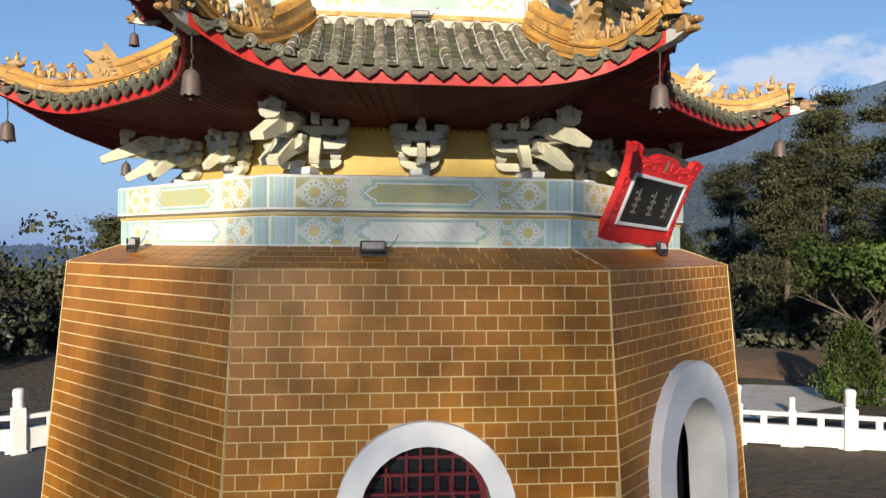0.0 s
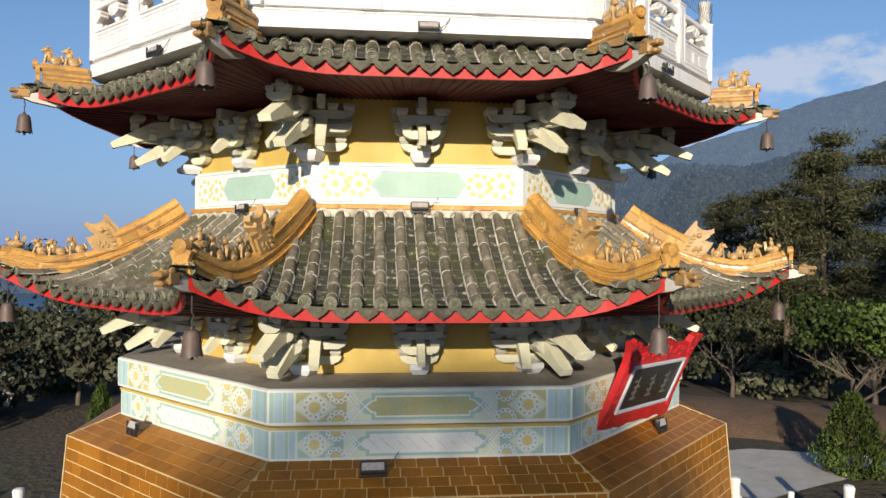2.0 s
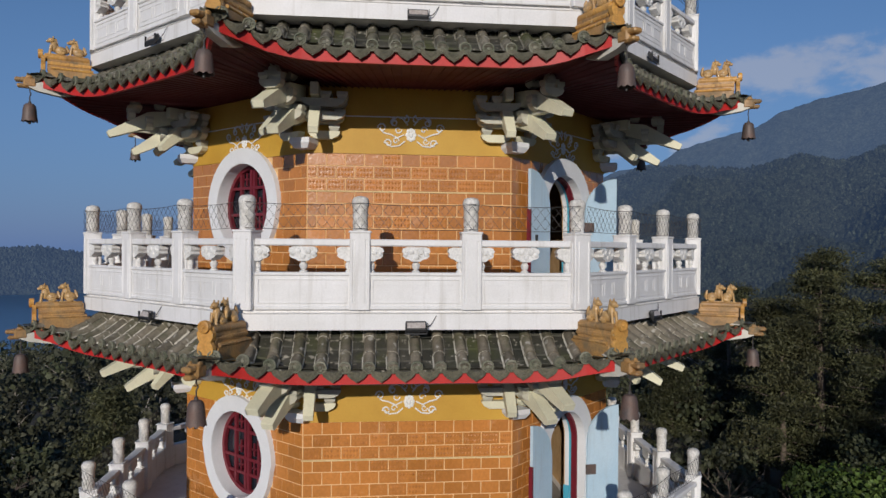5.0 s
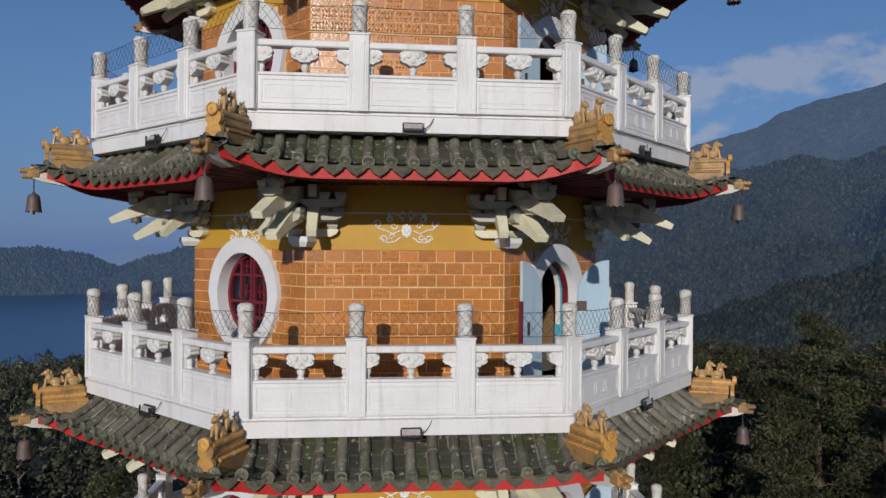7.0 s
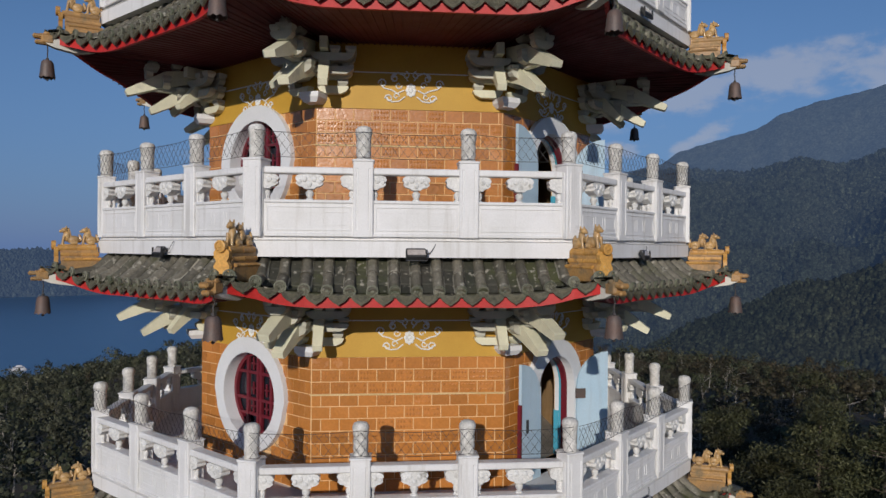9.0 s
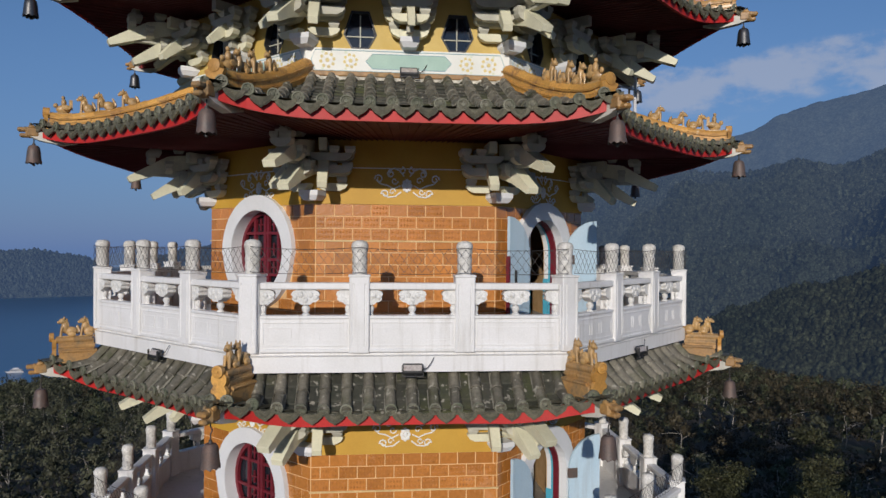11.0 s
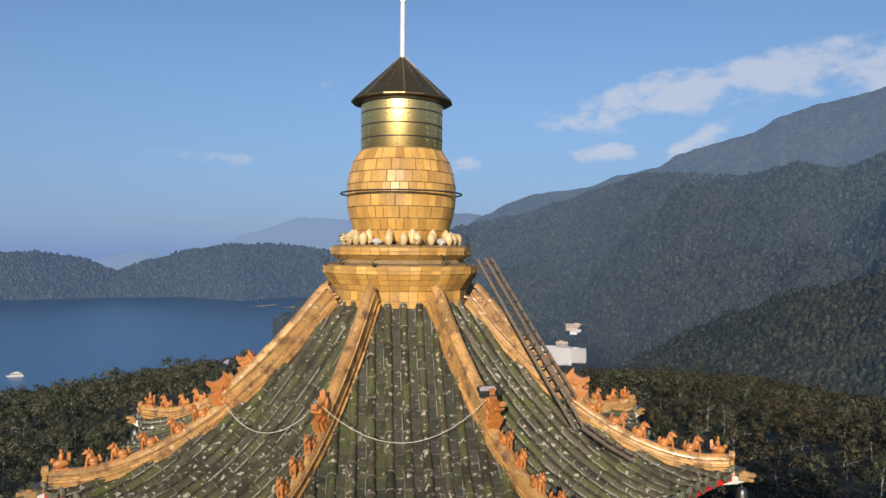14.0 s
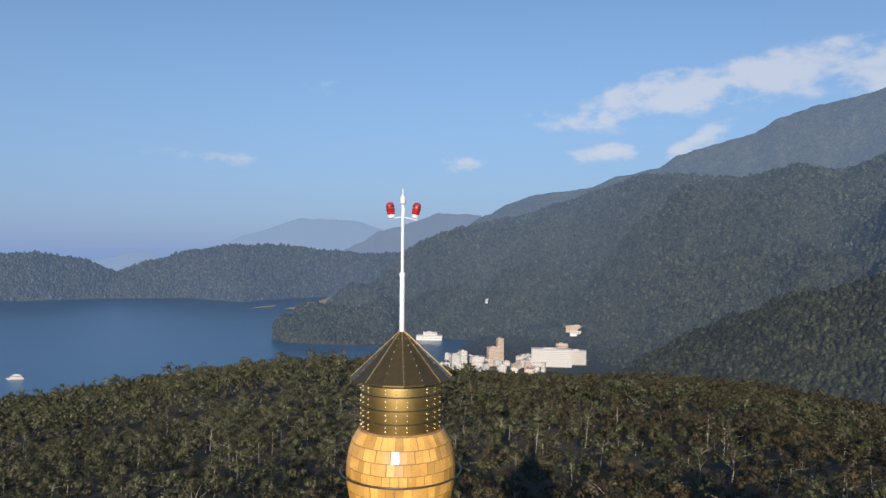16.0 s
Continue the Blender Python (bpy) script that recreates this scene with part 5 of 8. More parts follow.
# ---- small figures, bells, lamps ----
def beast_mesh(kind, mat):
    """A seated roof beast about 0.3 high, facing -y, in one plain piece."""
    s = Shape()
    if kind == 0:      # rider on a hen
        s.ball((0, 0.0, 0.10), (0.07, 0.13, 0.09), 8, 6)
        s.ball((0, -0.13, 0.17), (0.035, 0.05, 0.05), 6, 5)
        s.prism([(-0.03, 0.1), (0.03, 0.1), (0.02, 0.26), (0.0, 0.30), (-0.02, 0.26)], 0.10, 0.16)
        s.ball((0, 0.01, 0.23), (0.05, 0.05, 0.09), 7, 5)
        s.ball((0, 0.0, 0.335), (0.035, 0.035, 0.04), 7, 5)
        for sx in (-1, 1):
            s.ball((sx * 0.07, 0.05, 0.13), (0.025, 0.10, 0.06), 6, 4)
        s.box(-0.06, 0.06, -0.12, 0.14, 0.0, 0.03)
    else:
        lean = (0.0, 0.03, -0.02, 0.05)[kind % 4]
        s.ball((0, 0.06, 0.10), (0.062, 0.11, 0.085), 8, 6)
        s.ball((0, -0.02 - lean, 0.17), (0.052, 0.065, 0.11), 8, 6)
        s.ball((0, -0.06 - lean, 0.285), (0.048, 0.062, 0.052), 8, 6)
        s.ball((0, -0.115 - lean, 0.265), (0.03, 0.04, 0.03), 6, 4)
        for sx in (-1, 1):
            s.tube([(sx * 0.035, -0.06 - lean, 0.18), (sx * 0.038, -0.08 - lean, 0.09), (sx * 0.038, -0.09 - lean, 0.0)], [0.03, 0.022, 0.026], 6)
            s.ball((sx * 0.055, 0.07, 0.05), (0.032, 0.075, 0.055), 6, 4)
            s.ball((sx * 0.032, -0.03 - lean, 0.335), (0.014, 0.016, 0.032), 5, 4)
        s.tube([(0, 0.15, 0.05), (0, 0.185, 0.10), (0, 0.165, 0.17), (0, 0.15, 0.20 + 0.01 * kind)], [0.028, 0.028, 0.03, 0.012], 6)
        for k in range(4):
            s.ball((0, 0.0 - lean + 0.012 * k, 0.30 - 0.045 * k), (0.025, 0.035, 0.035), 6, 4)
        s.box(-0.055, 0.055, -0.13 - lean, 0.16, -0.005, 0.02)
    return s.mesh("roof_figure", mat, True, 60)


def dragon_mesh(mat):
    """The large ridge-end dragon: open jaws, mane of swept scales, a tall tail fin; faces -y."""
    s = Shape()
    m = Matrix.Rotation(radians(90), 4, "Z")
    # head in side view, thick at the cheeks and thin at fin and snout
    side_v = [(0.24, 0.0), (0.25, 0.20), (0.20, 0.34), (0.12, 0.44), (0.02, 0.56), (-0.03, 0.60), (-0.03, 0.50), (-0.10, 0.44), (-0.20, 0.42), (-0.30, 0.45), (-0.31, 0.38), (-0.20, 0.31), (-0.13, 0.27), (-0.22, 0.22), (-0.29, 0.21), (-0.24, 0.12), (-0.16, 0.0)]
    s.prism([(y, z) for y, z in side_v][::-1], -0.045, 0.045, m)
    s.prism([(y * 0.80 + 0.01, z * 0.82) for y, z in side_v][::-1], -0.085, 0.085, m)
    for sx in (-1, 1):
        s.ball((sx * 0.085, -0.06, 0.33), (0.03, 0.05, 0.045), 7, 5)
        for k in range(5):
            s.ball((sx * 0.08, 0.14 - 0.035 * k, 0.10 + 0.06 * k), (0.03, 0.055, 0.03), 6, 4)
        for k in range(4):
            s.ball((sx * 0.075, 0.03 - 0.04 * k, 0.08 + 0.03 * (k % 2)), (0.03, 0.03, 0.05), 6, 4)
    return s.mesh("ridge_dragon", mat, True, 55)


BEASTS = [beast_mesh(k, FIGURE) for k in range(4)]
BEASTS_RED = [beast_mesh(k, FIGURE_RED) for k in range(4)]
DRAGON, DRAGON_RED = dragon_mesh(FIGURE), dragon_mesh(FIGURE_RED)


def figures(top, spots, meshes, dragon=None, dragon_at=0, scale=1.0, rider=True, label="weathered ochre glazed beast figure seated on the hip ridge"):
    for i in range(8):
        for j, R in enumerate(spots):
            me = meshes[0] if j == 0 and rider else meshes[1 + (j + i) % 3]
            dz = top(R + 0.1) - top(R - 0.1)
            m = TURN @ corner(i) @ Matrix.Translation((0, -R, top(R) - 0.01)) @ Matrix.Rotation(math.atan2(-dz, 0.2) * 0.6, 4, "X") @ Matrix.Diagonal((scale, scale, scale * rnd.uniform(0.92, 1.06), 1))
            tagged(put("roof_figure", me, None, m), "glazed rider on a hen at the ridge's end" if j == 0 and rider else label, "roof figure", "figures along the ridges")
        if dragon:
            m = TURN @ corner(i) @ Matrix.Translation((0, -dragon_at, top(dragon_at) - 0.06))
            tagged(put("ridge_dragon", dragon, None, m), "large glazed dragon head biting the hip ridge", "roof figure", "ridge dragons")


def bell_thing(mat, hang):
    b = thing("wind_bell", "wind bell with a scalloped rim hanging from the corner beam", "wind bell", "wind bells")
    s = Shape()
    n = 18
    prof = [(0.03, 0.0), (0.075, -0.01), (0.105, -0.05), (0.118, -0.12), (0.128, -0.24), (0.142, -0.315), (0.132, -0.315), (0.118, -0.24), (0.108, -0.12), (0.06, -0.03)]
    s.lathe([(r * 0.80, z * 0.84) for r, z in prof], n, cap=False)
    for a in (5, 6):
        for k in range(n):
            x, y, z = s.v[a * n + k]
            s.v[a * n + k] = (x, y, z - (0.022 if k % 2 else 0.0))
    part("body", s, mat, b, smooth=True)
    h = Shape().tube([(0, 0, -0.02), (0, 0, 0.10), (0.02, 0, 0.14), (0, 0, 0.18), (0, 0, hang)], 0.009, 6)
    h.lathe([(0.025, 0), (0.02, 0.03)], 8)
    part("hook", h, WIRE, b)
    part("clapper", Shape().tube([(0, 0, -0.02), (0, 0, -0.29)], 0.007, 5).ball((0, 0, -0.30), 0.022, 8, 5), WIRE, b)
    return b


BELL_OBS = []


def bells(R, z, mat, hang):
    for i in range(8):
        m = TURN @ corner(i) @ Matrix.Translation((0, -R, z)) @ Matrix.Rotation(rnd.uniform(0, 1), 4, "Z")
        if not BELL_OBS or BELL_OBS[-1][0] != (mat.name, hang):
            b = bell_thing(mat, hang)
            b.matrix_basis = m
            BELL_OBS.append(((mat.name, hang), b))
        else:
            copy_thing(BELL_OBS[-1][1], m)


def floodlight():
    f = thing("floodlight", "small black floodlight with a pale lens and a loose cable", "floodlight", "floodlights round the pagoda")
    tip = Matrix.Rotation(radians(-50), 4, "X")
    part("case", Shape().box(-0.185, 0.185, -0.03, 0.03, 0.0, 0.135, tip, c=0.012).box(-0.15, 0.15, 0.025, 0.05, 0.025, 0.115, tip, c=0.01), BLACKCASE, f)
    part("lens", Shape().box(-0.168, 0.168, -0.036, -0.029, 0.012, 0.098, tip, c=0.003), LENS, f)
    part("bracket", Shape().box(-0.20, -0.188, -0.02, 0.02, -0.03, 0.09).box(0.188, 0.20, -0.02, 0.02, -0.03, 0.09).box(-0.20, 0.20, -0.02, 0.02, -0.035, -0.022), BLACKCASE, f)
    part("cable", Shape().tube([(0.15, 0.06, 0.08), (0.20, 0.08, 0.04), (0.26, 0.10, 0.05), (0.32, 0.12, 0.09), (0.37, 0.14, 0.14), (0.39, 0.16, 0.16)], 0.006, 5), WIRE, f)
    return f


FLOOD = []


def floods(w, z, faces=range(8), x=0.0, tilt=0.0, tall=1.0):
    for i in faces:
        m = TURN @ side(i) @ Matrix.Translation((x, -w, z)) @ Matrix.Rotation(radians(tilt), 4, "X") @ Matrix.Rotation(rnd.uniform(-0.08, 0.08), 4, "Z") @ Matrix.Diagonal((0.82, 0.82, 0.82 * tall, 1))
        if FLOOD:
            copy_thing(FLOOD[0], m)
        else:
            FLOOD.append(floodlight())
            FLOOD[0].matrix_basis = m


# ---- balustrades ----
def balustrade(k):
    top, w = POST_TOP[k], RAIL_W[k]
    b = thing("balustrade", "white stone balustrade with carved drum-topped posts and cloud balusters", "balustrade", "balcony balustrades", m=TURN)
    sl = w + 0.085
    part("slab", Shape().octo([(3.2, top - 1.64), (sl, top - 1.64), (sl, top - 1.645 + 0.20), (sl + 0.012, top - 1.435), (sl - 0.03, top - 1.425), (sl - 0.03, top - 1.385), (3.2, top - 1.385)]), WHITE, b,
         "white balcony slab edge")
    post = Shape()
    h0, h1 = -1.39, -0.45
    # one moulded shaft: grooved faces, plain ends and a thin cap plate
    def ring_at(z, a, groove):
        edge = [(-a + 0.012, -a), (-0.092, -a), (-0.086, -a + groove), (-0.066, -a + groove), (-0.060, -a), (0.060, -a), (0.066, -a + groove), (0.086, -a + groove), (0.092, -a), (a - 0.012, -a)]
        return [(x * math.cos(q) - y * math.sin(q), x * math.sin(q) + y * math.cos(q), z) for q in (0, math.pi / 2, math.pi, 1.5 * math.pi) for x, y in edge]
    levels = [(h0, 0.125, 0.0), (h0 + 0.075, 0.125, 0.0), (h0 + 0.085, 0.125, 0.007), (h1 - 0.095, 0.125, 0.007), (h1 - 0.085, 0.125, 0.0), (h1 - 0.008, 0.125, 0.0), (h1, 0.136, 0.0), (h1 + 0.018, 0.136, 0.0), (h1 + 0.024, 0.128, 0.0)]
    vs = [p for z, a, g0 in levels for p in ring_at(z, a, g0)]
    post.add(vs, [(a * 40 + j, a * 40 + (j + 1) % 40, a * 40 + 40 + (j + 1) % 40, a * 40 + 40 + j) for a in range(len(levels) - 1) for j in range(40)] + [tuple(range(39, -1, -1)), tuple(range(len(levels) * 40 - 40, len(levels) * 40))])
    post_me = post.mesh("post", WHITE)
    cap = Shape()
    prof = [(0.078, h1 + 0.02), (0.082, h1 + 0.04), (0.076, h1 + 0.06)]
    for j in range(6):
        prof += [(0.077 + 0.006 * (j % 2), h1 + 0.075 + j * 0.045)]
    prof += [(0.088, h1 + 0.345), (0.092, h1 + 0.37), (0.088, h1 + 0.405), (0.07, h1 + 0.435), (0.03, h1 + 0.45)]
    cap.lathe([(r * 1.16, z) for r, z in prof], 12)
    cap_me = cap.mesh("cap", CARVED, True, 45)
    L = 2 * w * T8 / 3
    g = L - 0.23
    panel = Shape()
    panel.box(-g / 2, g / 2, -0.088, 0.05, -1.39, -0.955)
    panel.box(-g / 2, g / 2, -0.106, 0.06, -0.975, -0.935, c=0.008)
    panel.box(-g / 2, g / 2, -0.104, 0.06, -1.39, -1.345, c=0.008)
    for x0, x1, z0, z1 in ((-g / 2 + 0.03, g / 2 - 0.03, -1.03, -1.012), (-g / 2 + 0.03, g / 2 - 0.03, -1.315, -1.297), (-g / 2 + 0.03, -g / 2 + 0.05, -1.297, -1.03), (g / 2 - 0.05, g / 2 - 0.03, -1.297, -1.03)):
        panel.box(x0, x1, -0.096, -0.088, z0, z1, c=0.003)
    for xc, hw in ((-g * 0.29, g * 0.14), (0.0, g * 0.10), (g * 0.29, g * 0.14)):
        for q in (0,):
            e = hw - 0.028 * q
            zz = 0.085 - 0.026 * q
            for bx in ((xc - e, xc + e, -1.163 + zz - 0.012, -1.163 + zz), (xc - e, xc + e, -1.163 - zz, -1.163 - zz + 0.012), (xc - e, xc - e + 0.012, -1.163 - zz + 0.012, -1.163 + zz - 0.012), (xc + e - 0.012, xc + e, -1.163 - zz + 0.012, -1.163 + zz - 0.012)):
                panel.box(bx[0], bx[1], -0.093, -0.088, bx[2], bx[3])
    panel_me = panel.mesh("panel", WHITE)
    rail_me = Shape().box(-g / 2, g / 2, -0.095, 0.075, -0.615, -0.53, c=0.014).mesh("rail", WHITE)
    bal = Shape()
    bal.lathe([(0.05, -0.938), (0.05, -0.92), (0.028, -0.905), (0.048, -0.875), (0.052, -0.84), (0.03, -0.81), (0.045, -0.795)], 10)
    cloud = [(-0.055, -0.80), (0.055, -0.80), (0.085, -0.775), (0.13, -0.765), (0.165, -0.735), (0.155, -0.705), (0.175, -0.675), (0.16, -0.64), (0.12, -0.622), (-0.12, -0.622), (-0.16, -0.64), (-0.175, -0.675),
             (-0.155, -0.705), (-0.165, -0.735), (-0.13, -0.765), (-0.085, -0.775)]
    bal.prism(cloud, -0.08, 0.05)
    for x, z, r in ((-0.125, -0.71, 0.032), (0.125, -0.71, 0.032), (0, -0.745, 0.035), (-0.06, -0.68, 0.038), (0.06, -0.68, 0.038)):
        bal.ball((x, -0.078, z), (r, 0.022, r), 8, 5)
    bal_me = bal.mesh("cloud_baluster", CLOUD_STONE, True, 35)
    hb = Shape()
    hb.lathe([(0.035, -0.938), (0.035, -0.92), (0.02, -0.905), (0.034, -0.875), (0.036, -0.84), (0.02, -0.81), (0.03, -0.795)], 8)
    hb.prism([(-0.035, -0.80), (0.035, -0.80), (0.06, -0.775), (0.10, -0.765), (0.135, -0.735), (0.125, -0.705), (0.145, -0.675), (0.13, -0.64), (0.09, -0.622), (-0.035, -0.622)], -0.08, 0.05)
    for x, z, r in ((0.095, -0.71, 0.03), (0.03, -0.69, 0.036)):
        hb.ball((x, -0.078, z), (r, 0.022, r), 8, 5)
    half_me = hb.mesh("half_baluster", CLOUD_STONE, True, 35)
    for i in range(8):
        put("post", post_me, b, corner(i) @ Matrix.Translation((0, -w / C8 + 0.02, top)))
    posts = [o for o in b.children if o.name.startswith("post")]
    for o in posts:
        put("cap", cap_me, o, label="weathered carved drum cap")
    for i in range(8):
        f = side(i) @ Matrix.Translation((0, -w, top))
        for x in (-L / 2, L / 2):
            o = put("post", post_me, b, f @ Matrix.Translation((x, 0, 0)))
            put("cap", cap_me, o, label="weathered carved drum cap")
        for x in (-L, 0, L):
            m = f @ Matrix.Translation((x, 0, 0))
            put("panel", panel_me, b, m, "panel with shallow carved key pattern")
            put("rail", rail_me, b, m)
            if i != 4:
                put("cloud_baluster", bal_me, b, m)
            if i in (3, 4, 5):
                continue
            put("half_baluster", half_me, b, m @ Matrix.Translation((-g / 2 + 0.03, 0, 0)))
            put("half_baluster", half_me, b, m @ Matrix.Translation((g / 2 - 0.03, 0, 0)) @ Matrix.Rotation(math.pi, 4, "Z"))
    # wire strung between the caps, with a sagging net
    net = Shape()
    seg = 12
    for x0, x1 in ((-1.5 * L, -0.5 * L), (-0.5 * L, 0.5 * L), (0.5 * L, 1.5 * L)):
        for z, sag in ((-0.09, 0.03), (-0.40, 0.02)):
            net.tube([(x0 + (x1 - x0) * q / 6, 0, z - sag * 4 * (q / 6) * (1 - q / 6)) for q in range(7)], 0.0042, 3)
        d = (x1 - x0) / seg
        for q in range(seg):
            xa = x0 + d * q
            net.tube([(xa, 0, -0.40), (xa + d, 0, -0.25), (xa, 0, -0.11)], 0.0030, 3)
            net.tube([(xa + d, 0, -0.40), (xa, 0, -0.25), (xa + d, 0, -0.11)], 0.0030, 3)
    net_me = net.mesh("wire_net", WIRE)
    for i in (0, 1, 2, 5, 6, 7):
        put("wire_net", net_me, b, side(i) @ Matrix.Translation((0, -w - 0.118, top)), "thin dark wire net")
    return b

# ---- storeys ----
def flourish():
    """White scrollwork round a small flower, raised a little from the wall; centre at the origin, in the plane y = 0."""
    s = Shape()

    def spiral(cx, cz, r, a0, turns, sg):
        pts = []
        for q in range(13):
            t = q / 12
            rr = r * (1 - 0.72 * t)
            a = a0 + sg * turns * 2 * math.pi * t
            pts.append((cx + rr * math.cos(a), -0.008, cz + rr * math.sin(a)))
        return pts

    for sg in (-1, 1):
        s.tube([(sg * x, -0.008, z) for x, z in ((0.08, -0.10), (0.16, -0.16), (0.26, -0.17), (0.34, -0.12))], 0.010, 5)
        s.tube(spiral(sg * 0.30, -0.13, 0.055, 0 if sg > 0 else math.pi, 1.1, sg), 0.010, 5)
        s.tube([(sg * x, -0.008, z) for x, z in ((0.09, -0.02), (0.18, -0.06), (0.27, -0.02), (0.36, 0.0), (0.42, 0.05))], 0.010, 5)
        s.tube(spiral(sg * 0.385, 0.06, 0.06, 0 if sg > 0 else math.pi, 1.2, sg), 0.010, 5)
        s.tube([(sg * x, -0.008, z) for x, z in ((0.04, 0.10), (0.10, 0.17), (0.18, 0.20), (0.25, 0.15), (0.24, 0.09))], 0.010, 5)
        s.tube(spiral(sg * 0.22, 0.13, 0.055, math.pi / 2, 1.2, -sg), 0.010, 5)
        s.tube(spiral(sg * 0.07, 0.17, 0.05, math.pi / 2, 1.0, sg), 0.010, 5)
        s.tube(spiral(sg * 0.17, 0.04, 0.05, 0, 1.0, sg), 0.009, 5)
        s.tube(spiral(sg * 0.20, -0.10, 0.045, 0, 1.0, -sg), 0.009, 5)
    for k in range(8):
        a = 2 * math.pi * k / 8
        s.ball((0.05 * math.cos(a), -0.008, 0.06 * math.sin(a) - 0.02), (0.026, 0.012, 0.030), 6, 4)
    s.ball((0, -0.012, -0.02), (0.03, 0.014, 0.035), 6, 4)
    return s.mesh("scrollwork", LINEWHITE)


SCROLL = flourish()


def lattice_oval(r, zc, y):
    s = Shape()
    b = band_between(oval(r, r, zc), oval(r * 0.88, r * 0.88, zc), y - 0.03, y + 0.03)
    s.add(b.v, b.f)
    for x in (-0.30, -0.04, 0.04, 0.30):
        h = math.sqrt(max(r * r - x * x, 0)) * 0.92
        s.box(x - 0.028, x + 0.028, y - 0.025, y + 0.02, zc - h, zc + h)
    for z in (-0.36, -0.12, 0.30):
        h = math.sqrt(max(r * r - z * z, 0)) * 0.92
        s.box(-h, h, y - 0.02, y + 0.015, zc + z - 0.022, zc + z + 0.022)
    for x in (-0.17, 0.17):
        for z in (0.05, -0.24, 0.44):
            s.box(x - 0.05, x + 0.05, y - 0.012, y + 0.01, zc + z - 0.012, zc + z + 0.012)
            s.box(x - 0.012, x + 0.012, y - 0.012, y + 0.01, zc + z - 0.1, zc + z + 0.1)
    return s


def door_leaf(w, h, r):
    """A leaf hinged at x = 0 reaching to +x, with a quarter-round head rising towards the hinge's far side."""
    pts = [(0, 0), (w, 0), (w, h)] + [(w - w * math.sin(math.pi / 2 * q / 8), h - r + r * math.cos(math.pi / 2 * q / 8)) for q in range(1, 9)]
    return Shape().prism(pts, -0.025, 0.025)


EMBOSSED = embossed_brick(BRICK_UP)


def storey(k):
    z0, eave, w = POST_TOP[k] - 1.39, EAVE[k], WALL_W[k]
    st = thing("pagoda_storey", "octagonal pagoda storey of orange glazed brick under an ochre frieze", "pagoda storey", "pagoda storeys", m=TURN)
    zb = eave - 0.84
    zt = eave + 0.35
    h = w * T8
    win_c, win_r, win_R = eave - 1.56, 0.67, 0.90
    door_r, door_R = 0.60, 0.86
    door_c = eave - 0.72 - door_R
    ledge_z = zb - 0.54

    def cut_window(a, b):
        z = min(max(win_c, a), b)
        d = abs(z - win_c)
        q = math.sqrt(max((win_R - 0.04) ** 2 - d * d, 0))
        return ((-q, q),) if q > 0.02 else ()

    def cut_door(a, b):
        z = max(a, door_c)
        q = math.sqrt(max((door_R - 0.04) ** 2 - (z - door_c) ** 2, 0)) if z < door_c + door_R else 0
        return ((-q, q),) if q > 0.02 else ()

    outer = [(-h, z0), (h, z0), (h, zt), (-h, zt)]
    for i in range(8):
        y0 = -w
        if i == 7:
            s = pane_with_hole(outer, oval(win_r, win_r, win_c), y0, y0 + 0.32)
        elif i == 1:
            s = pane_with_hole(outer, arch(door_r, door_c, z0 + 0.01), y0, y0 + 0.32)
        else:
            s = Shape().prism(outer, y0, y0 + 0.32)
        wl = part("wall", s, MORTAR_UP, st, m=side(i))
        cut = cut_window if i == 7 else cut_door if i == 1 else None
        rows = brick_rows(z0, zb, lambda z: h - 0.003, gap=0.013, cut=cut)
        if i in FRONT:
            lay_bricks(st, [], 0, BRICK_UP)
            join_bricks(st, [q for q in rows if q[3] < z0 + 0.85], -w, BRICK_UP, side(i))
            for u, v, a, b in rows:
                if b < z0 + 0.85:
                    continue
                row_no = round((zb - b) / 0.178)
                mould = i == 0 and (row_no in (1, 2) or (row_no < 8 and abs(u + v) < 0.9 and (row_no + round((u + v) / 0.536)) % 3))
                put("brick", EMBOSSED if mould else UNIT_BRICK[BRICK_UP], wl, Matrix.Translation(((u + v) / 2, -w, (a + b) / 2)) @ Matrix.Diagonal((v - u, 0.009, b - a, 1)))
        else:
            join_bricks(st, rows, -w, BRICK_UP, side(i))
        # plaster frieze over the bricks
        fr = Shape()
        if i == 1:
            q = math.sqrt(max(door_R ** 2 - (zb - door_c) ** 2, 0)) * 0.9
            fr.prism([(-h - 0.005, zb), (-q, zb)] + [(-q * math.cos(math.pi * j / 8), zb + (door_c + door_R - zb) * 0.9 * math.sin(math.pi * j / 8)) for j in range(1, 8)] +
                     [(q, zb), (h + 0.005, zb), (h + 0.005, zt), (-h - 0.005, zt)], -w - 0.016, -w - 0.001)
        else:
            fr.box(-h - 0.006, h + 0.006, -w - 0.016, -w - 0.001, zb, zt)
        frz = part("frieze", fr, OCHRE, st, "ochre plaster frieze", side(i))
        ln = Shape().box(-h - 0.006, h + 0.006, -w - 0.022, -w - 0.0165, eave - 0.315, eave - 0.300)
        part("white_line", ln, LINEWHITE, frz)
        o = put("scrollwork", SCROLL, frz, Matrix.Translation((0.0, -w - 0.018, eave - 0.535)) @ Matrix.Diagonal((1.08, 1, 1.16, 1)), "white painted scrollwork")
        # thin string course
        if i != 7 and i != 1:
            part("string_course", Shape().box(-h - 0.02, h + 0.02, -w - 0.022, -w - 0.002, ledge_z - 0.012, ledge_z + 0.008), MORTAR, st, m=side(i))
    # round window
    win = put("window", lattice_oval(win_r + 0.01, win_c, -w + 0.15).mesh("window", CRIMSON), st, side(7), "round window with crimson lattice")
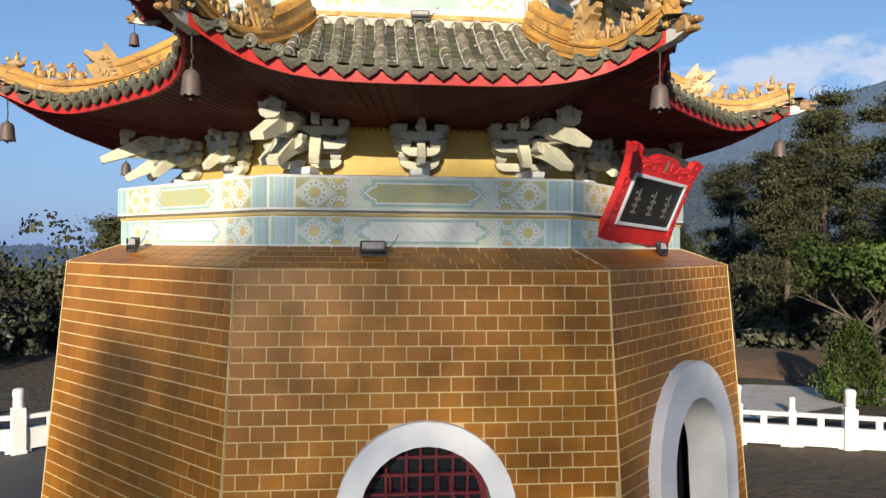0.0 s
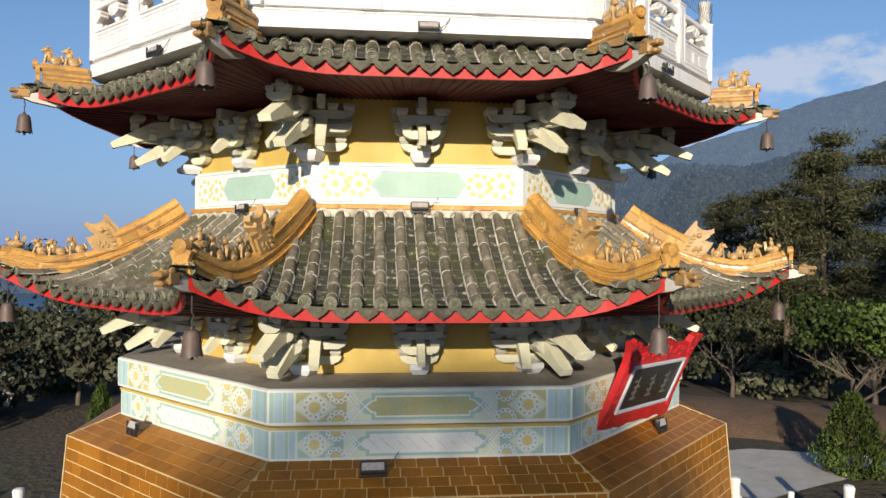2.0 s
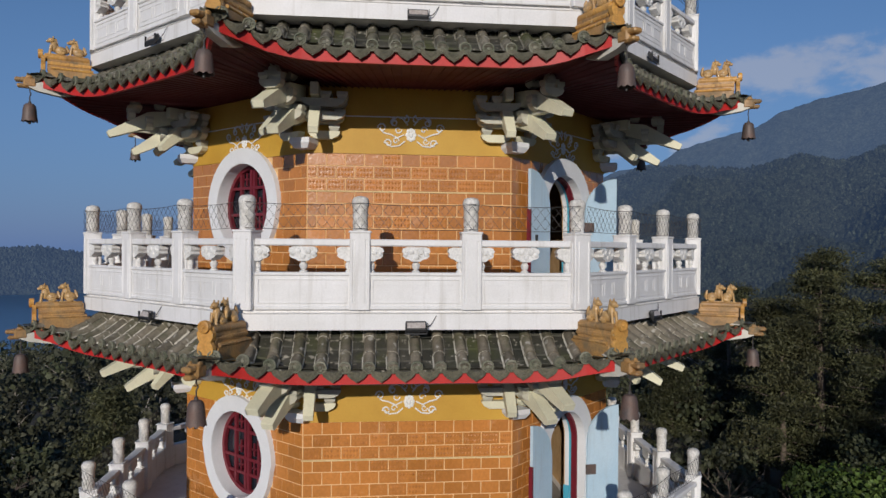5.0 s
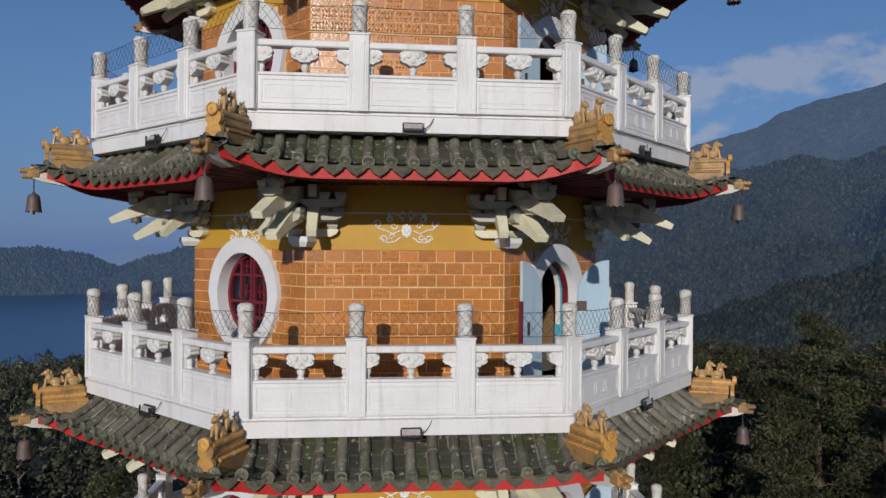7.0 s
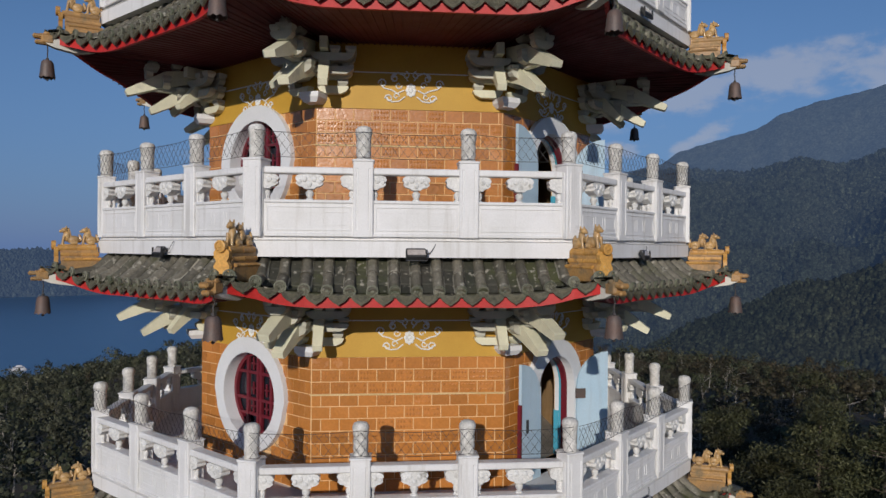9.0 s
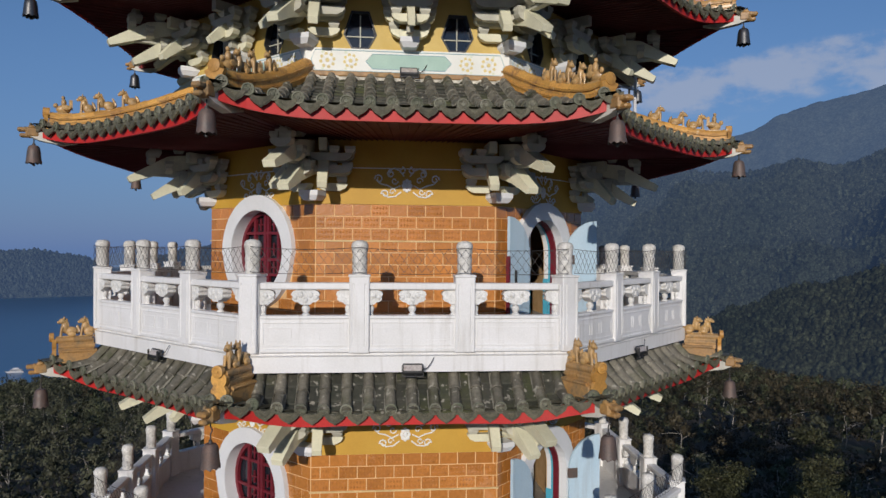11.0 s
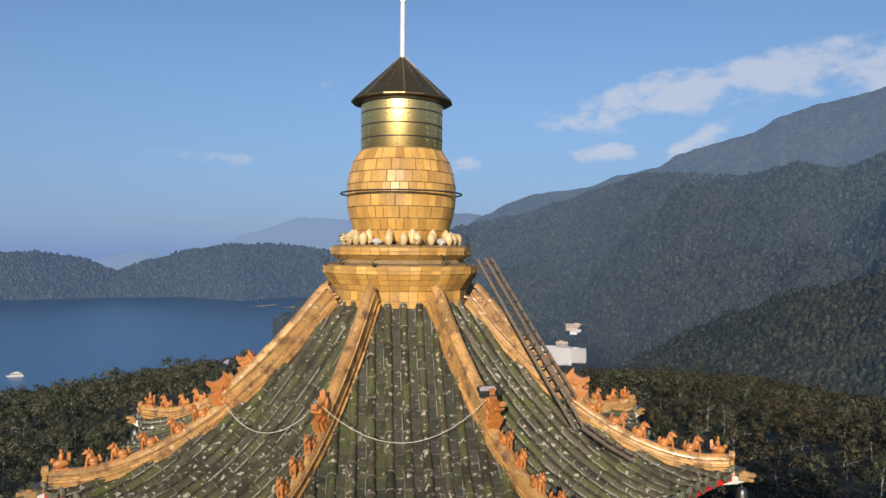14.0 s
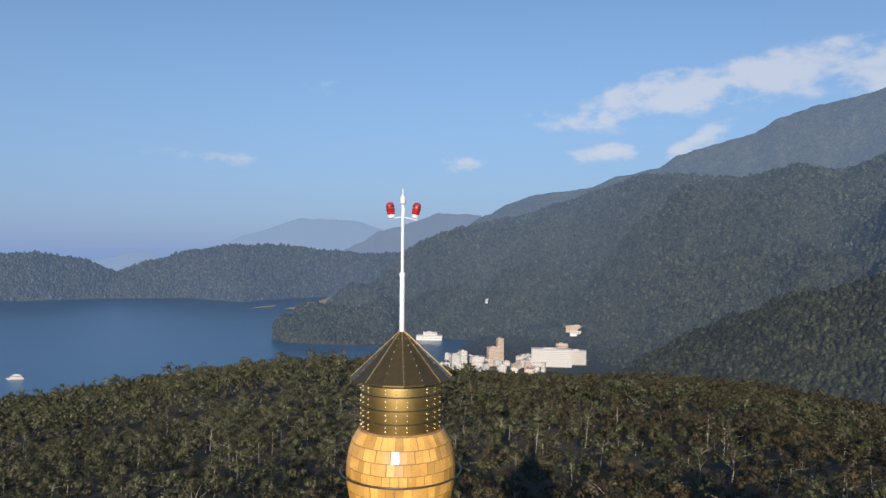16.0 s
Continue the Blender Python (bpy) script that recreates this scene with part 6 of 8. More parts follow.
    outline = [(x * (1.0 if z > win_c - 0.01 else 0.965), z if z > win_c - 0.01 else win_c + (z - win_c) * 0.985) for x, z in oval(win_R, win_R, win_c, 40)]
    ring = band_between(outline, oval(win_r, win_r, win_c, 40), -w - 0.085, -w + 0.01)
    put("window_ring", ring.mesh("window_ring", PLASTER, True, 30), win, label="white plaster ring")
    part("reveal", band_between(oval(win_r + 0.003, win_r + 0.003, win_c, 40), oval(win_r - 0.012, win_r - 0.012, win_c, 40), -w - 0.08, -w + 0.30), PLASTER, win, smooth=True)
    part("glass", Shape().prism(oval(win_r + 0.02, win_r + 0.02, win_c), -w + 0.20, -w + 0.21), GLASS, win)
    # arched door with both leaves swung outwards
    ringd = band_between(arch(door_R, door_c, z0 + 0.012), arch(door_r, door_c, z0 + 0.012), -w - 0.085, -w + 0.01)
    door = put("door", ringd.mesh("door", PLASTER, True, 30), st, side(1), "white arched door surround with pale blue leaves standing open")
    part("door_frame", band_between(arch(door_r + 0.002, door_c, z0 + 0.013), arch(door_r - 0.05, door_c, z0 + 0.013), -w + 0.06, -w + 0.16), CRIMSON, door)
    part("jamb", band_between(arch(door_r + 0.001, door_c, z0 + 0.014), arch(door_r - 0.015, door_c, z0 + 0.014), -w - 0.08, -w + 0.30), PLASTER, door)
    leaf = door_leaf(0.56, door_c + door_r - z0 - 0.03, door_r)
    lf = put("door_leaf", leaf.mesh("door_leaf", DOORBLUE), door, Matrix.Translation((-0.60, -w - 0.125, z0 + 0.02)) @ Matrix.Rotation(radians(180), 4, "Z"), "pale blue door leaf folded back")
    part("edge_strip", Shape().box(0.55, 0.585, -0.03, 0.03, 0, door_c - z0 - 0.03), CRIMSON, lf)
    part("pull", Shape().box(0.40, 0.43, 0.026, 0.055, 0.75, 0.95), BLACKCASE, lf)
    mm = Matrix.Translation((0.62, -w - 0.10, z0 + 0.02)) @ Matrix.Rotation(radians(-38), 4, "Z")
    rf = put("door_leaf", leaf.mesh("door_leaf", DOORBLUE), door, mm, "pale blue door leaf standing open")
    part("lock_plate", Shape().box(-0.03, 0.14, -0.06, -0.026, 1.02, 1.18), BELL, rf)
    part("kick_panel", Shape().box(0.03, 0.5, -0.03, -0.024, 0.03, 0.62), DOORBLUE, rf)
    part("lining", band_between(arch(door_r + 0.0005, door_c, z0 + 0.0145), arch(door_r - 0.022, door_c, z0 + 0.0145), -w + 0.165, -w + 0.215), CYAN, door, "cyan painted lining")
    part("jamb_dado", Shape().box(door_r - 0.035, door_r - 0.016, -w + 0.22, -w + 0.31, z0 + 0.02, z0 + 0.78), CYAN, door)
    # what stands inside, seen through the door
    ins = part("stair_wall", Shape().box(0.10, 0.55, -w + 0.55, -w + 0.60, z0 + 0.6, z0 + 2.1), PALEPANEL, st, m=side(1))
    part("dado", Shape().box(0.10, 0.55, -w + 0.545, -w + 0.60, z0, z0 + 0.595), CYAN, ins)
    # inner wall coloured near black to imitate darkness indoors
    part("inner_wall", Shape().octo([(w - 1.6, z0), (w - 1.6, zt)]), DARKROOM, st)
    part("floor", Shape().octo([(w - 0.33, z0 + 0.004), (0.3, z0 + 0.005)]), CONCRETE, st)
    brackets(st, w + 0.01, eave - 0.80, 0.86, mids=False)


def panel_storey(w, z0, z1, zt, mats, hexes=False):
    """A low storey between two roofs: a painted panel under yellow plaster, with bracket sets."""
    st = thing("pagoda_storey", "low yellow storey with a painted flower panel below bracket sets", "pagoda storey", "pagoda storeys", m=TURN)
    h = w * T8
    for i in range(8):
        outer = [(-h, z1), (h, z1), (h, zt), (-h, zt)]
        if hexes:
            # two six-sided windows
            def hexa(x):
                return [(x - 0.12, 33.31), (x + 0.12, 33.31), (x + 0.24, 33.52), (x + 0.13, 33.855), (x - 0.13, 33.855), (x - 0.24, 33.52)]
            mid = [(0.0, z1), (0.0, zt)]
            s = Shape()
            for sg, o in ((-1, [(-h, z1), mid[0], mid[1], (-h, zt)]), (1, [mid[0], (h, z1), (h, zt), mid[1]])):
                p = pane_with_hole(o, hexa(sg * 0.70), -w, -w + 0.3)
                s.add(p.v, p.f)
            wl = part("wall", s, YELLOW, st, m=side(i))
            for sg in (-1, 1):
                wn = part("window", Shape().prism(hexa(sg * 0.70), -w + 0.08, -w + 0.10), GLASS, wl, "dark six-sided window")
                part("frame", band_between(hexa(sg * 0.70), [(sg * 0.70 + (x - sg * 0.70) * 0.9, 33.56 + (z - 33.56) * 0.9) for x, z in hexa(sg * 0.70)], -w - 0.012, -w + 0.08), BLACKCASE, wn)
                part("glazing_bar", Shape().box(sg * 0.70 - 0.008, sg * 0.70 + 0.008, -w + 0.06, -w + 0.08, 33.32, 33.85).box(sg * 0.70 - 0.22, sg * 0.70 + 0.22, -w + 0.062, -w + 0.078, 33.50, 33.515), GREYB, wn)
        else:
            part("wall", Shape().prism(outer, -w, -w + 0.3), YELLOW, st, m=side(i))
        pn = part("painted_panel", Shape().box(-h - 0.012, h + 0.012, -w - 0.03, -w + 0.3, z0, z1), PALEPANEL, st, "white panel painted with flowers", side(i))
        part("trim", Shape().box(-h - 0.04, h + 0.04, -w - 0.095, -w - 0.03, z0 - 0.062, z0 + 0.012, c=0.012), mats, st, "yellow glazed trim", side(i))
        arcs = Shape().box(-h - 0.02, h + 0.02, -w - 0.075, -w - 0.03, z0 - 0.17, z0 - 0.063)
        n_arc = round(2 * h / 0.268)
        for q in range(n_arc):
            xa = -h + 2 * h * (q + 0.5) / n_arc
            arcs.tube([(xa + 0.098 * math.cos(math.pi * e / 8), -w - 0.10, z0 - 0.165 + 0.10 * math.sin(math.pi * e / 8)) for e in range(9)], 0.018, 5)
        part("mortar_collar", arcs, PALE_JOINT, st, "pale mortar arcs over the tile rows", side(i))["kind"] = "stuff"
        zc, hh = (z0 + z1) / 2, (z1 - z0) / 2 * 0.86
        fl, gold, mint, white = Shape(), Shape(), Shape(), Shape()
        y = -w - 0.03

        def disc(s, x, z, r, lift, n=8):
            s.prism([(x + r * math.cos(2 * math.pi * q / n), z + r * math.sin(2 * math.pi * q / n)) for q in range(n)], y - lift, y)

        a = h * 0.36
        mint.prism([(-a - hh * 0.55, zc), (-a, zc - hh * 0.66), (a, zc - hh * 0.66), (a + hh * 0.55, zc), (a, zc + hh * 0.66), (-a, zc + hh * 0.66)], y - 0.003, y)
        for sg in (-1, 1):
            for x, kk in ((sg * (h * 0.80), 1.0), (sg * (h * 0.575), 0.9)):
                for q in range(8):
                    t = 2 * math.pi * q / 8 + 0.2
                    disc(gold, x + math.cos(t) * hh * 0.62 * kk, zc + math.sin(t) * hh * 0.62 * kk, hh * 0.17, 0.003, 6)
                    disc(white, x + math.cos(t) * hh * 0.36 * kk, zc + math.sin(t) * hh * 0.36 * kk, hh * 0.15, 0.006, 6)
                disc(gold, x, zc, hh * 0.20, 0.008)
                for dz in (-0.78, 0.78):
                    disc(fl, x + sg * hh * 0.45, zc + dz * hh, hh * 0.14, 0.003, 6)
        part("mint_cartouche", mint, MINT, pn)
        part("flower_paint", gold, PALEGOLD, pn)["kind"] = "stuff"
        part("petal_paint", white, LINEWHITE, pn)["kind"] = "stuff"
        part("leaf_paint", fl, PALEMINT, pn)["kind"] = "stuff"
        ln = Shape()
        for e in (hh * 0.70, hh * 0.98):
            k = h * 0.36 if e < hh * 0.9 else h - 0.12
            ee = hh * 0.62 if e < hh * 0.9 else 0.06
            pts = [(-k - ee, zc), (-k, zc - e), (k, zc - e), (k + ee, zc), (k, zc + e), (-k, zc + e)]
            ln.tube([(x, y, z) for x, z in pts], 0.008, 4, closed=True)
        part("cartouche_line", ln, SKYBLUE, pn)
    return st


# ---- spire ----
def build_spire():
    sp = thing("spire", "amber-tiled gourd spire with a brass drum and bronze cone", "spire", m=TURN)
    neck = [(1.24, 37.05), (1.26, 37.45), (1.34, 37.55), (1.48, 37.76), (1.49, 37.90), (1.40, 37.93), (1.24, 37.95), (1.22, 38.02), (1.34, 38.10), (1.35, 38.24), (1.26, 38.28), (0.7, 38.30)]
    half_turn = Matrix.Rotation(math.pi / 16, 4, "Z")
    part("neck", Shape().lathe(neck, 16, half_turn), SPIRE_JOINT, sp)
    # small tiles on the neck's tiers
    s = Shape()
    cm = math.cos(math.pi / 16)
    for ra, za, rb, zb, n in ((1.255, 37.10, 1.262, 37.27, 3), (1.262, 37.28, 1.265, 37.45, 3), (1.275, 37.46, 1.345, 37.56, 3), (1.352, 37.57, 1.42, 37.66, 3), (1.424, 37.665, 1.485, 37.755, 3), (1.492, 37.765, 1.495, 37.825, 3), (1.494, 37.832, 1.494, 37.895, 3),
                              (1.232, 38.025, 1.34, 38.095, 2), (1.352, 38.105, 1.355, 38.165, 3), (1.355, 38.172, 1.355, 38.235, 3)):
        for q in range(16):
            m = Matrix.Rotation(2 * math.pi * q / 16, 4, "Z")
            for k in range(n):
                out_p = 0.010 + rnd.uniform(-0.003, 0.004)
                quad = []
                for r, z in ((ra, za), (rb, zb)):
                    hw = r * math.sin(math.pi / 16)
                    quad += [(-hw + 2 * hw * k / n + 0.004, -r * cm - out_p, z), (-hw + 2 * hw * (k + 1) / n - 0.004, -r * cm - out_p, z)]
                f4 = [quad[0], quad[1], quad[3], quad[2]]
                s.add(f4 + [(x, y + 0.014, z) for x, y, z in f4], [(0, 1, 2, 3), (4, 5, 1, 0), (5, 6, 2, 1), (6, 7, 3, 2), (7, 4, 0, 3)], m)
    part("neck_tiles", s, SPIRE_TILE, sp)["kind"] = "stuff"
    part("neck_coping", Shape().lathe([(1.494, 37.897), (1.48, 37.915), (1.25, 37.945)], 16, half_turn, cap=False).lathe([(1.355, 38.237), (1.34, 38.262), (0.98, 38.292)], 16, half_turn, cap=False), GLAZE_DARK, sp)
    # gourd
    prof = [(0.78, 38.26), (0.88, 38.45), (0.97, 38.70), (1.035, 39.0), (1.055, 39.25), (1.045, 39.45), (1.00, 39.70), (0.92, 39.93), (0.80, 40.10), (0.55, 40.14)]
    g = part("gourd", Shape().lathe([(r - 0.012, z) for r, z in prof], 40), SPIRE_JOINT, sp, smooth=True)

    def rad(z):
        for (r0, z0), (r1, z1) in zip(prof, prof[1:]):
            if z <= z1:
                return r0 + (r1 - r0) * (z - z0) / (z1 - z0)
        return 0.8

    zs = [38.34 + 0.2175 * j for j in range(9)]
    nt = 42
    for j, (a, b) in enumerate(zip(zs, zs[1:])):
        s = Shape()
        d = 2 * math.pi / nt * 0.47
        q = []
        for z, e in ((a + 0.008, 0), (b - 0.008, 0)):
            for t in (-d, d):
                q.append(((rad(z) + 0.006) * math.sin(t), -(rad(z) + 0.006) * math.cos(t), z))
        i = [(x * 0.985, y * 0.985, z) for x, y, z in q]
        s.add(q + i, [(0, 1, 3, 2), (4, 5, 1, 0), (5, 7, 3, 1), (7, 6, 2, 3), (6, 4, 0, 2)])
        me = s.mesh("gourd_tile", SPIRE_TILE)
        for k in range(nt):
            put("gourd_tile", me, g, Matrix.Rotation(2 * math.pi * (k + 0.5 * (j % 2)) / nt + rnd.uniform(-0.01, 0.01), 4, "Z"))
    part("hoop", Shape().tube([(1.17 * math.cos(2 * math.pi * k / 48), 1.17 * math.sin(2 * math.pi * k / 48), 39.27) for k in range(48)], 0.017, 6, closed=True), BELL_STEEL, sp, "thin steel hoop")
    # row of stone buds on the collar
    bud = Shape()
    bud.lathe([(0.02, 0), (0.05, 0.02), (0.075, 0.08), (0.082, 0.14), (0.06, 0.20), (0.03, 0.225), (0.015, 0.24)], 10)
    bud_me = bud.mesh("bud", PALE_BUD, True, 60)
    flat_bud = Shape().lathe([(0.03, 0), (0.04, 0.03), (0.10, 0.05), (0.11, 0.08), (0.06, 0.12), (0.03, 0.13)], 10).mesh("broken_bud", CARVED, True, 60)
    for k in range(26):
        a = 2 * math.pi * k / 26
        r = 1.07 + rnd.uniform(-0.03, 0.05)
        m = Matrix.Rotation(a, 4, "Z") @ Matrix.Translation((0, -r, 38.275)) @ Matrix.Rotation(rnd.uniform(-0.2, 0.2), 4, "Y")
        put("bud", bud_me if k % 7 != 3 else flat_bud, sp, m, "cream glazed lotus bud")
    for k in range(14):
        a = 2 * math.pi * (k + 0.4) / 14
        put("bud", bud_me, sp, Matrix.Rotation(a, 4, "Z") @ Matrix.Translation((0, -0.94, 38.30)) @ Matrix.Diagonal((1, 1, 1.15, 1)))
    # drum
    dr = part("drum", Shape().lathe([(0.775, 40.08), (0.785, 40.10), (0.785, 41.06), (0.7, 41.07)], 48), BRASS, sp, "polished brass drum", smooth=True)
    for z in (40.30, 40.55, 40.80, 40.98):
        part("band_gap", Shape().lathe([(0.788, z - 0.012), (0.792, z - 0.006), (0.792, z + 0.006), (0.788, z + 0.012)], 48, cap=False), BLACKCASE, dr)
    riv = Shape()
    for z in (40.16, 40.24, 40.37, 40.47, 40.62, 40.72, 40.86, 40.93):
        for k in range(24):
            if k % 4 == 3:
                continue
            a = 2 * math.pi * k / 24 + 0.1
            riv.ball((0.79 * math.cos(a), 0.79 * math.sin(a), z), 0.015, 6, 4)
    part("rivets", riv, RIVET, dr)["kind"] = "stuff"
    # cone of sixteen sheets
    n = 16
    cone = Shape().lathe([(0.86, 41.03), (0.985, 41.035), (0.985, 41.06), (0.05, 41.93)], n)
    cn = part("cone", cone, BRONZE, sp, "dark bronze sheet cone")
    seam, rv = Shape(), Shape()
    for k in range(n):
        a = 2 * math.pi * k / n
        if k % 2 == 0:
            seam.tube([(0.985 * math.cos(a), 0.985 * math.sin(a), 41.065), (0.05 * math.cos(a), 0.05 * math.sin(a), 41.935)], 0.010, 5)
        for q in range(7):
            t = 0.08 + 0.13 * q
            r = (0.985 * (1 - t) + 0.05 * t) * (1.0 if k % 2 == 0 else math.cos(math.pi / n) * 1.0) + 0.004
            z = 41.06 + 0.87 * t
            aa = a + (0.02 if k % 2 == 0 else 0)
            rv.ball((r * math.cos(aa), r * math.sin(aa), z + 0.006), 0.012, 5, 4)
    part("seams", seam, BRASS, cn)
    part("rivets", rv, RIVET, cn)["kind"] = "stuff"
    part("mast", Shape().lathe([(0.05, 41.88), (0.048, 43.02), (0.032, 43.04), (0.028, 44.45)], 14), STEEL, sp, "white painted mast", smooth=True)
    part("mast_collar", Shape().lathe([(0.055, 43.0), (0.06, 43.02), (0.06, 43.06), (0.035, 43.09)], 14), STEEL, sp)
    part("lightning_cap", Shape().lathe([(0.03, 44.40), (0.055, 44.42), (0.055, 44.54), (0.03, 44.56), (0.012, 44.62), (0.006, 44.72)], 12), STEEL, sp, smooth=True)
    arm_s = Shape().tube([(-0.26, 0, 44.12), (0, 0, 44.16), (0.28, 0, 44.10)], 0.012, 6)
    arm_s.tube([(0, 0, 44.40), (0.03, -0.04, 44.3), (0.02, -0.03, 44.18)], 0.012, 5)
    part("crossarm", arm_s, STEEL, sp)
    for x, tilt in ((-0.22, -8), (0.24, 10)):
        m = Matrix.Translation((x, 0, 44.17)) @ Matrix.Rotation(radians(tilt), 4, "Y")
        b = part("beacon", Shape().lathe([(0.05, 0.02), (0.075, 0.05), (0.08, 0.22), (0.06, 0.26), (0.02, 0.275)], 14), REDLAMP, sp, "red obstruction beacon", m, True)
        part("beacon_foot", Shape().lathe([(0.065, -0.03), (0.07, 0.03), (0.05, 0.04)], 12), STEEL, b)
        part("beacon_guard", Shape().tube([(0.084 * math.cos(2 * math.pi * k / 16), 0.084 * math.sin(2 * math.pi * k / 16), 0.13) for k in range(16)], 0.007, 5, closed=True)
             .tube([(0.084 * math.cos(2 * math.pi * k / 16), 0.084 * math.sin(2 * math.pi * k / 16), 0.19) for k in range(16)], 0.007, 5, closed=True), BLACKCASE, b)
    return sp


def ladder(p0, p1, wide, n, label):
    l = thing("ladder", label, "ladder", "ladders against the spire")
    p0, p1 = Vector(p0), Vector(p1)
    d = (p1 - p0).normalized()
    s = d.cross(Vector((0, 0, 1))).normalized() * wide / 2
    for sg in (-1, 1):
        part("stile", Shape().tube([p0 + s * sg, (p0 + p1) / 2 + s * sg + Vector((0, 0, -0.03)), p1 + s * sg], 0.035, 4), LADDER, l)
    for k in range(n):
        p = p0 + (p1 - p0) * (k + 0.5) / n
        part("rung", Shape().tube([p - s, p + s], 0.022, 5), LADDER, l)
    return l


def plaque():
    pl = thing("name_plaque", "red carved name plaque with a black calligraphy panel, leaning forward", "plaque")
    along, lean = radians(44.0), radians(23.0)
    x = Vector((math.cos(along), math.sin(along), 0))
    n = Vector((math.sin(along), -math.cos(along), 0))
    up = Vector((0, 0, 1)) * math.cos(lean) + n * math.sin(lean)
    m = Matrix((x, up.cross(x), up)).transposed().to_4x4()
    m = m @ Matrix.Rotation(radians(2.2), 4, "Y")
    m.translation = Vector((3.62, -3.31, 5.37)) + up * 0.046
    pl.matrix_basis = m
    W, H = 1.19, 0.66
    board = Shape()
    half_out = [(0.0, -1.06), (0.2, -1.04), (0.40, -1.10), (0.55, -1.04), (0.70, -1.05), (0.82, -1.15), (0.98, -1.06), (0.95, -0.80), (0.90, -0.45), (0.89, 0.1), (0.90, 0.55), (0.94, 0.80), (1.03, 1.08), (0.95, 1.06), (0.86, 1.12), (0.74, 1.06),
                (0.70, 0.90), (0.56, 0.87), (0.40, 0.87), (0.31, 0.95), (0.20, 1.01), (0.0, 1.03)]
    out = [(a * W, b * H) for a, b in half_out] + [(-a * W, b * H) for a, b in half_out[-2:0:-1]]
    board.prism(out, -0.05, 0.05)
    part("board", board, PLAQUE, pl, "red painted carved board")
    rel = Shape()
    r2 = random.Random(3)
    for k in range(90):
        px, pz = r2.choice([(r2.uniform(-0.85, 0.85) * W, H * r2.uniform(0.60, 0.86)), (-W * r2.uniform(0.77, 0.87), H * r2.uniform(-0.9, 1.0)), (W * r2.uniform(0.77, 0.87), H * r2.uniform(-0.9, 1.0))])
        rel.ball((px, -0.05, pz), (r2.uniform(0.03, 0.08), 0.02, r2.uniform(0.02, 0.05)), 6, 4)
    part("relief", rel, PLAQUE, pl)
    part("gilt_dragon_mark", Shape().box(-0.03, 0.03, -0.062, -0.05, H * 0.62, H * 0.94, c=0.005), DULLGOLD, pl)
    fw, fz0, fz1 = W * 0.72, -H * 0.66, H * 0.52
    fr = Shape()
    for x0, x1, z0, z1 in ((-fw, fw, fz1 - 0.05, fz1), (-fw, fw, fz0, fz0 + 0.05), (-fw, -fw + 0.05, fz0 + 0.05, fz1 - 0.05), (fw - 0.05, fw, fz0 + 0.05, fz1 - 0.05)):
        fr.box(x0, x1, -0.085, -0.051, z0, z1, c=0.006)
    part("frame", fr, SILVER, pl, "silver painted frame")
    pn = part("panel", Shape().box(-fw + 0.045, fw - 0.045, -0.062, -0.051, fz0 + 0.045, fz1 - 0.045), INK_AND_GLOOM, pl, "black panel")
    bars = Shape()
    for xc in (-0.36, 0.0, 0.36):
        xx = xc * W * 1.15
        for dx, z0, z1, t in ((-0.05, 0.05, 0.09, 0.14), (0.0, -0.04, -0.005, 0.17), (-0.02, -0.14, -0.10, 0.15), (0.01, -0.24, -0.205, 0.16)):
            bars.box(xx + dx - t / 2, xx + dx + t / 2, -0.068, -0.062, z0, z1)
        bars.box(xx - 0.015, xx + 0.015, -0.0665, -0.062, -0.22, 0.14)
    part("writing", bars, DULLGOLD, pn, "illegible dull gold calligraphy")
    return pl


# ---- put the pagoda together ----
build_base()
build_band()
storey_0 = panel_storey(3.60, 7.96, 8.56, 9.75, GLAZE)
brackets(storey_0, 3.61, 8.56, 0.86)
first = thing("bracket_course", "cream and grey bracket sets under the first roof", "brackets", m=TURN)
brackets(first, 3.73, 5.60, 0.88)
r1, top1, Rc1, zb1 = build_roof((*ROOF_1, 1.45), TILE_GREY, "mossy grey tiled first roof with yellow glazed hip ridges", GLAZE, 3.72, (3.98, 0.18, 0.27, 5.0), drop=0.34)
figures(top1, (6.52, 6.22, 5.95, 5.68), BEASTS, DRAGON, 5.28, scale=0.78)
bells(Rc1 - 0.33, zb1 - 0.60, BELL, 0.42)
for k in range(6):
    tiles = TILE_GREY if k in (0, 1) else TILE
    r, top, Rc, zb = build_roof((*SMALL[k], 1.15), tiles, "narrow grey tiled eave roof under a balcony", GLAZE_DARK if k % 2 else GLAZE, WALL_W[k], (RAIL_W[k] / C8 + 0.10, 0.16, 0.31, 0), stub=True)
    figures(top, (Rc - 0.32, Rc - 0.56), BEASTS, scale=0.84, rider=False)
    bells(Rc + 0.04, zb - 0.36, BELL, 0.27)
    balustrade(k)
    storey(k)
r8, top8, Rc8, zb8 = build_roof((*ROOF_8, 1.3), TILE, "mossy tiled roof below the attic with glazed hip ridges", GLAZE, 3.22, (3.72, 0.16, 0.26, 0))
figures(top8, (5.72, 5.42, 5.12, 4.78), BEASTS, scale=0.8)
bells(Rc8 + 0.02, zb8 - 0.24, BELL, 0.18)
attic = panel_storey(3.50, 32.96, 33.31, 34.75, GLAZE_DARK, hexes=True)
brackets(attic, 3.51, 33.31, 0.86)
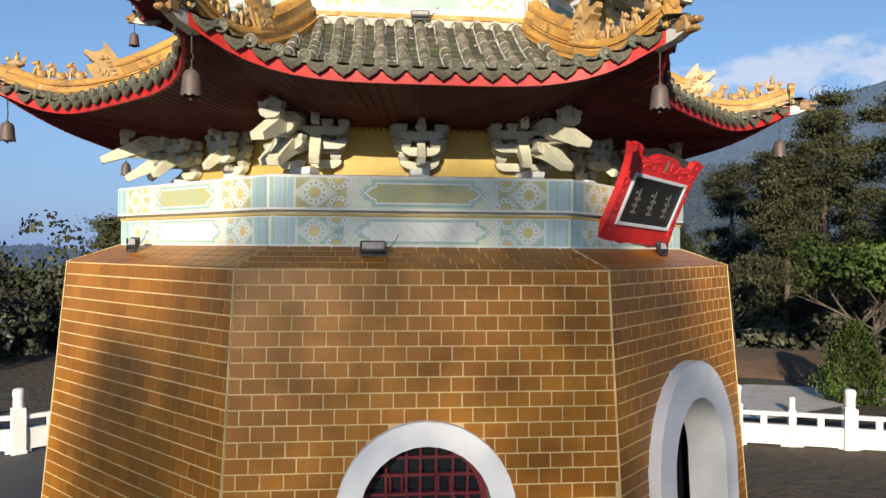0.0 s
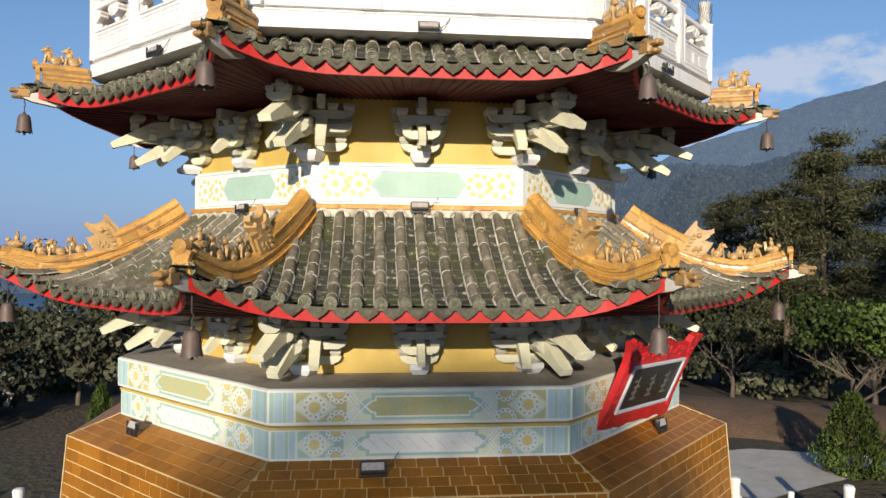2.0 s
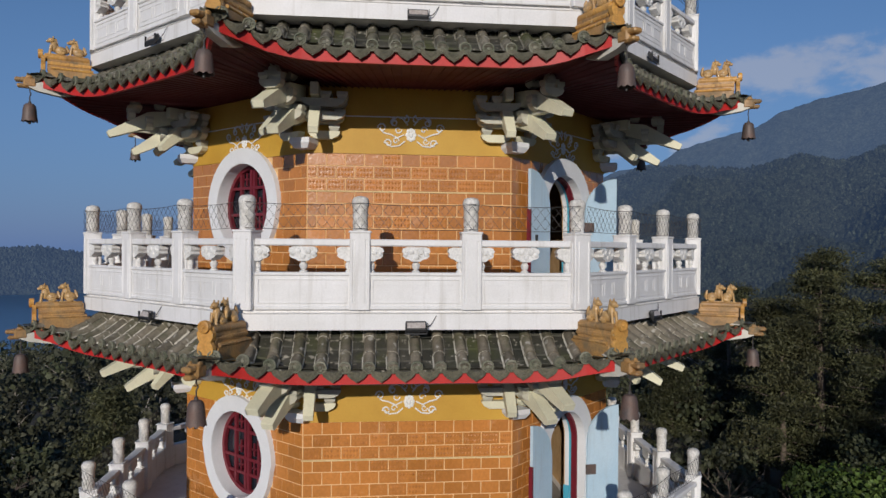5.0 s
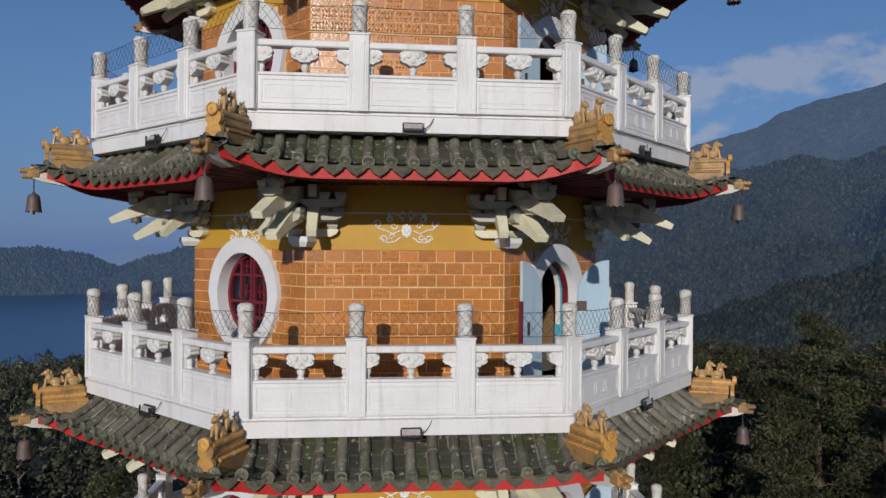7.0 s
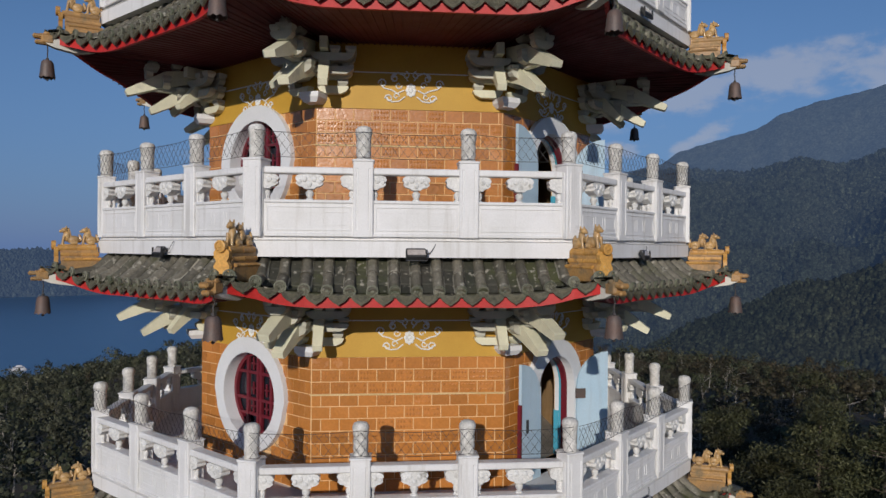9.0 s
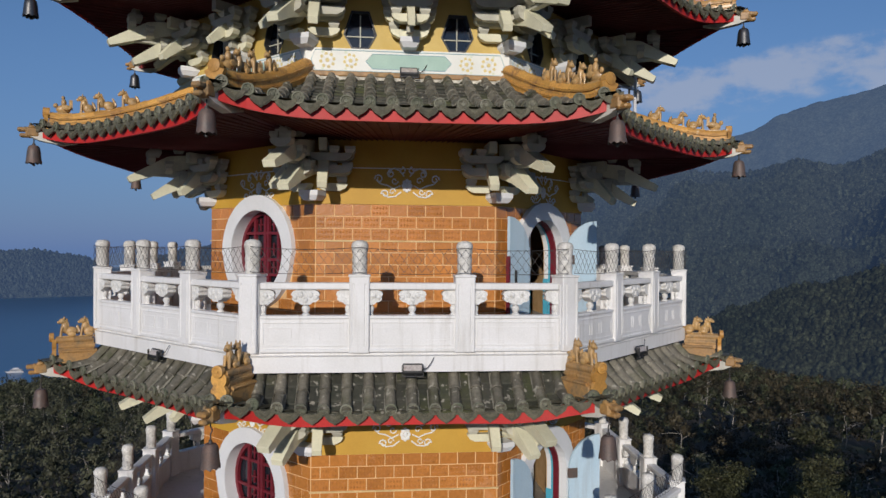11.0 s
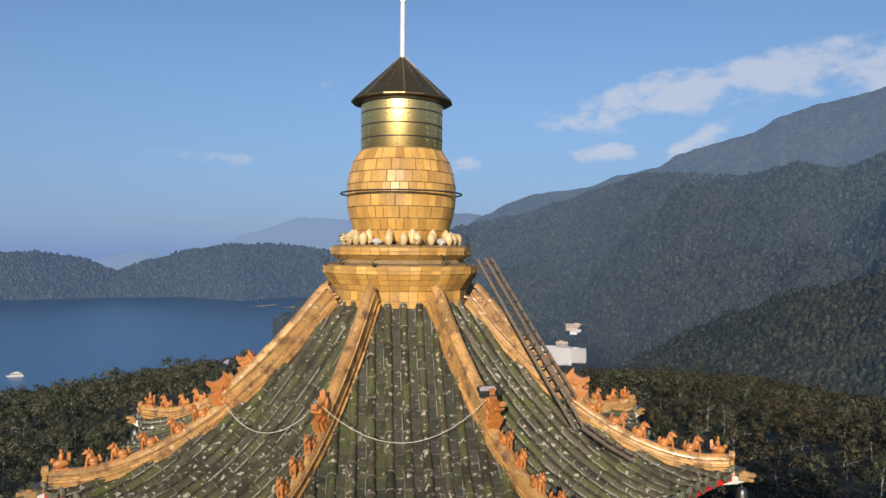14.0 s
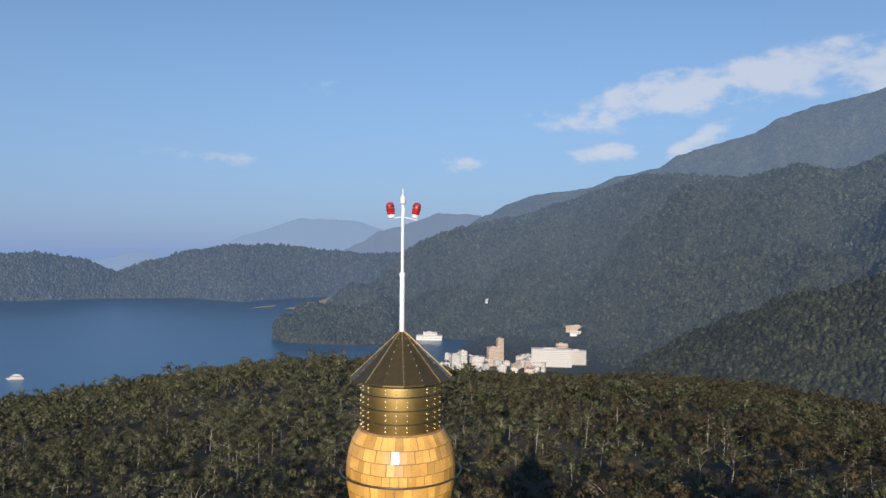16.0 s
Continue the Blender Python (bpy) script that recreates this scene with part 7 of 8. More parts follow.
r9, top9, Rc9, zb9 = build_roof((*ROOF_TOP, 1.8), TILE_GREEN, "steep green and black tiled top roof with amber hip ridges", GLAZE_AMBER, 3.5, (1.30, 0.16, 0.27, 3.15))
figures(top9, (5.80, 5.38, 4.95, 4.52, 4.10, 3.70), BEASTS_RED, DRAGON_RED, 3.32, scale=0.84, label="orange glazed beast figure seated on the hip ridge")
bells(Rc9 + 0.02, zb9 - 0.24, BELL_STEEL, 0.18)
build_spire()
plaque()
floods(5.03, 4.60, (0,), x=-0.63, tall=1.7)
floods(5.0, 4.62, (7,), x=-0.9, tall=1.4)
floods(5.0, 4.62, (1,), x=0.35, tall=1.4)
floods(3.78, 7.90, (0, 7, 1))
for k in range(6):
    floods(RAIL_W[k] + 0.20, POST_TOP[k] - 1.64, (0, 7, 1))
floods(3.66, 32.93, (0, 7, 1))

# ---- ground, fence, trees ----
rng = np.random.default_rng(11)
LAKE_Z = -256.0


def ground_z(x, y):
    """Height of the hill the pagoda stands on; its top is level, its flanks fall to the lake."""
    r = np.hypot(x, y)
    z = np.full_like(r, GROUND)
    z -= 0.125 * np.clip(r - 30, 0, 184)
    z -= 0.178 * np.clip(r - 214, 0, 718)
    z -= 0.27 * np.clip(r - 932, 0, 420)
    az = np.degrees(np.arctan2(x, y))
    z = z + 22 * np.exp(-((az + 6) / 15) ** 2) * np.clip((r - 160) / 420, 0, 1) * np.clip((1300 - r) / 300, 0, 1)
    z = z + 16 * np.exp(-((az - 24) / 10) ** 2) * np.clip((r - 160) / 420, 0, 1) * np.clip((1300 - r) / 300, 0, 1)
    # added knoll out of view, which lifts the shade-casting pines
    z = z + 20 * np.exp(-((x - 37) ** 2 + (y + 37) ** 2) / 450)
    k = np.clip((r - 30) / 150, 0, 1)
    z += k * (3.0 * np.sin(x / 37 + 1.0) * np.cos(y / 45) + 5.0 * np.sin(x / 120 - 0.5) * np.sin(y / 140 + 0.7)) * np.clip((1400 - r) / 600, 0, 1)
    return z


def fast_mesh(name, verts, faces, material, smooth=False):
    """verts: (n, 3); faces: (m, k) with one k."""
    me = bpy.data.meshes.new(name)
    n, (m, k) = len(verts), faces.shape
    me.vertices.add(n)
    me.vertices.foreach_set("co", np.ascontiguousarray(verts, np.float32).ravel())
    me.loops.add(m * k)
    me.loops.foreach_set("vertex_index", np.ascontiguousarray(faces, np.int32).ravel())
    me.polygons.add(m)
    me.polygons.foreach_set("loop_start", np.arange(m, dtype=np.int32) * k)
    if smooth:
        me.polygons.foreach_set("use_smooth", np.ones(m, bool))
    me.materials.append(material)
    me.update(calc_edges=True)
    return me


def grid_mesh(name, P, material, smooth=True, wrap=False):
    a, b = P.shape[:2]
    idx = np.arange(a * b).reshape(a, b)
    if wrap:
        idx = np.concatenate([idx, idx[:, :1]], 1)
    f = np.stack([idx[:-1, :-1], idx[:-1, 1:], idx[1:, 1:], idx[1:, :-1]], -1).reshape(-1, 4)
    return fast_mesh(name, P.reshape(-1, 3), f, material, smooth)


def build_ground():
    rr = np.concatenate([np.linspace(0.5, 40, 24), np.geomspace(42, 1500, 90), [1800, 2600, 3600, 4900]])
    az = np.linspace(0, 2 * np.pi, 241)[:-1]
    R, A = np.meshgrid(rr, az, indexing="ij")
    x, y = R * np.sin(A), R * np.cos(A)
    z = ground_z(x, y)
    z[R > 1500] = -268
    me = grid_mesh("ground", np.stack([x, y, z], -1)[:, ::-1], SOIL, True, True)
    tagged(new("ground", me), "wooded hill ground with leaf litter", "ground", kind="structure")
    lake, N, L, b = nodes_of("lake_water")
    geo = N.new("ShaderNodeNewGeometry")
    mp = N.new("ShaderNodeMapping")
    mp.inputs["Scale"].default_value = (0.02, 0.05, 0.02)
    L.new(geo.outputs["Position"], mp.inputs[0])
    big = noise_node(N, L, mp.outputs[0], 0.25, 5.0)
    col = mix_node(N, L, ramp_node(N, L, big, 0.35, 0.65), (0.034, 0.104, 0.215), (0.042, 0.118, 0.232))
    L.new(col, b.inputs["Base Color"])
    b.inputs["Roughness"].default_value = 0.28
    bp = N.new("ShaderNodeBump")
    bp.inputs["Strength"].default_value, bp.inputs["Distance"].default_value = 0.35, 2.0
    L.new(noise_node(N, L, geo.outputs["Position"], 0.12, 4.0), bp.inputs["Height"])
    L.new(bp.outputs[0], b.inputs["Normal"])
    s = Shape().add([(-4600, 900, LAKE_Z), (1500, 900, LAKE_Z), (1500, 4700, LAKE_Z), (-4600, 4700, LAKE_Z)], [(0, 1, 2, 3)])
    tagged(put("lake", s.mesh("lake", lake)), "calm blue mountain lake", "lake", kind="structure")
    # paved court round the pagoda
    s = Shape()
    n = 64
    for r0, r1, z in ((6.0, 15.5, GROUND + 0.03),):
        for k in range(n):
            a, b2 = 2 * math.pi * k / n, 2 * math.pi * (k + 1) / n
            s.add([(r0 * math.cos(a), r0 * math.sin(a), z), (r1 * math.cos(a), r1 * math.sin(a), z), (r1 * math.cos(b2), r1 * math.sin(b2), z), (r0 * math.cos(b2), r0 * math.sin(b2), z)], [(0, 1, 2, 3)])
    tagged(put("pavement", s.mesh("pavement", ASPHALT)), "dark asphalt court", "pavement", kind="structure")
    s = Shape().add([(x, y, GROUND + 0.045) for x, y in ((9.5, 10.2), (13.0, 8.6), (19.5, 9.6), (20.5, 13.4), (14.5, 15.0), (10.0, 14.0))], [(0, 1, 2, 3, 4, 5)])
    tagged(put("forecourt_paving", s.mesh("forecourt_paving", PALE_PAVING)), "pale concrete paving behind the fence", "pavement", kind="structure")
    s = Shape()
    path = [(15.2, 8.0), (21, 13), (29, 17), (40, 19)]
    for (x0, y0), (x1, y1) in zip(path, path[1:]):
        s.add([(x0 + 1.2, y0 - 1.6, GROUND + 0.04), (x1 + 1.0, y1 - 1.7, GROUND + 0.04), (x1 - 1.0, y1 + 1.7, GROUND + 0.04), (x0 - 1.2, y0 + 1.6, GROUND + 0.04)], [(0, 1, 2, 3)])
    tagged(put("path", s.mesh("path", CONCRETE)), "pale concrete footpath", "path", kind="structure")


def stone_fence(points, label):
    f = thing("stone_fence", label, "fence", "stone fences round the court")
    small, big, pan = Shape(), Shape(), Shape()
    small.box(-0.10, 0.10, -0.10, 0.10, 0, 1.12, c=0.012).lathe([(0.09, 1.12), (0.085, 1.15), (0.09, 1.2), (0.088, 1.40), (0.095, 1.43), (0.08, 1.47), (0.03, 1.49)], 12)
    big.box(-0.17, 0.17, -0.17, 0.17, 0, 1.25, c=0.015).box(-0.19, 0.19, -0.19, 0.19, 0, 0.12, c=0.01)
    big.lathe([(0.15, 1.25), (0.13, 1.29), (0.145, 1.34), (0.135, 1.5), (0.15, 1.62), (0.155, 1.70), (0.13, 1.76), (0.05, 1.79)], 14)
    sm, bg = small.mesh("post", FENCE, True, 40), big.mesh("pillar", FENCE, True, 40)
    k = 0
    for p0, p1 in zip(points, points[1:]):
        a, b = Vector((*p0, GROUND)), Vector((*p1, GROUND))
        n = max(1, round((b - a).length / 1.45))
        ang = math.atan2(b.y - a.y, b.x - a.x)
        L = (b - a).length / n
        s = Shape()
        s.box(0.1, L - 0.1, -0.06, 0.06, 0.12, 0.62, c=0.01)
        s.box(0.1, L - 0.1, -0.08, 0.08, 0.93, 1.05, c=0.015)
        s.box(0.1, L - 0.1, -0.08, 0.08, 0.62, 0.68, c=0.01)
        s.box(0.1, 0.30, -0.07, 0.07, 0.0, 0.12).box(L - 0.3, L - 0.1, -0.07, 0.07, 0.0, 0.12)
        for x in (L * 0.5, ):
            s.box(x - 0.09, x + 0.09, -0.05, 0.05, 0.68, 0.93, c=0.01)
        s.box(0.25, L - 0.25, -0.068, -0.06, 0.25, 0.27).box(0.25, L - 0.25, -0.068, -0.06, 0.50, 0.52)
        me = s.mesh("panel", FENCE)
        for j in range(n):
            m = Matrix.Translation(a + (b - a) * j / n) @ Matrix.Rotation(ang, 4, "Z")
            put("panel", me, f, m)
            put("pillar" if j == 0 else "post", bg if j == 0 else sm, f, m)
            k += 1
    put("pillar", bg, f, Matrix.Translation((*points[-1], GROUND)))
    return f


def cards(centres, size, square=0.7, out=None, loose=0.55):
    """One small leaf-spray quad at each centre; with out given, it faces roughly that way, else at random."""
    n = len(centres)
    f = rng.normal(size=(n, 3))
    if out is not None:
        f = out + f * loose
    f /= np.linalg.norm(f, axis=1, keepdims=True) + 1e-9
    u = np.cross(f, rng.normal(size=(n, 3)))
    u /= np.linalg.norm(u, axis=1, keepdims=True) + 1e-9
    v = np.cross(f, u)
    s = (size * rng.uniform(0.6, 1.35, n))[:, None]
    c = np.asarray(centres)
    bend = f * s * 0.22
    return np.stack([c - u * s - bend, c - v * s * square + bend, c + u * s - bend, c + v * s * square + bend], 1)


def card_mesh(name, Q, material):
    n = len(Q)
    return fast_mesh(name, Q.reshape(-1, 3), np.arange(n * 4).reshape(n, 4), material)


def shell(n, lumps, radius):
    """Points on the outer parts of a set of lumps, and the way outwards."""
    k = rng.integers(0, len(lumps), n)
    d = rng.normal(size=(n, 3))
    d[:, 2] = np.abs(d[:, 2]) * 1.1 - 0.35
    d /= np.linalg.norm(d, axis=1, keepdims=True)
    return lumps[k] + d * radius[k][:, None] * rng.uniform(0.55, 1.08, n)[:, None], d


def limb(s, p, d, length, r, depth, tips, gen, wob=0.35):
    pts, rad = [p], [r]
    q = p.copy()
    dd = d.normalized()
    for k in range(4):
        dd = (dd + Vector((gen.uniform(-wob, wob), gen.uniform(-wob, wob), gen.uniform(-0.1, 0.25))) * 0.5).normalized()
        q = q + dd * length / 4
        pts.append(q.copy())
        rad.append(r * (1 - 0.17 * (k + 1)))
    s.tube(pts, rad, 7 if depth > 1 else 5)
    if depth == 0:
        tips.append(q)
        return
    for k in range(gen.randint(2, 4)):
        a = gen.uniform(0, 2 * math.pi)
        nd = (dd + Vector((math.cos(a), math.sin(a), gen.uniform(-0.1, 0.6))) * gen.uniform(0.6, 1.0)).normalized()
        limb(s, pts[gen.randint(2, 4)], nd, length * gen.uniform(0.5, 0.72), r * 0.45, depth - 1, tips, gen, wob)


def broad_tree(x, y, high, wide, leaf, label, seed, n=1500, size=0.20, z=None):
    gen = random.Random(seed)
    z0 = float(ground_z(np.array(x), np.array(y))) if z is None else z
    t = thing("tree", label, "tree", "trees round the court", m=Matrix.Translation((x, y, z0 - 0.1)))
    s, tips = Shape(), []
    s.tube([(0, 0, 0), (0.05, 0.02, high * 0.2), (0.0, 0.1, high * 0.42)], [high * 0.028, high * 0.02, high * 0.016], 9)
    for k in range(6):
        a = 2 * math.pi * k / 6 + gen.uniform(-0.4, 0.4)
        limb(s, Vector((0, 0.05, high * gen.uniform(0.22, 0.42))), Vector((math.cos(a), math.sin(a), gen.uniform(0.4, 1.2))), high * gen.uniform(0.28, 0.42), high * 0.011, 2, tips, gen)
    part("trunk", s, BARK, t)
    lumps = np.array([tuple(p) for p in tips])
    lumps = lumps[rng.permutation(len(lumps))[:40]]
    far = np.hypot(lumps[:, 0], lumps[:, 1])
    lumps[:, :2] *= (wide / 2 / max(far.max(), 0.1))
    lumps[:, 2] *= high * 0.93 / lumps[:, 2].max()
    rad = rng.uniform(0.10, 0.19, len(lumps)) * wide
    c, d = shell(n, lumps, rad)
    put("crown", card_mesh("crown", cards(c, size, out=d), leaf), t)
    return t


def pine(x, y, high, label, seed, spread=0.24, n_card=70, limbs=46, bare=0.22, card=0.15):
    gen = random.Random(seed)
    z0 = float(ground_z(np.array(x), np.array(y)))
    t = thing("pine_tree", label, "tree", "pines beside the court", m=Matrix.Translation((x, y, z0 - 0.1)))
    s = Shape()
    s.tube([(0, 0, 0), (0.15, 0.1, high * 0.4), (0.0, 0.2, high * 0.75), (0.1, 0.1, high)], [high * 0.017, high * 0.013, high * 0.008, 0.03], 9)
    cents = []
    for k in range(limbs):
        f = gen.uniform(bare, 0.99)
        a = gen.uniform(0, 2 * math.pi)
        L = high * spread * (1.08 - f) ** 0.55 * gen.uniform(0.55, 1.15)
        p = Vector((0.1, 0.1, high * f))
        e = p + Vector((math.cos(a) * L, math.sin(a) * L, L * gen.uniform(-0.12, 0.35)))
        s.tube([p, (p + e) / 2 + Vector((0, 0, -0.1)), e], [0.05, 0.035, 0.012], 5)
        for q in range(gen.randint(4, 7)):
            c = p + (e - p) * gen.uniform(0.35, 1.05) + Vector((gen.uniform(-0.5, 0.5), gen.uniform(-0.5, 0.5), gen.uniform(-0.1, 0.45)))
            r = gen.uniform(0.45, 0.95)
            m = rng.normal(size=(n_card, 3)) * np.array([r * 0.55, r * 0.55, r * 0.26])
            cents.append(np.array(tuple(c)) + m)
    part("trunk", s, BARK, t)
    put("crown", card_mesh("crown", cards(np.concatenate(cents), card, square=0.26), LEAF_PINE), t)
    return t


def shade_tree(x, y, top, wide, seed, n):
    """A tall unseen evergreen, added to cast shade, with thin, evenly spread foliage; top is the crown's height over
    the court.
    """
    gen = random.Random(seed)
    z0 = float(ground_z(np.array(x), np.array(y)))
    high = top - z0
    t = thing("tree", "unseen thin-leaved evergreen added to shade the pagoda base", "tree", "trees round the court", m=Matrix.Translation((x, y, z0)))
    s, tips = Shape(), []
    s.tube([(0, 0, -0.3), (0.1, 0.0, high * 0.3), (0.0, 0.1, high * 0.5), (0, 0, high * 0.8)], [0.26, 0.16, 0.05, 0.02], 9)
    for k in range(9):
        a = gen.uniform(0, 2 * math.pi)
        limb(s, Vector((0, 0, high * gen.uniform(0.45, 0.8))), Vector((math.cos(a), math.sin(a), gen.uniform(0.3, 0.9))), wide * gen.uniform(0.25, 0.4), 0.02, 1, tips, gen)
    part("trunk", s, BARK, t)
    f = rng.uniform(0.0, 1.0, n)
    half = wide / 2 * np.sqrt(np.clip(1 - f ** 5, 0, 1))
    px = rng.uniform(-1, 1, n)
    px = np.sign(px) * np.abs(px) ** 0.9
    c = np.stack([px * half + rng.normal(size=n) * 0.35, rng.uniform(-1, 1, n) * np.sqrt(np.clip(1 - px * px, 0, 1)) * half, high * (0.60 + 0.40 * f) + rng.normal(size=n) * 0.25], 1)
    put("crown", card_mesh("crown", cards(c, 0.08), LEAF_DARK), t)
    return t


def cypress(x, y, high, wide, seed):
    t = thing("cypress_bush", "bright green clipped cypress bush beside the fence", "bush", "cypress bushes", m=Matrix.Translation((x, y, float(ground_z(np.array(x), np.array(y))) - 0.05)))
    part("trunk", Shape().tube([(0, 0, 0), (0, 0, high * 0.6)], [0.07, 0.03], 6), BARK, t)
    n = 5000
    f = rng.uniform(0.03, 1, n) ** 1.15
    a = rng.uniform(0, 2 * np.pi, n)
    lob = 1 + 0.18 * np.sin(a * 5 + f * 9) + 0.10 * np.sin(a * 11)
    r = wide / 2 * np.sqrt(np.clip(1 - f, 0.0, 1)) * (0.55 + 0.45 * np.clip(f * 6, 0, 1)) * lob * rng.uniform(0.65, 1.08, n)
    c = np.stack([r * np.cos(a), r * np.sin(a), f * high], 1)
    Q = cards(c, 0.085, square=0.4)
    up = np.stack([np.cos(a) * 0.3, np.sin(a) * 0.3, np.ones(n)], 1) * 0.13
    Q[:, 2] = Q[:, 0] + up
    put("crown", card_mesh("crown", Q, LEAF_CYPRESS), t)


def spaced(gap, r0, r1, a0, a1):
    """Places about gap apart over a sector, each shifted a little."""
    u = np.arange(-r1, r1, gap)
    X, Y = np.meshgrid(u, u)
    X = X + (np.arange(len(u)) % 2)[:, None] * gap / 2
    x, y = (X + rng.uniform(-0.42, 0.42, X.shape) * gap).ravel(), (Y + rng.uniform(-0.42, 0.42, X.shape) * gap).ravel()
    r, a = np.hypot(x, y), np.degrees(np.arctan2(x, y))
    k = (r > r0) & (r < r1) & (a > a0) & (a < a1)
    return x[k], y[k], r[k]


def sector(n, r0, r1, a0, a1):
    r = np.sqrt(rng.uniform(r0 * r0, r1 * r1, n))
    a = np.radians(rng.uniform(a0, a1, n))
    return r * np.sin(a), r * np.cos(a), r


def patch(x, y, s):
    return np.sin(x / s + 1.3 * np.sin(y / (s * 1.7))) + np.sin(y / (s * 0.8) + 2.0 + 1.1 * np.sin(x / (s * 1.3)))


def forest(name, x, y, hi, wide, per, size, leaf, label, trunks=False, low=0.45):
    n = len(x)
    z = ground_z(x, y)
    # each tree: lumps over a dome, the middle one highest
    k = 7
    a = rng.uniform(0, 2 * np.pi, (n, k))
    q = np.sqrt(rng.uniform(0.05, 1.0, (n, k))) * 0.40
    q[:, 0] *= 0.25
    lx = x[:, None] + q * np.cos(a) * wide[:, None]
    ly = y[:, None] + q * np.sin(a) * wide[:, None]
    deep = np.minimum(low * hi, wide * 0.95)
    lz = (z + hi)[:, None] - deep[:, None] * (0.12 + (q / 0.40) ** 2 * rng.uniform(0.45, 1.0, (n, k)))
    lumps = np.stack([lx, ly, lz], -1).reshape(-1, 3)
    rad = (np.repeat(wide, k) * rng.uniform(0.15, 0.26, n * k))
    m = per // k
    idx = np.repeat(np.arange(n * k), m)
    d = rng.normal(size=(len(idx), 3))
    d[:, 2] = np.abs(d[:, 2]) * 1.0 - 0.25
    # denser foliage on the sunny side
    flip = (d[:, 1] > 0.3) & (rng.random(len(d)) < 0.7)
    d[flip, 1] *= -1
    d /= np.linalg.norm(d, axis=1, keepdims=True)
    c = lumps[idx] + d * (rad[idx] * rng.uniform(0.6, 1.1, len(idx)))[:, None]
    sz = np.repeat(size if not np.isscalar(size) else np.full(n, size), k * m)
    Q = cards(c, sz, square=0.75, out=d, loose=0.16)
    tagged(put(name, card_mesh(name, Q, leaf)), label, "forest", kind="stuff")
    if trunks:
        s = Shape()
        for i in range(0, n, 5):
            s.tube([(x[i], y[i], z[i] + hi[i] * 0.3), (x[i] + 0.3, y[i], z[i] + hi[i] * 0.5), (x[i] + rng.normal() * 0.5, y[i] + rng.normal() * 0.5, z[i] + hi[i] * 0.98)], [0.17, 0.12, 0.05], 4)
            for q in range(4):
                p = Vector((x[i] + 0.2, y[i], z[i] + hi[i] * rng.uniform(0.55, 0.85)))
                e = p + Vector((rng.normal() * wide[i] * 0.32, -abs(rng.normal()) * wide[i] * 0.40, hi[i] * rng.uniform(0.05, 0.22)))
                s.tube([p, (p + e) / 2 + Vector((0, 0, 0.2)), e], [0.08, 0.055, 0.03], 3)
        tagged(put(name + "_trunks", s.mesh(name + "_trunks", PALE_BARK)), "pale trunks and bare limbs of the wood", "forest", kind="stuff")


def build_woods():
    # undergrowth and trees close to the court
    x, y, r = sector(620, 27, 75, -52, 60)
    keep = ~((np.abs(x - 4) < 9) & (y < 30)) & ~((x > 14) & (x < 34) & (y < 26))
    x, y, r = x[keep], y[keep], r[keep]
    p = patch(x, y, 14) + rng.normal(size=len(x)) * 0.6
    hi = rng.uniform(2.0, 6.0, len(x)) * np.clip(r / 50, 0.6, 1.2)
    wd = rng.uniform(2.5, 5.0, len(x))
    for nm, sel, leaf in (("near_dark_wood", p < 0.4, LEAF_DARK), ("near_olive_wood", p >= 0.4, LEAF_OLIVE)):
        forest(nm, x[sel], y[sel], hi[sel], wd[sel], 200, 0.19, leaf, "dense undergrowth and young trees beside the court", trunks=True, low=0.85)
    x, y, r = spaced(6.3, 62, 330, -44, 50)
    # x term puts more of the shade-darkened brown wood on the right
    p = patch(x, y, 30) * 0.7 + rng.normal(size=len(x)) * 0.9 + x / 85
    hi = (rng.uniform(6.0, 12.5, len(x)) + (rng.random(len(x)) < 0.18) * rng.uniform(2.0, 5.5, len(x))) * np.clip(0.55 + r / 220, 0.6, 1.0)
    wd = rng.uniform(4.2, 8.8, len(x))
    for nm, sel, leaf in (("dark_wood", p < -0.1, LEAF_DARK), ("olive_wood", (p >= -0.1) & (p < 1.0), LEAF_OLIVE), ("brown_wood", p >= 1.0, LEAF_BROWN)):
        forest(nm, x[sel], y[sel], hi[sel], wd[sel], 224, 0.25, leaf, "mixed evergreen wood on the hillside", trunks=True, low=0.7)
    x, y, r = spaced(10.5, 325, 1080, -40, 46)
    p = patch(x, y, 55) * 0.7 + rng.normal(size=len(x)) * 0.9 + x / 210
    hi = rng.uniform(8, 18, len(x)) + (rng.random(len(x)) < 0.12) * rng.uniform(3.0, 8.0, len(x))
    wd = rng.uniform(9.0, 17.0, len(x))
    for nm, sel, leaf in (("far_dark_wood", p < 0.1, LEAF_DARK), ("far_olive_wood", (p >= 0.1) & (p < 1.2), LEAF_OLIVE), ("far_brown_wood", p >= 1.2, LEAF_BROWN)):
        forest(nm, x[sel], y[sel], hi[sel], wd[sel], 84, 0.27 + r[sel] / 1300, leaf, "dense wood falling towards the lake", low=0.5)
    # round the back, where the hill goes on
    x, y, r = sector(900, 60, 240, 54, 314)
    keep = ~((y < -20) & (np.abs(x + 8 + (y + 48) * 0.2) < 16) & (y > -110))
    x, y = x[keep], y[keep]
    forest("hill_wood", x, y, rng.uniform(5, 8, len(x)), rng.uniform(5, 8, len(x)), 50, 0.6, LEAF_DARK, "mixed evergreen wood on the hillside")


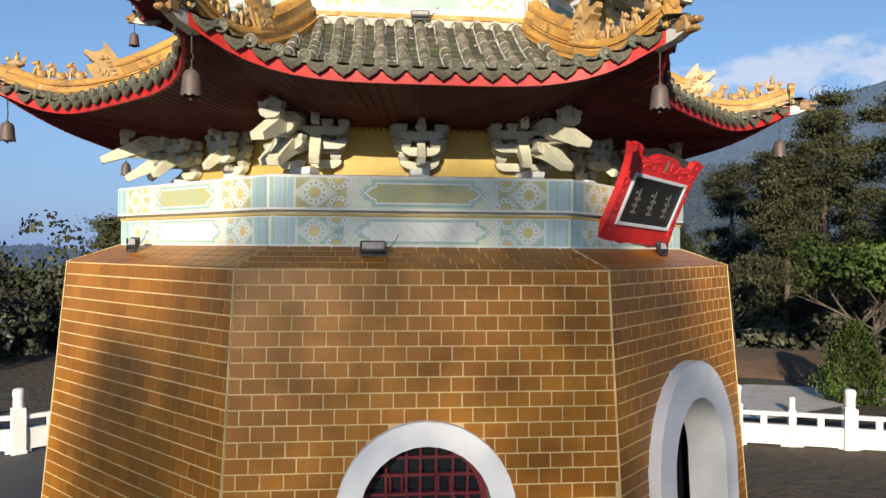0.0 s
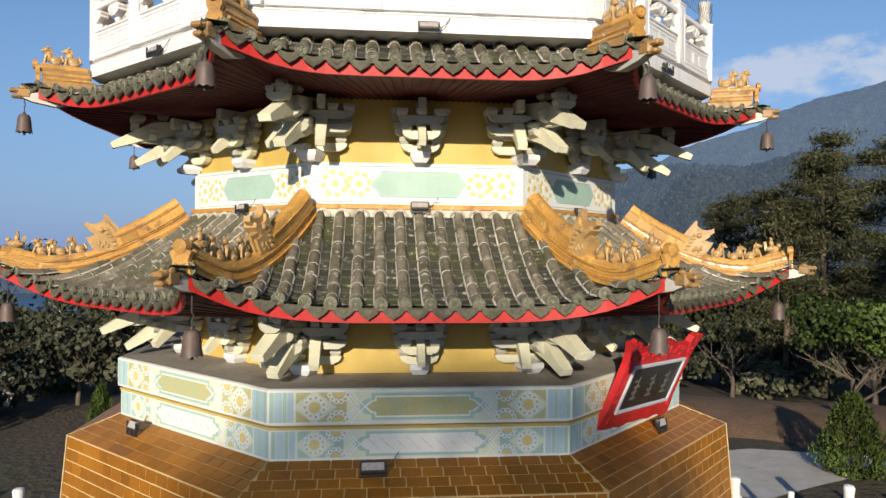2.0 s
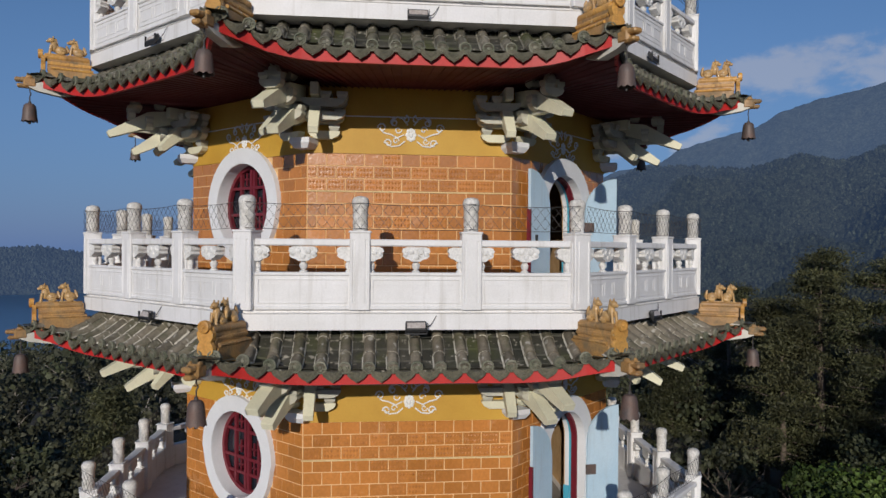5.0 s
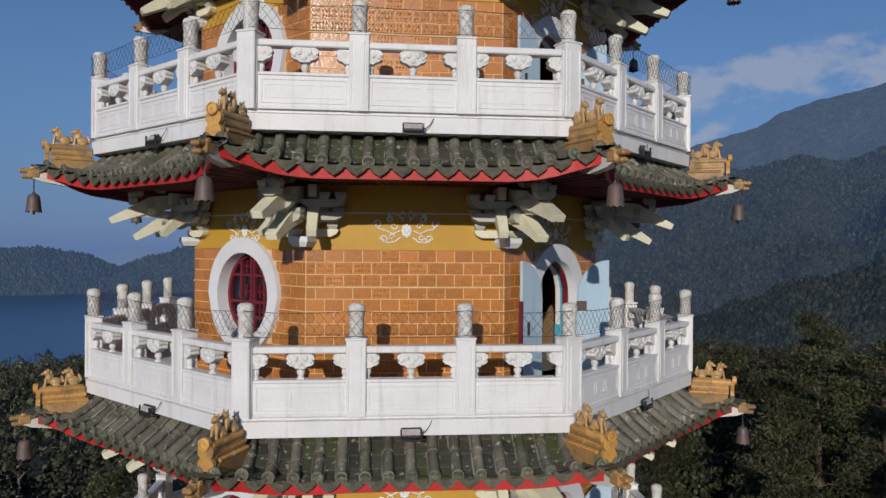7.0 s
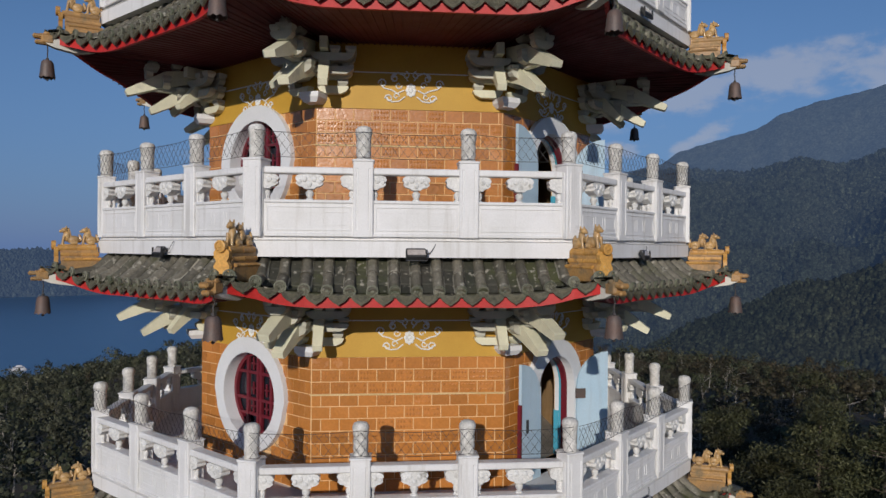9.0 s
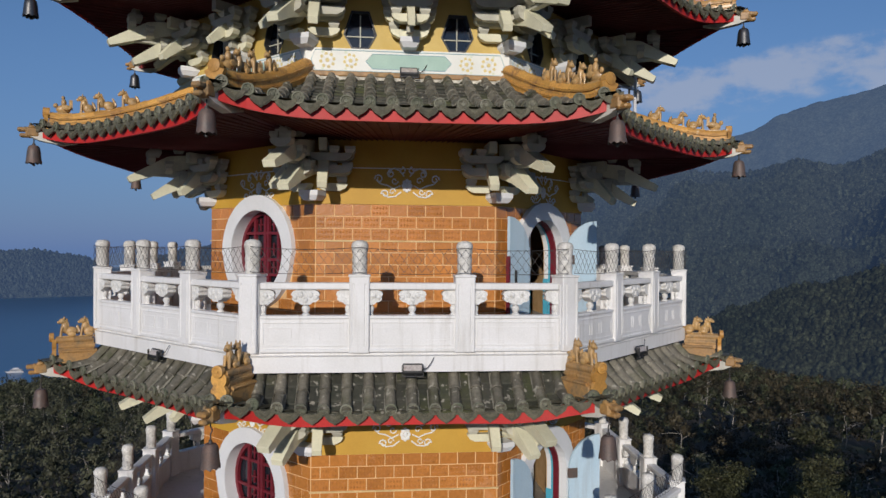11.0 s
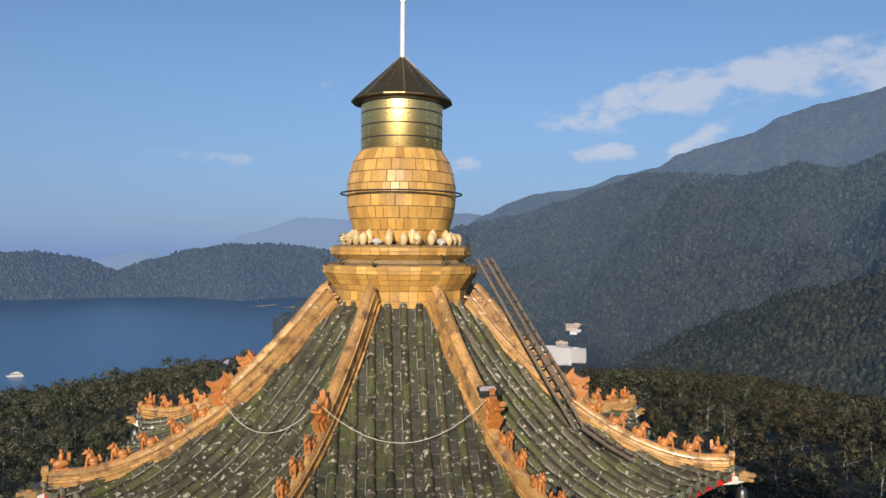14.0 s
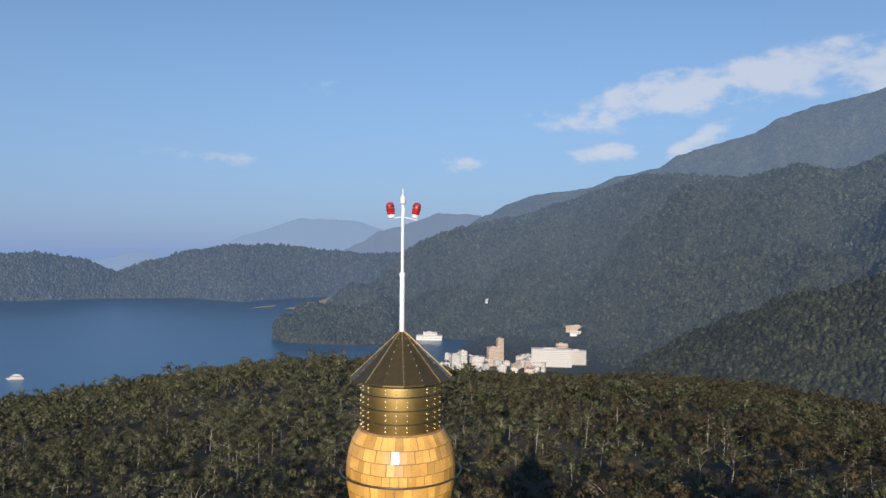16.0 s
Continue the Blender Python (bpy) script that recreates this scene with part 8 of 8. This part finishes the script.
# ---- the far country ----
def smooth_line(a, knots):
    ks = np.array([k for k, _ in knots], float)
    vs = np.array([v for _, v in knots], float)
    t = np.clip(np.interp(a, ks, np.arange(len(ks))), 0, len(ks) - 1)
    i = np.minimum(t.astype(int), len(ks) - 2)
    f = t - i
    f = f * f * (3 - 2 * f) * 0.5 + f * 0.5
    return vs[i] * (1 - f) + vs[i + 1] * f


def fractal(x, y, scale, octaves=6):
    z = np.zeros_like(x)
    amp = 1.0
    for k in range(octaves):
        c, s = math.cos(1.1 * k + 0.3), math.sin(1.1 * k + 0.3)
        u, v = (c * x - s * y) / scale, (s * x + c * y) / scale
        z += amp * (np.sin(u + 1.7 * np.sin(v * 0.9 + k)) * np.cos(v * 1.1 + 1.3 * np.sin(u * 0.8 + 2 * k)))
        amp *= 0.52
        scale *= 0.53
    return z


def hill(name, a0, a1, crest, dist, foot, material, label, rough=26.0, scale=420.0, na=420, nd=110, back=350, grow=1.0, base=LAKE_Z - 2, crowns=None):
    """A range of hills. crest: rise over the pagoda's eye line per metre of distance, by bearing; dist, foot: distances of crest and foot."""
    A, T = np.meshgrid(np.linspace(a0, a1, na), np.linspace(0, 1.12, nd), indexing="ij")
    c = smooth_line(A, crest)
    d, f = smooth_line(A, dist), smooth_line(A, foot)
    D = f + (d - f) * T
    D = np.where(T > 1, d + (T - 1) / 0.12 * back, D)
    x, y = D * np.sin(np.radians(A)), D * np.cos(np.radians(A)) - 13.6
    top = 43.0 + c * d
    s = np.clip(T, 0, 1) ** grow
    z = base + (top - base) * s
    n = fractal(x, y, scale)
    z += rough * n * np.sin(np.pi * np.clip(T, 0, 1)) ** 0.7 + 3.5 * fractal(x, y, 30.0, 4) * np.clip(T * 5, 0, 1)
    z = np.where(T > 1, z - (T - 1) / 0.12 * 200, z)
    z = np.maximum(z, base)
    FAR_POINTS.append(np.stack([x, y, z], -1).reshape(-1, 3))
    me = grid_mesh(name, np.stack([x, y, z], -1), material)
    me.polygons.foreach_set("use_smooth", np.ones(len(me.polygons), bool))
    if crowns:
        # single tree crowns over the slope: low five-sided domes of uneven size
        count, size = crowns
        a = rng.uniform(0.5, na - 1.5, count)
        t = rng.uniform(0.5, (nd - 1) / 1.12 * 1.01, count)
        i, j = a.astype(int), t.astype(int)
        u, v = a - i, t - j
        P = np.stack([x, y, z], -1)
        c = (P[i, j].T * (1 - u) * (1 - v) + P[i + 1, j].T * u * (1 - v) + P[i, j + 1].T * (1 - u) * v + P[i + 1, j + 1].T * u * v).T
        keep = (c[:, 2] > LAKE_Z + 4) & (np.abs(np.degrees(np.arctan2(c[:, 0], c[:, 1] + 13.6)) - 4) < 36)
        c = c[keep]
        n = len(c)
        r = size * rng.uniform(0.35, 0.75, n)
        h = r * rng.uniform(0.9, 1.7, n)
        k5 = np.arange(5) * 2 * np.pi / 5
        turn = rng.uniform(0, 2 * np.pi, n)[:, None] + k5
        wob = rng.uniform(0.75, 1.25, (n, 5, 2))
        low = np.stack([c[:, 0, None] + r[:, None] * wob[..., 0] * np.cos(turn), c[:, 1, None] + r[:, None] * wob[..., 0] * np.sin(turn), np.repeat((c[:, 2] - 0.25 * h)[:, None], 5, 1)], -1)
        mid = np.stack([c[:, 0, None] + 0.66 * r[:, None] * wob[..., 1] * np.cos(turn + 0.5), c[:, 1, None] + 0.66 * r[:, None] * wob[..., 1] * np.sin(turn + 0.5), np.repeat((c[:, 2] + 0.62 * h)[:, None], 5, 1)], -1)
        top5 = (c + np.stack([rng.normal(size=n) * 0.15 * r, rng.normal(size=n) * 0.15 * r, h], -1))[:, None]
        V = np.concatenate([low, mid, top5], 1).reshape(-1, 3)
        F = []
        for q in range(5):
            w = (q + 1) % 5
            F += [(q, w, 5 + q), (w, 5 + w, 5 + q), (5 + q, 5 + w, 10)]
        F = (np.arange(n)[:, None, None] * 11 + np.array(F)).reshape(-1, 3)
        tagged(put(name + "_crowns", fast_mesh(name + "_crowns", V, F, material)), "countless tree crowns covering the slope", "forest", kind="stuff")
    return tagged(new(name, me), label, "mountain" if "mountain" in name else "hill", kind="structure")


FAR_POINTS = []


def far_z(x, y):
    """Height of the far country near a place."""
    best = LAKE_Z + 3.0
    for P in FAR_POINTS:
        d = np.hypot(P[:, 0] - x, P[:, 1] - y)
        i = d.argmin()
        if d[i] < 40:
            best = max(best, float(P[i, 2]))
    return best


def build_distance():
    # each material glows bluish to stand for haze, more so with distance
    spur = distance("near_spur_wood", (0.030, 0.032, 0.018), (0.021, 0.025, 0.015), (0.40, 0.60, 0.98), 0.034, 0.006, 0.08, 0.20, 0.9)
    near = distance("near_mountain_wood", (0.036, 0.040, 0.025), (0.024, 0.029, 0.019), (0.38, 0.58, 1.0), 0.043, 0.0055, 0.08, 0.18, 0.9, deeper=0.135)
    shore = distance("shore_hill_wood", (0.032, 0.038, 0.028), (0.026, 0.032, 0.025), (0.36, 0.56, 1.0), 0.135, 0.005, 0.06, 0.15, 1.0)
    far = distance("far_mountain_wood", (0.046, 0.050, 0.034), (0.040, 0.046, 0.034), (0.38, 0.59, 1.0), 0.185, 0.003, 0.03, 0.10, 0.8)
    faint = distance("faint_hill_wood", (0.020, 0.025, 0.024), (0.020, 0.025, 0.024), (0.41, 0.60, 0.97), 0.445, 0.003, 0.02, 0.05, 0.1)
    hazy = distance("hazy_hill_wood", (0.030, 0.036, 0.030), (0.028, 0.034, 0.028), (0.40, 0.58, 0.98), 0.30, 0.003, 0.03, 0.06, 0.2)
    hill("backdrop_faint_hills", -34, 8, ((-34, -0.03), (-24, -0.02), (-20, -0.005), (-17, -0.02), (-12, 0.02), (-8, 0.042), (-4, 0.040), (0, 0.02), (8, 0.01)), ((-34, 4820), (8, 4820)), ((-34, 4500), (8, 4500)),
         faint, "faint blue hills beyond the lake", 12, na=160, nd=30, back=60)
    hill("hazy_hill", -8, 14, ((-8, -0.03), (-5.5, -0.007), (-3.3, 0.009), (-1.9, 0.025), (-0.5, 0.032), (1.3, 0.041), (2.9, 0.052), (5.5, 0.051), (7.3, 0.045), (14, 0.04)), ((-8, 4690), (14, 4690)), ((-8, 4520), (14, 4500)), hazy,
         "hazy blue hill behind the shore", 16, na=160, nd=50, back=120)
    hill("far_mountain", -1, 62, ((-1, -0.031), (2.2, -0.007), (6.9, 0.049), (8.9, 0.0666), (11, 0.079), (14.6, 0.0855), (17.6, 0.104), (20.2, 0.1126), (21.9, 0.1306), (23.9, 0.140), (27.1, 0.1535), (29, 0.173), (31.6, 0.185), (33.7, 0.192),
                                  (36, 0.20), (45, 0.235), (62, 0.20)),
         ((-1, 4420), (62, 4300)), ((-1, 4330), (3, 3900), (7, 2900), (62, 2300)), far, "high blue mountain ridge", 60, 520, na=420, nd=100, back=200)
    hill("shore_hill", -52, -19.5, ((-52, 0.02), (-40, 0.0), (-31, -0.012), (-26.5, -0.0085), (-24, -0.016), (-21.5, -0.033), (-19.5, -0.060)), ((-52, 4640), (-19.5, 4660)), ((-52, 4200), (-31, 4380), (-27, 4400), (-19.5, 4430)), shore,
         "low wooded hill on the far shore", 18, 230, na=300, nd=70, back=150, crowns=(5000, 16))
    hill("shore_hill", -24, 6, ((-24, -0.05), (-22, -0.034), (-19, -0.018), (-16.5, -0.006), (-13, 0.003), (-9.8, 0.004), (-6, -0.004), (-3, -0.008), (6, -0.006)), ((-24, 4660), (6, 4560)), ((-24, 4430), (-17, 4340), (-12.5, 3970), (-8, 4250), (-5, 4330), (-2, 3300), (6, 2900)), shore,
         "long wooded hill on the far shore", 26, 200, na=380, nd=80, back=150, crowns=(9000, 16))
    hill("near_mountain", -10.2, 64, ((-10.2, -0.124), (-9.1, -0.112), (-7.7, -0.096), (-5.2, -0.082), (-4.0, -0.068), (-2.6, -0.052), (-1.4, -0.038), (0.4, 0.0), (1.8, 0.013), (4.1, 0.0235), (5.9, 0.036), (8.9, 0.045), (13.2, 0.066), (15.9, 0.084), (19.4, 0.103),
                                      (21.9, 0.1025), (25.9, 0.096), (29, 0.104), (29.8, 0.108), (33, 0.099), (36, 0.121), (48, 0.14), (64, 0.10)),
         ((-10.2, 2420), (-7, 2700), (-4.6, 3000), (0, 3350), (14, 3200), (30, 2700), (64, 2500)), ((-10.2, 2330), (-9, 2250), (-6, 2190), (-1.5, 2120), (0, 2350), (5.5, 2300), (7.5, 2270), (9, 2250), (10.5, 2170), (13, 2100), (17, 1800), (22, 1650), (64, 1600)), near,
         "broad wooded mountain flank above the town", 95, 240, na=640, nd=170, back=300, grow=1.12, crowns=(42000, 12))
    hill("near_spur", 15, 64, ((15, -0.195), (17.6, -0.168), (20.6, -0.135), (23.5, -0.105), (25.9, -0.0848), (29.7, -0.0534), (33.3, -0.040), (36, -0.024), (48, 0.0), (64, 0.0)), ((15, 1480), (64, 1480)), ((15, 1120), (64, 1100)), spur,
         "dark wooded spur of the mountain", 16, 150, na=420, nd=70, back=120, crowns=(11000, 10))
    # flats by the shore
    for pts, z in ((((-575, 3400), (-405, 3370), (-270, 3900), (-335, 4420), (-420, 4400), (-470, 3800)), LAKE_Z + 1.5), (((-740, 3400), (-640, 3560), (-640, 3650), (-705, 3560)), LAKE_Z + 1.2)):
        s = Shape().add([(x, y, z) for x, y in pts], [tuple(range(len(pts)))])
        tagged(put("sand_flat", s.mesh("sand_flat", SAND)), "pale sandy flat at the lake's inlet", "shore", kind="structure")
    # town ground and its trees carry the mountain's painted haze glow
    s = Shape()
    s.add([(60, 1560, LAKE_Z + 2.0), (640, 1500, LAKE_Z + 4), (760, 2150, LAKE_Z + 6), (330, 2300, LAKE_Z + 5), (225, 2230, LAKE_Z + 3), (90, 1760, LAKE_Z + 2)], [(0, 1, 2, 3, 4, 5)])
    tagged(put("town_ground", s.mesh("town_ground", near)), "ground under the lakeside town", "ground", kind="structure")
    # trees on it, behind the hotel and the houses
    y = rng.uniform(1800, 2290, 2600)
    x = rng.uniform(0.11, 0.335, 2600) * y
    keep = (y > 1800 + 70 * (x < 330)) & (y < 2235 + (x - 225) * 0.5) & (y < 2300 - np.clip(x - 330, 0, 999) * 0.36)
    x, y = x[keep], y[keep]
    d = rng.normal(size=(len(x), 34, 3))
    d[..., 2] = np.abs(d[..., 2]) - 0.2
    d /= np.linalg.norm(d, axis=-1, keepdims=True)
    c = np.stack([x, y, LAKE_Z + 4 + rng.uniform(3, 9, len(x))], 1)[:, None] + d * rng.uniform(4.0, 7.5, len(x))[:, None, None]
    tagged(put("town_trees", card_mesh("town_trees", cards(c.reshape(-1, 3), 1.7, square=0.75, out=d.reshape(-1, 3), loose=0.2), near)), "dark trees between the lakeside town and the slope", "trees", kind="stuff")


def building(x, y, w, d, h, turn, wall, label, floors=None, roof=None, name="town_building"):
    b = thing(name, label, "building", "lakeside town", m=Matrix.Translation((x, y, far_z(x, y))) @ Matrix.Rotation(radians(turn), 4, "Z"))
    s = Shape().box(-w / 2, w / 2, -d / 2, d / 2, -8, h)
    part("wall", s, wall, b)
    fl = floors or max(2, int(h / 3.4))
    g = Shape()
    for k in range(fl):
        z0 = h * (k + 0.35) / fl
        n = max(2, int(w / 4.5))
        for j in range(n):
            x0 = -w / 2 + w * (j + 0.22) / n
            g.box(x0, x0 + w / n * 0.56, -d / 2 - 0.25, -d / 2 + 0.1, z0, z0 + h / fl * 0.42)
        for j in range(max(2, int(d / 5))):
            q = max(2, int(d / 5))
            y0 = -d / 2 + d * (j + 0.22) / q
            g.box(-w / 2 - 0.25, -w / 2 + 0.1, y0, y0 + d / q * 0.5, z0, z0 + h / fl * 0.42)
    part("glazing", g, BUILD_GLASS, b)["kind"] = "stuff"
    t = Shape().box(-w / 2 - 0.5, w / 2 + 0.5, -d / 2 - 0.5, d / 2 + 0.5, h, h + 0.8)
    t.box(-w * 0.2, w * 0.1, -d * 0.2, d * 0.2, h + 0.8, h + 3.4)
    part("roof", t, roof or wall, b)
    return b


def build_town():
    g = random.Random(5)
    # the large hotel in two wings
    building(380, 1745, 100, 30, 44, -10, BUILD_WHITE, "long white many-storeyed lakeside hotel", 10)
    building(452, 1770, 46, 26, 36, -12, BUILD_WHITE, "white wing of the lakeside hotel", 8)
    building(412, 1768, 30, 16, 54, -10, BUILD_TAN, "grey lift tower behind the lakeside hotel", 4)
    for x, y, w, h, wall in ((128, 1640, 18, 46, BUILD_WHITE), (146, 1640, 16, 54, BUILD_WHITE), (262, 1840, 17, 58, BUILD_TAN), (243, 1830, 30, 36, BUILD_TAN), (184, 1680, 30, 34, BUILD_WHITE), (165, 1700, 22, 30, BUILD_WHITE)):
        building(x, y, w, 16, h, g.uniform(-12, 14), wall, "tall pale apartment block in the lakeside town")
    for k in range(46):
        x, y = g.uniform(95, 345), g.uniform(1630, 1860)
        wall = g.choice((BUILD_WHITE, BUILD_WHITE, BUILD_TAN))
        building(x, y, g.uniform(9, 22), g.uniform(10, 18), g.uniform(7, 22) * (1.25 if y > 1760 else 1.0), g.uniform(-20, 25), wall, "pale town house near the lake", roof=g.choice((wall, wall, BUILD_TAN, BUILD_BLUE if k % 4 == 0 else BUILD_GLASS)))
    building(92, 2290, 84, 40, 11, -5, BUILD_WHITE, "low white pavilion on the far bank", 2)
    building(96, 2300, 46, 26, 20, -5, BUILD_WHITE, "white pavilion tower on the far bank", 3)
    building(556, 2150, 84, 20, 12, -14, BUILD_TAN, "long low tan school building on the slope", 3)
    building(546, 2115, 56, 10, 5, -14, BUILD_WHITE, "white terrace building on the slope", 2)
    building(298, 2392, 18, 10, 5, -10, BUILD_WHITE, "small white house on the wooded slope", 2)
    # mast on the slope
    m = thing("lattice_mast", "thin lattice pylon on the wooded slope", "pylon", m=Matrix.Translation((172, 2464, far_z(172, 2464))))
    part("legs", Shape().tube([(-4, 0, 0), (0, 0, 46)], 0.8, 4).tube([(4, 0, 0), (0, 0, 46)], 0.8, 4).tube([(-6, 0, 34), (6, 0, 34)], 0.6, 4), BELL_STEEL, m)
    # ferry
    f = thing("ferry_boat", "white excursion boat crossing the lake", "boat", m=Matrix.Translation((-860, 1606, LAKE_Z)) @ Matrix.Rotation(radians(200), 4, "Z") @ Matrix.Diagonal((1.35, 1.35, 1.35, 1)))
    hull = [(-13, 0.2), (-12, 3.0), (11, 3.0), (14, 3.4), (10, 0.2)]
    part("hull", Shape().prism(hull[::-1], -3.2, 3.2), BUILD_WHITE, f)
    part("cabin", Shape().box(-10, 7, -2.6, 2.6, 3.0, 6.2, c=0.3).box(-6, 3, -2.0, 2.0, 6.2, 8.4, c=0.3), BUILD_WHITE, f)
    part("glazing", Shape().box(-9, 6, -2.68, 2.68, 4.2, 5.4), BUILD_GLASS, f)


build_ground()
# bare soil bank behind the fence
bx, by = np.meshgrid(np.linspace(0, 1, 30), np.linspace(0, 1, 16), indexing="ij")
wx, wy = 9.5 + 17 * bx, 15.2 + 10.0 * by + 1.2 * np.sin(bx * 7)
wz = GROUND - 0.25 + 1.0 * np.sin(np.pi * by) ** 0.7 * np.sin(np.pi * bx) ** 0.5 + 0.06 * np.sin(wx * 3.1) * np.cos(wy * 2.7)
tagged(new("soil_bank", grid_mesh("soil_bank", np.stack([wx, wy, wz], -1), BARE_SOIL)), "bare brown soil bank below the trees", "ground", kind="structure")
stone_fence(((-19, 3.6), (-14.7, 4.8), (-10.4, 5.9), (-5.5, 9.6)), "white stone fence with drum-topped posts beside the court")
stone_fence(((8.0, 8.2), (9.6, 6.2), (12.5, 5.4), (16.8, 4.2), (21, 3.2)), "white stone fence with drum-topped posts beside the court")
for k, (px, py, ph, ps) in enumerate(((30, 28, 17.5, 0.27), (25.5, 34, 14, 0.27), (36.5, 30, 18.5, 0.27), (32, 38, 17, 0.28), (40, 38, 19, 0.27), (28, 45, 16, 0.28), (37, 47, 19, 0.27), (45, 33, 18, 0.28), (21, 40, 9, 0.34), (44, 44, 18, 0.27), (27.5, 31, 17.0, 0.28), (24.4, 30, 12.5, 0.30))):
    pine(px, py, ph, "tall dark pine with a bare grey trunk", k + 1, ps, 80)
pine(-17.5, 30, 7.9, "dark pine with a spreading top", 26, 0.34)
broad_tree(20.2, 16.8, 6.4, 5.6, LEAF_BRIGHT, "bright green broad-leaved tree", 11, 6000, 0.12)
broad_tree(25.5, 23.0, 6.2, 5.6, LEAF_OLIVE, "olive green broad-leaved tree", 21, 3000, 0.15)
broad_tree(19.5, 27.0, 5.0, 3.0, LEAF_OLIVE, "young olive tree with a pale trunk", 12, 1100, 0.13)
broad_tree(32, 20, 7.5, 7, LEAF_OLIVE, "olive green broad-leaved tree", 13, 2000, 0.19)
broad_tree(23, 42, 9, 8, LEAF_OLIVE, "olive green broad-leaved tree", 14, 2000, 0.22)
broad_tree(17, 44, 7, 7, LEAF_DARK, "dark green broad-leaved tree", 15, 1600, 0.22)
broad_tree(-17, 24, 5.2, 5.5, LEAF_DARK, "dark green broad-leaved tree", 16, 1600, 0.18)
broad_tree(-22, 26, 5.6, 6, LEAF_OLIVE, "half-bare olive green tree", 17, 700, 0.17)
broad_tree(-20, 19, 4.4, 4.4, LEAF_BROWN, "half-bare brown garden shrub", 18, 350, 0.14)
broad_tree(-27, 34, 7, 7, LEAF_DARK, "dark green broad-leaved tree", 19, 1700, 0.2)
broad_tree(-13, 40, 6, 6, LEAF_DARK, "dark green broad-leaved tree", 20, 1500, 0.2)
cypress(16.7, 11.6, 3.0, 2.5, 1)
cypress(18.9, 10.2, 2.2, 1.8, 2)
cypress(-11.8, 14.4, 2.9, 1.2, 3)
# unseen trees, added on the side the light comes from to keep the base in shade
shade_tree(-10.8, -61, 22.2, 9.0, 31, 20500)
shade_tree(-15.3, -60, 19.8, 2.4, 33, 6500)
# unseen tall pines, added on the knoll to cast shade on the wood below
for k, (px, py, ph) in enumerate(((19, -42, 32), (24, -42, 29), (28, -33, 27), (32, -38, 28), (36, -33, 28), (40, -40, 28), (45, -35, 28), (51, -34, 28), (59, -36, 30))):
    pine(px, py, ph, "unseen tall dark pine added on the knoll to shade the wood", 40 + k, 0.23, 46, 50, 0.35, 0.50)
build_woods()
build_distance()
build_town()

# ---- ladders, cable and small metalwork at the top ----
ladder((1.50, -0.75, 38.02), (3.02, -2.02, 35.22), 0.30, 16, "weathered dark wooden ladder leaning on the spire's collar")
ladder((1.62, -0.62, 38.05), (3.05, -1.55, 35.60), 0.26, 14, "second dark ladder leaning on the spire's collar")
ladder((3.05, -2.15, 35.30), (3.85, -2.50, 34.82), 0.30, 6, "short dark ladder lying on the roof tiles")
def slack(a, b, sag, n=14):
    return [(a[0] + (b[0] - a[0]) * q / n, a[1] + (b[1] - a[1]) * q / n - 0.28 * 4 * (q / n) * (1 - q / n), a[2] + (b[2] - a[2]) * q / n - sag * 4 * (q / n) * (1 - q / n)) for q in range(n + 1)]


for a, b, sag in (((-1.25, -3.20, 35.98), (1.32, -3.10, 35.95), 0.58), ((-3.2, -1.2, 35.75), (-1.4, -3.0, 35.7), 0.42)):
    solo("cable", Shape().tube(slack(a, b, sag), 0.007, 5), GREYB, "slack pale cable strung across the top roof", "cable")
# weeds rooted in the spire's collar
for k, (a, r, z, h) in enumerate(((200, 1.50, 37.90, 0.22), (222, 1.47, 37.92, 0.16), (250, 1.50, 37.9, 0.14), (300, 1.48, 37.92, 0.20), (322, 1.50, 37.9, 0.30), (335, 1.35, 38.26, 0.22), (212, 1.30, 38.26, 0.24), (282, 1.33, 38.25, 0.14))):
    n = 60
    q = rng.uniform(0, 1, n)
    c = np.stack([rng.normal(size=n) * 0.05 * (0.4 + q), rng.normal(size=n) * 0.05 * (0.4 + q), q * h], 1)
    ob = put("weed", card_mesh("weed", cards(c, 0.022, square=0.35), LEAF_OLIVE), None, TURN @ Matrix.Translation((r * math.cos(radians(a)), r * math.sin(radians(a)), z)))
    tagged(ob, "small weed rooted in a joint of the spire's collar", "weed", "weeds on the spire", kind="stuff")
for bx, by, bz, turn in ((1.36, -3.04, 36.02, 20), (-3.05, -1.25, 36.15, -60)):
    m = Matrix.Translation((bx, by, bz)) @ Matrix.Rotation(radians(turn), 4, "Z") @ Matrix.Rotation(radians(-25), 4, "X")
    copy_thing(FLOOD[0], m)
rl = thing("guard_rail", "light metal guard rail beside the attic", "guard rail")
part("upper_bar", Shape().tube([(3.1, -1.9, 33.42), (4.35, -0.9, 33.42)], 0.022, 6), STEEL, rl)
part("lower_bar", Shape().tube([(3.1, -1.9, 33.25), (4.35, -0.9, 33.25)], 0.018, 6), STEEL, rl)
part("stanchion", Shape().tube([(4.35, -0.9, 32.75), (4.35, -0.9, 34.05)], 0.03, 6), STEEL, rl)
part("stanchion", Shape().tube([(4.2, -1.02, 32.8), (4.2, -1.02, 33.95)], 0.02, 6), BLACKCASE, rl)
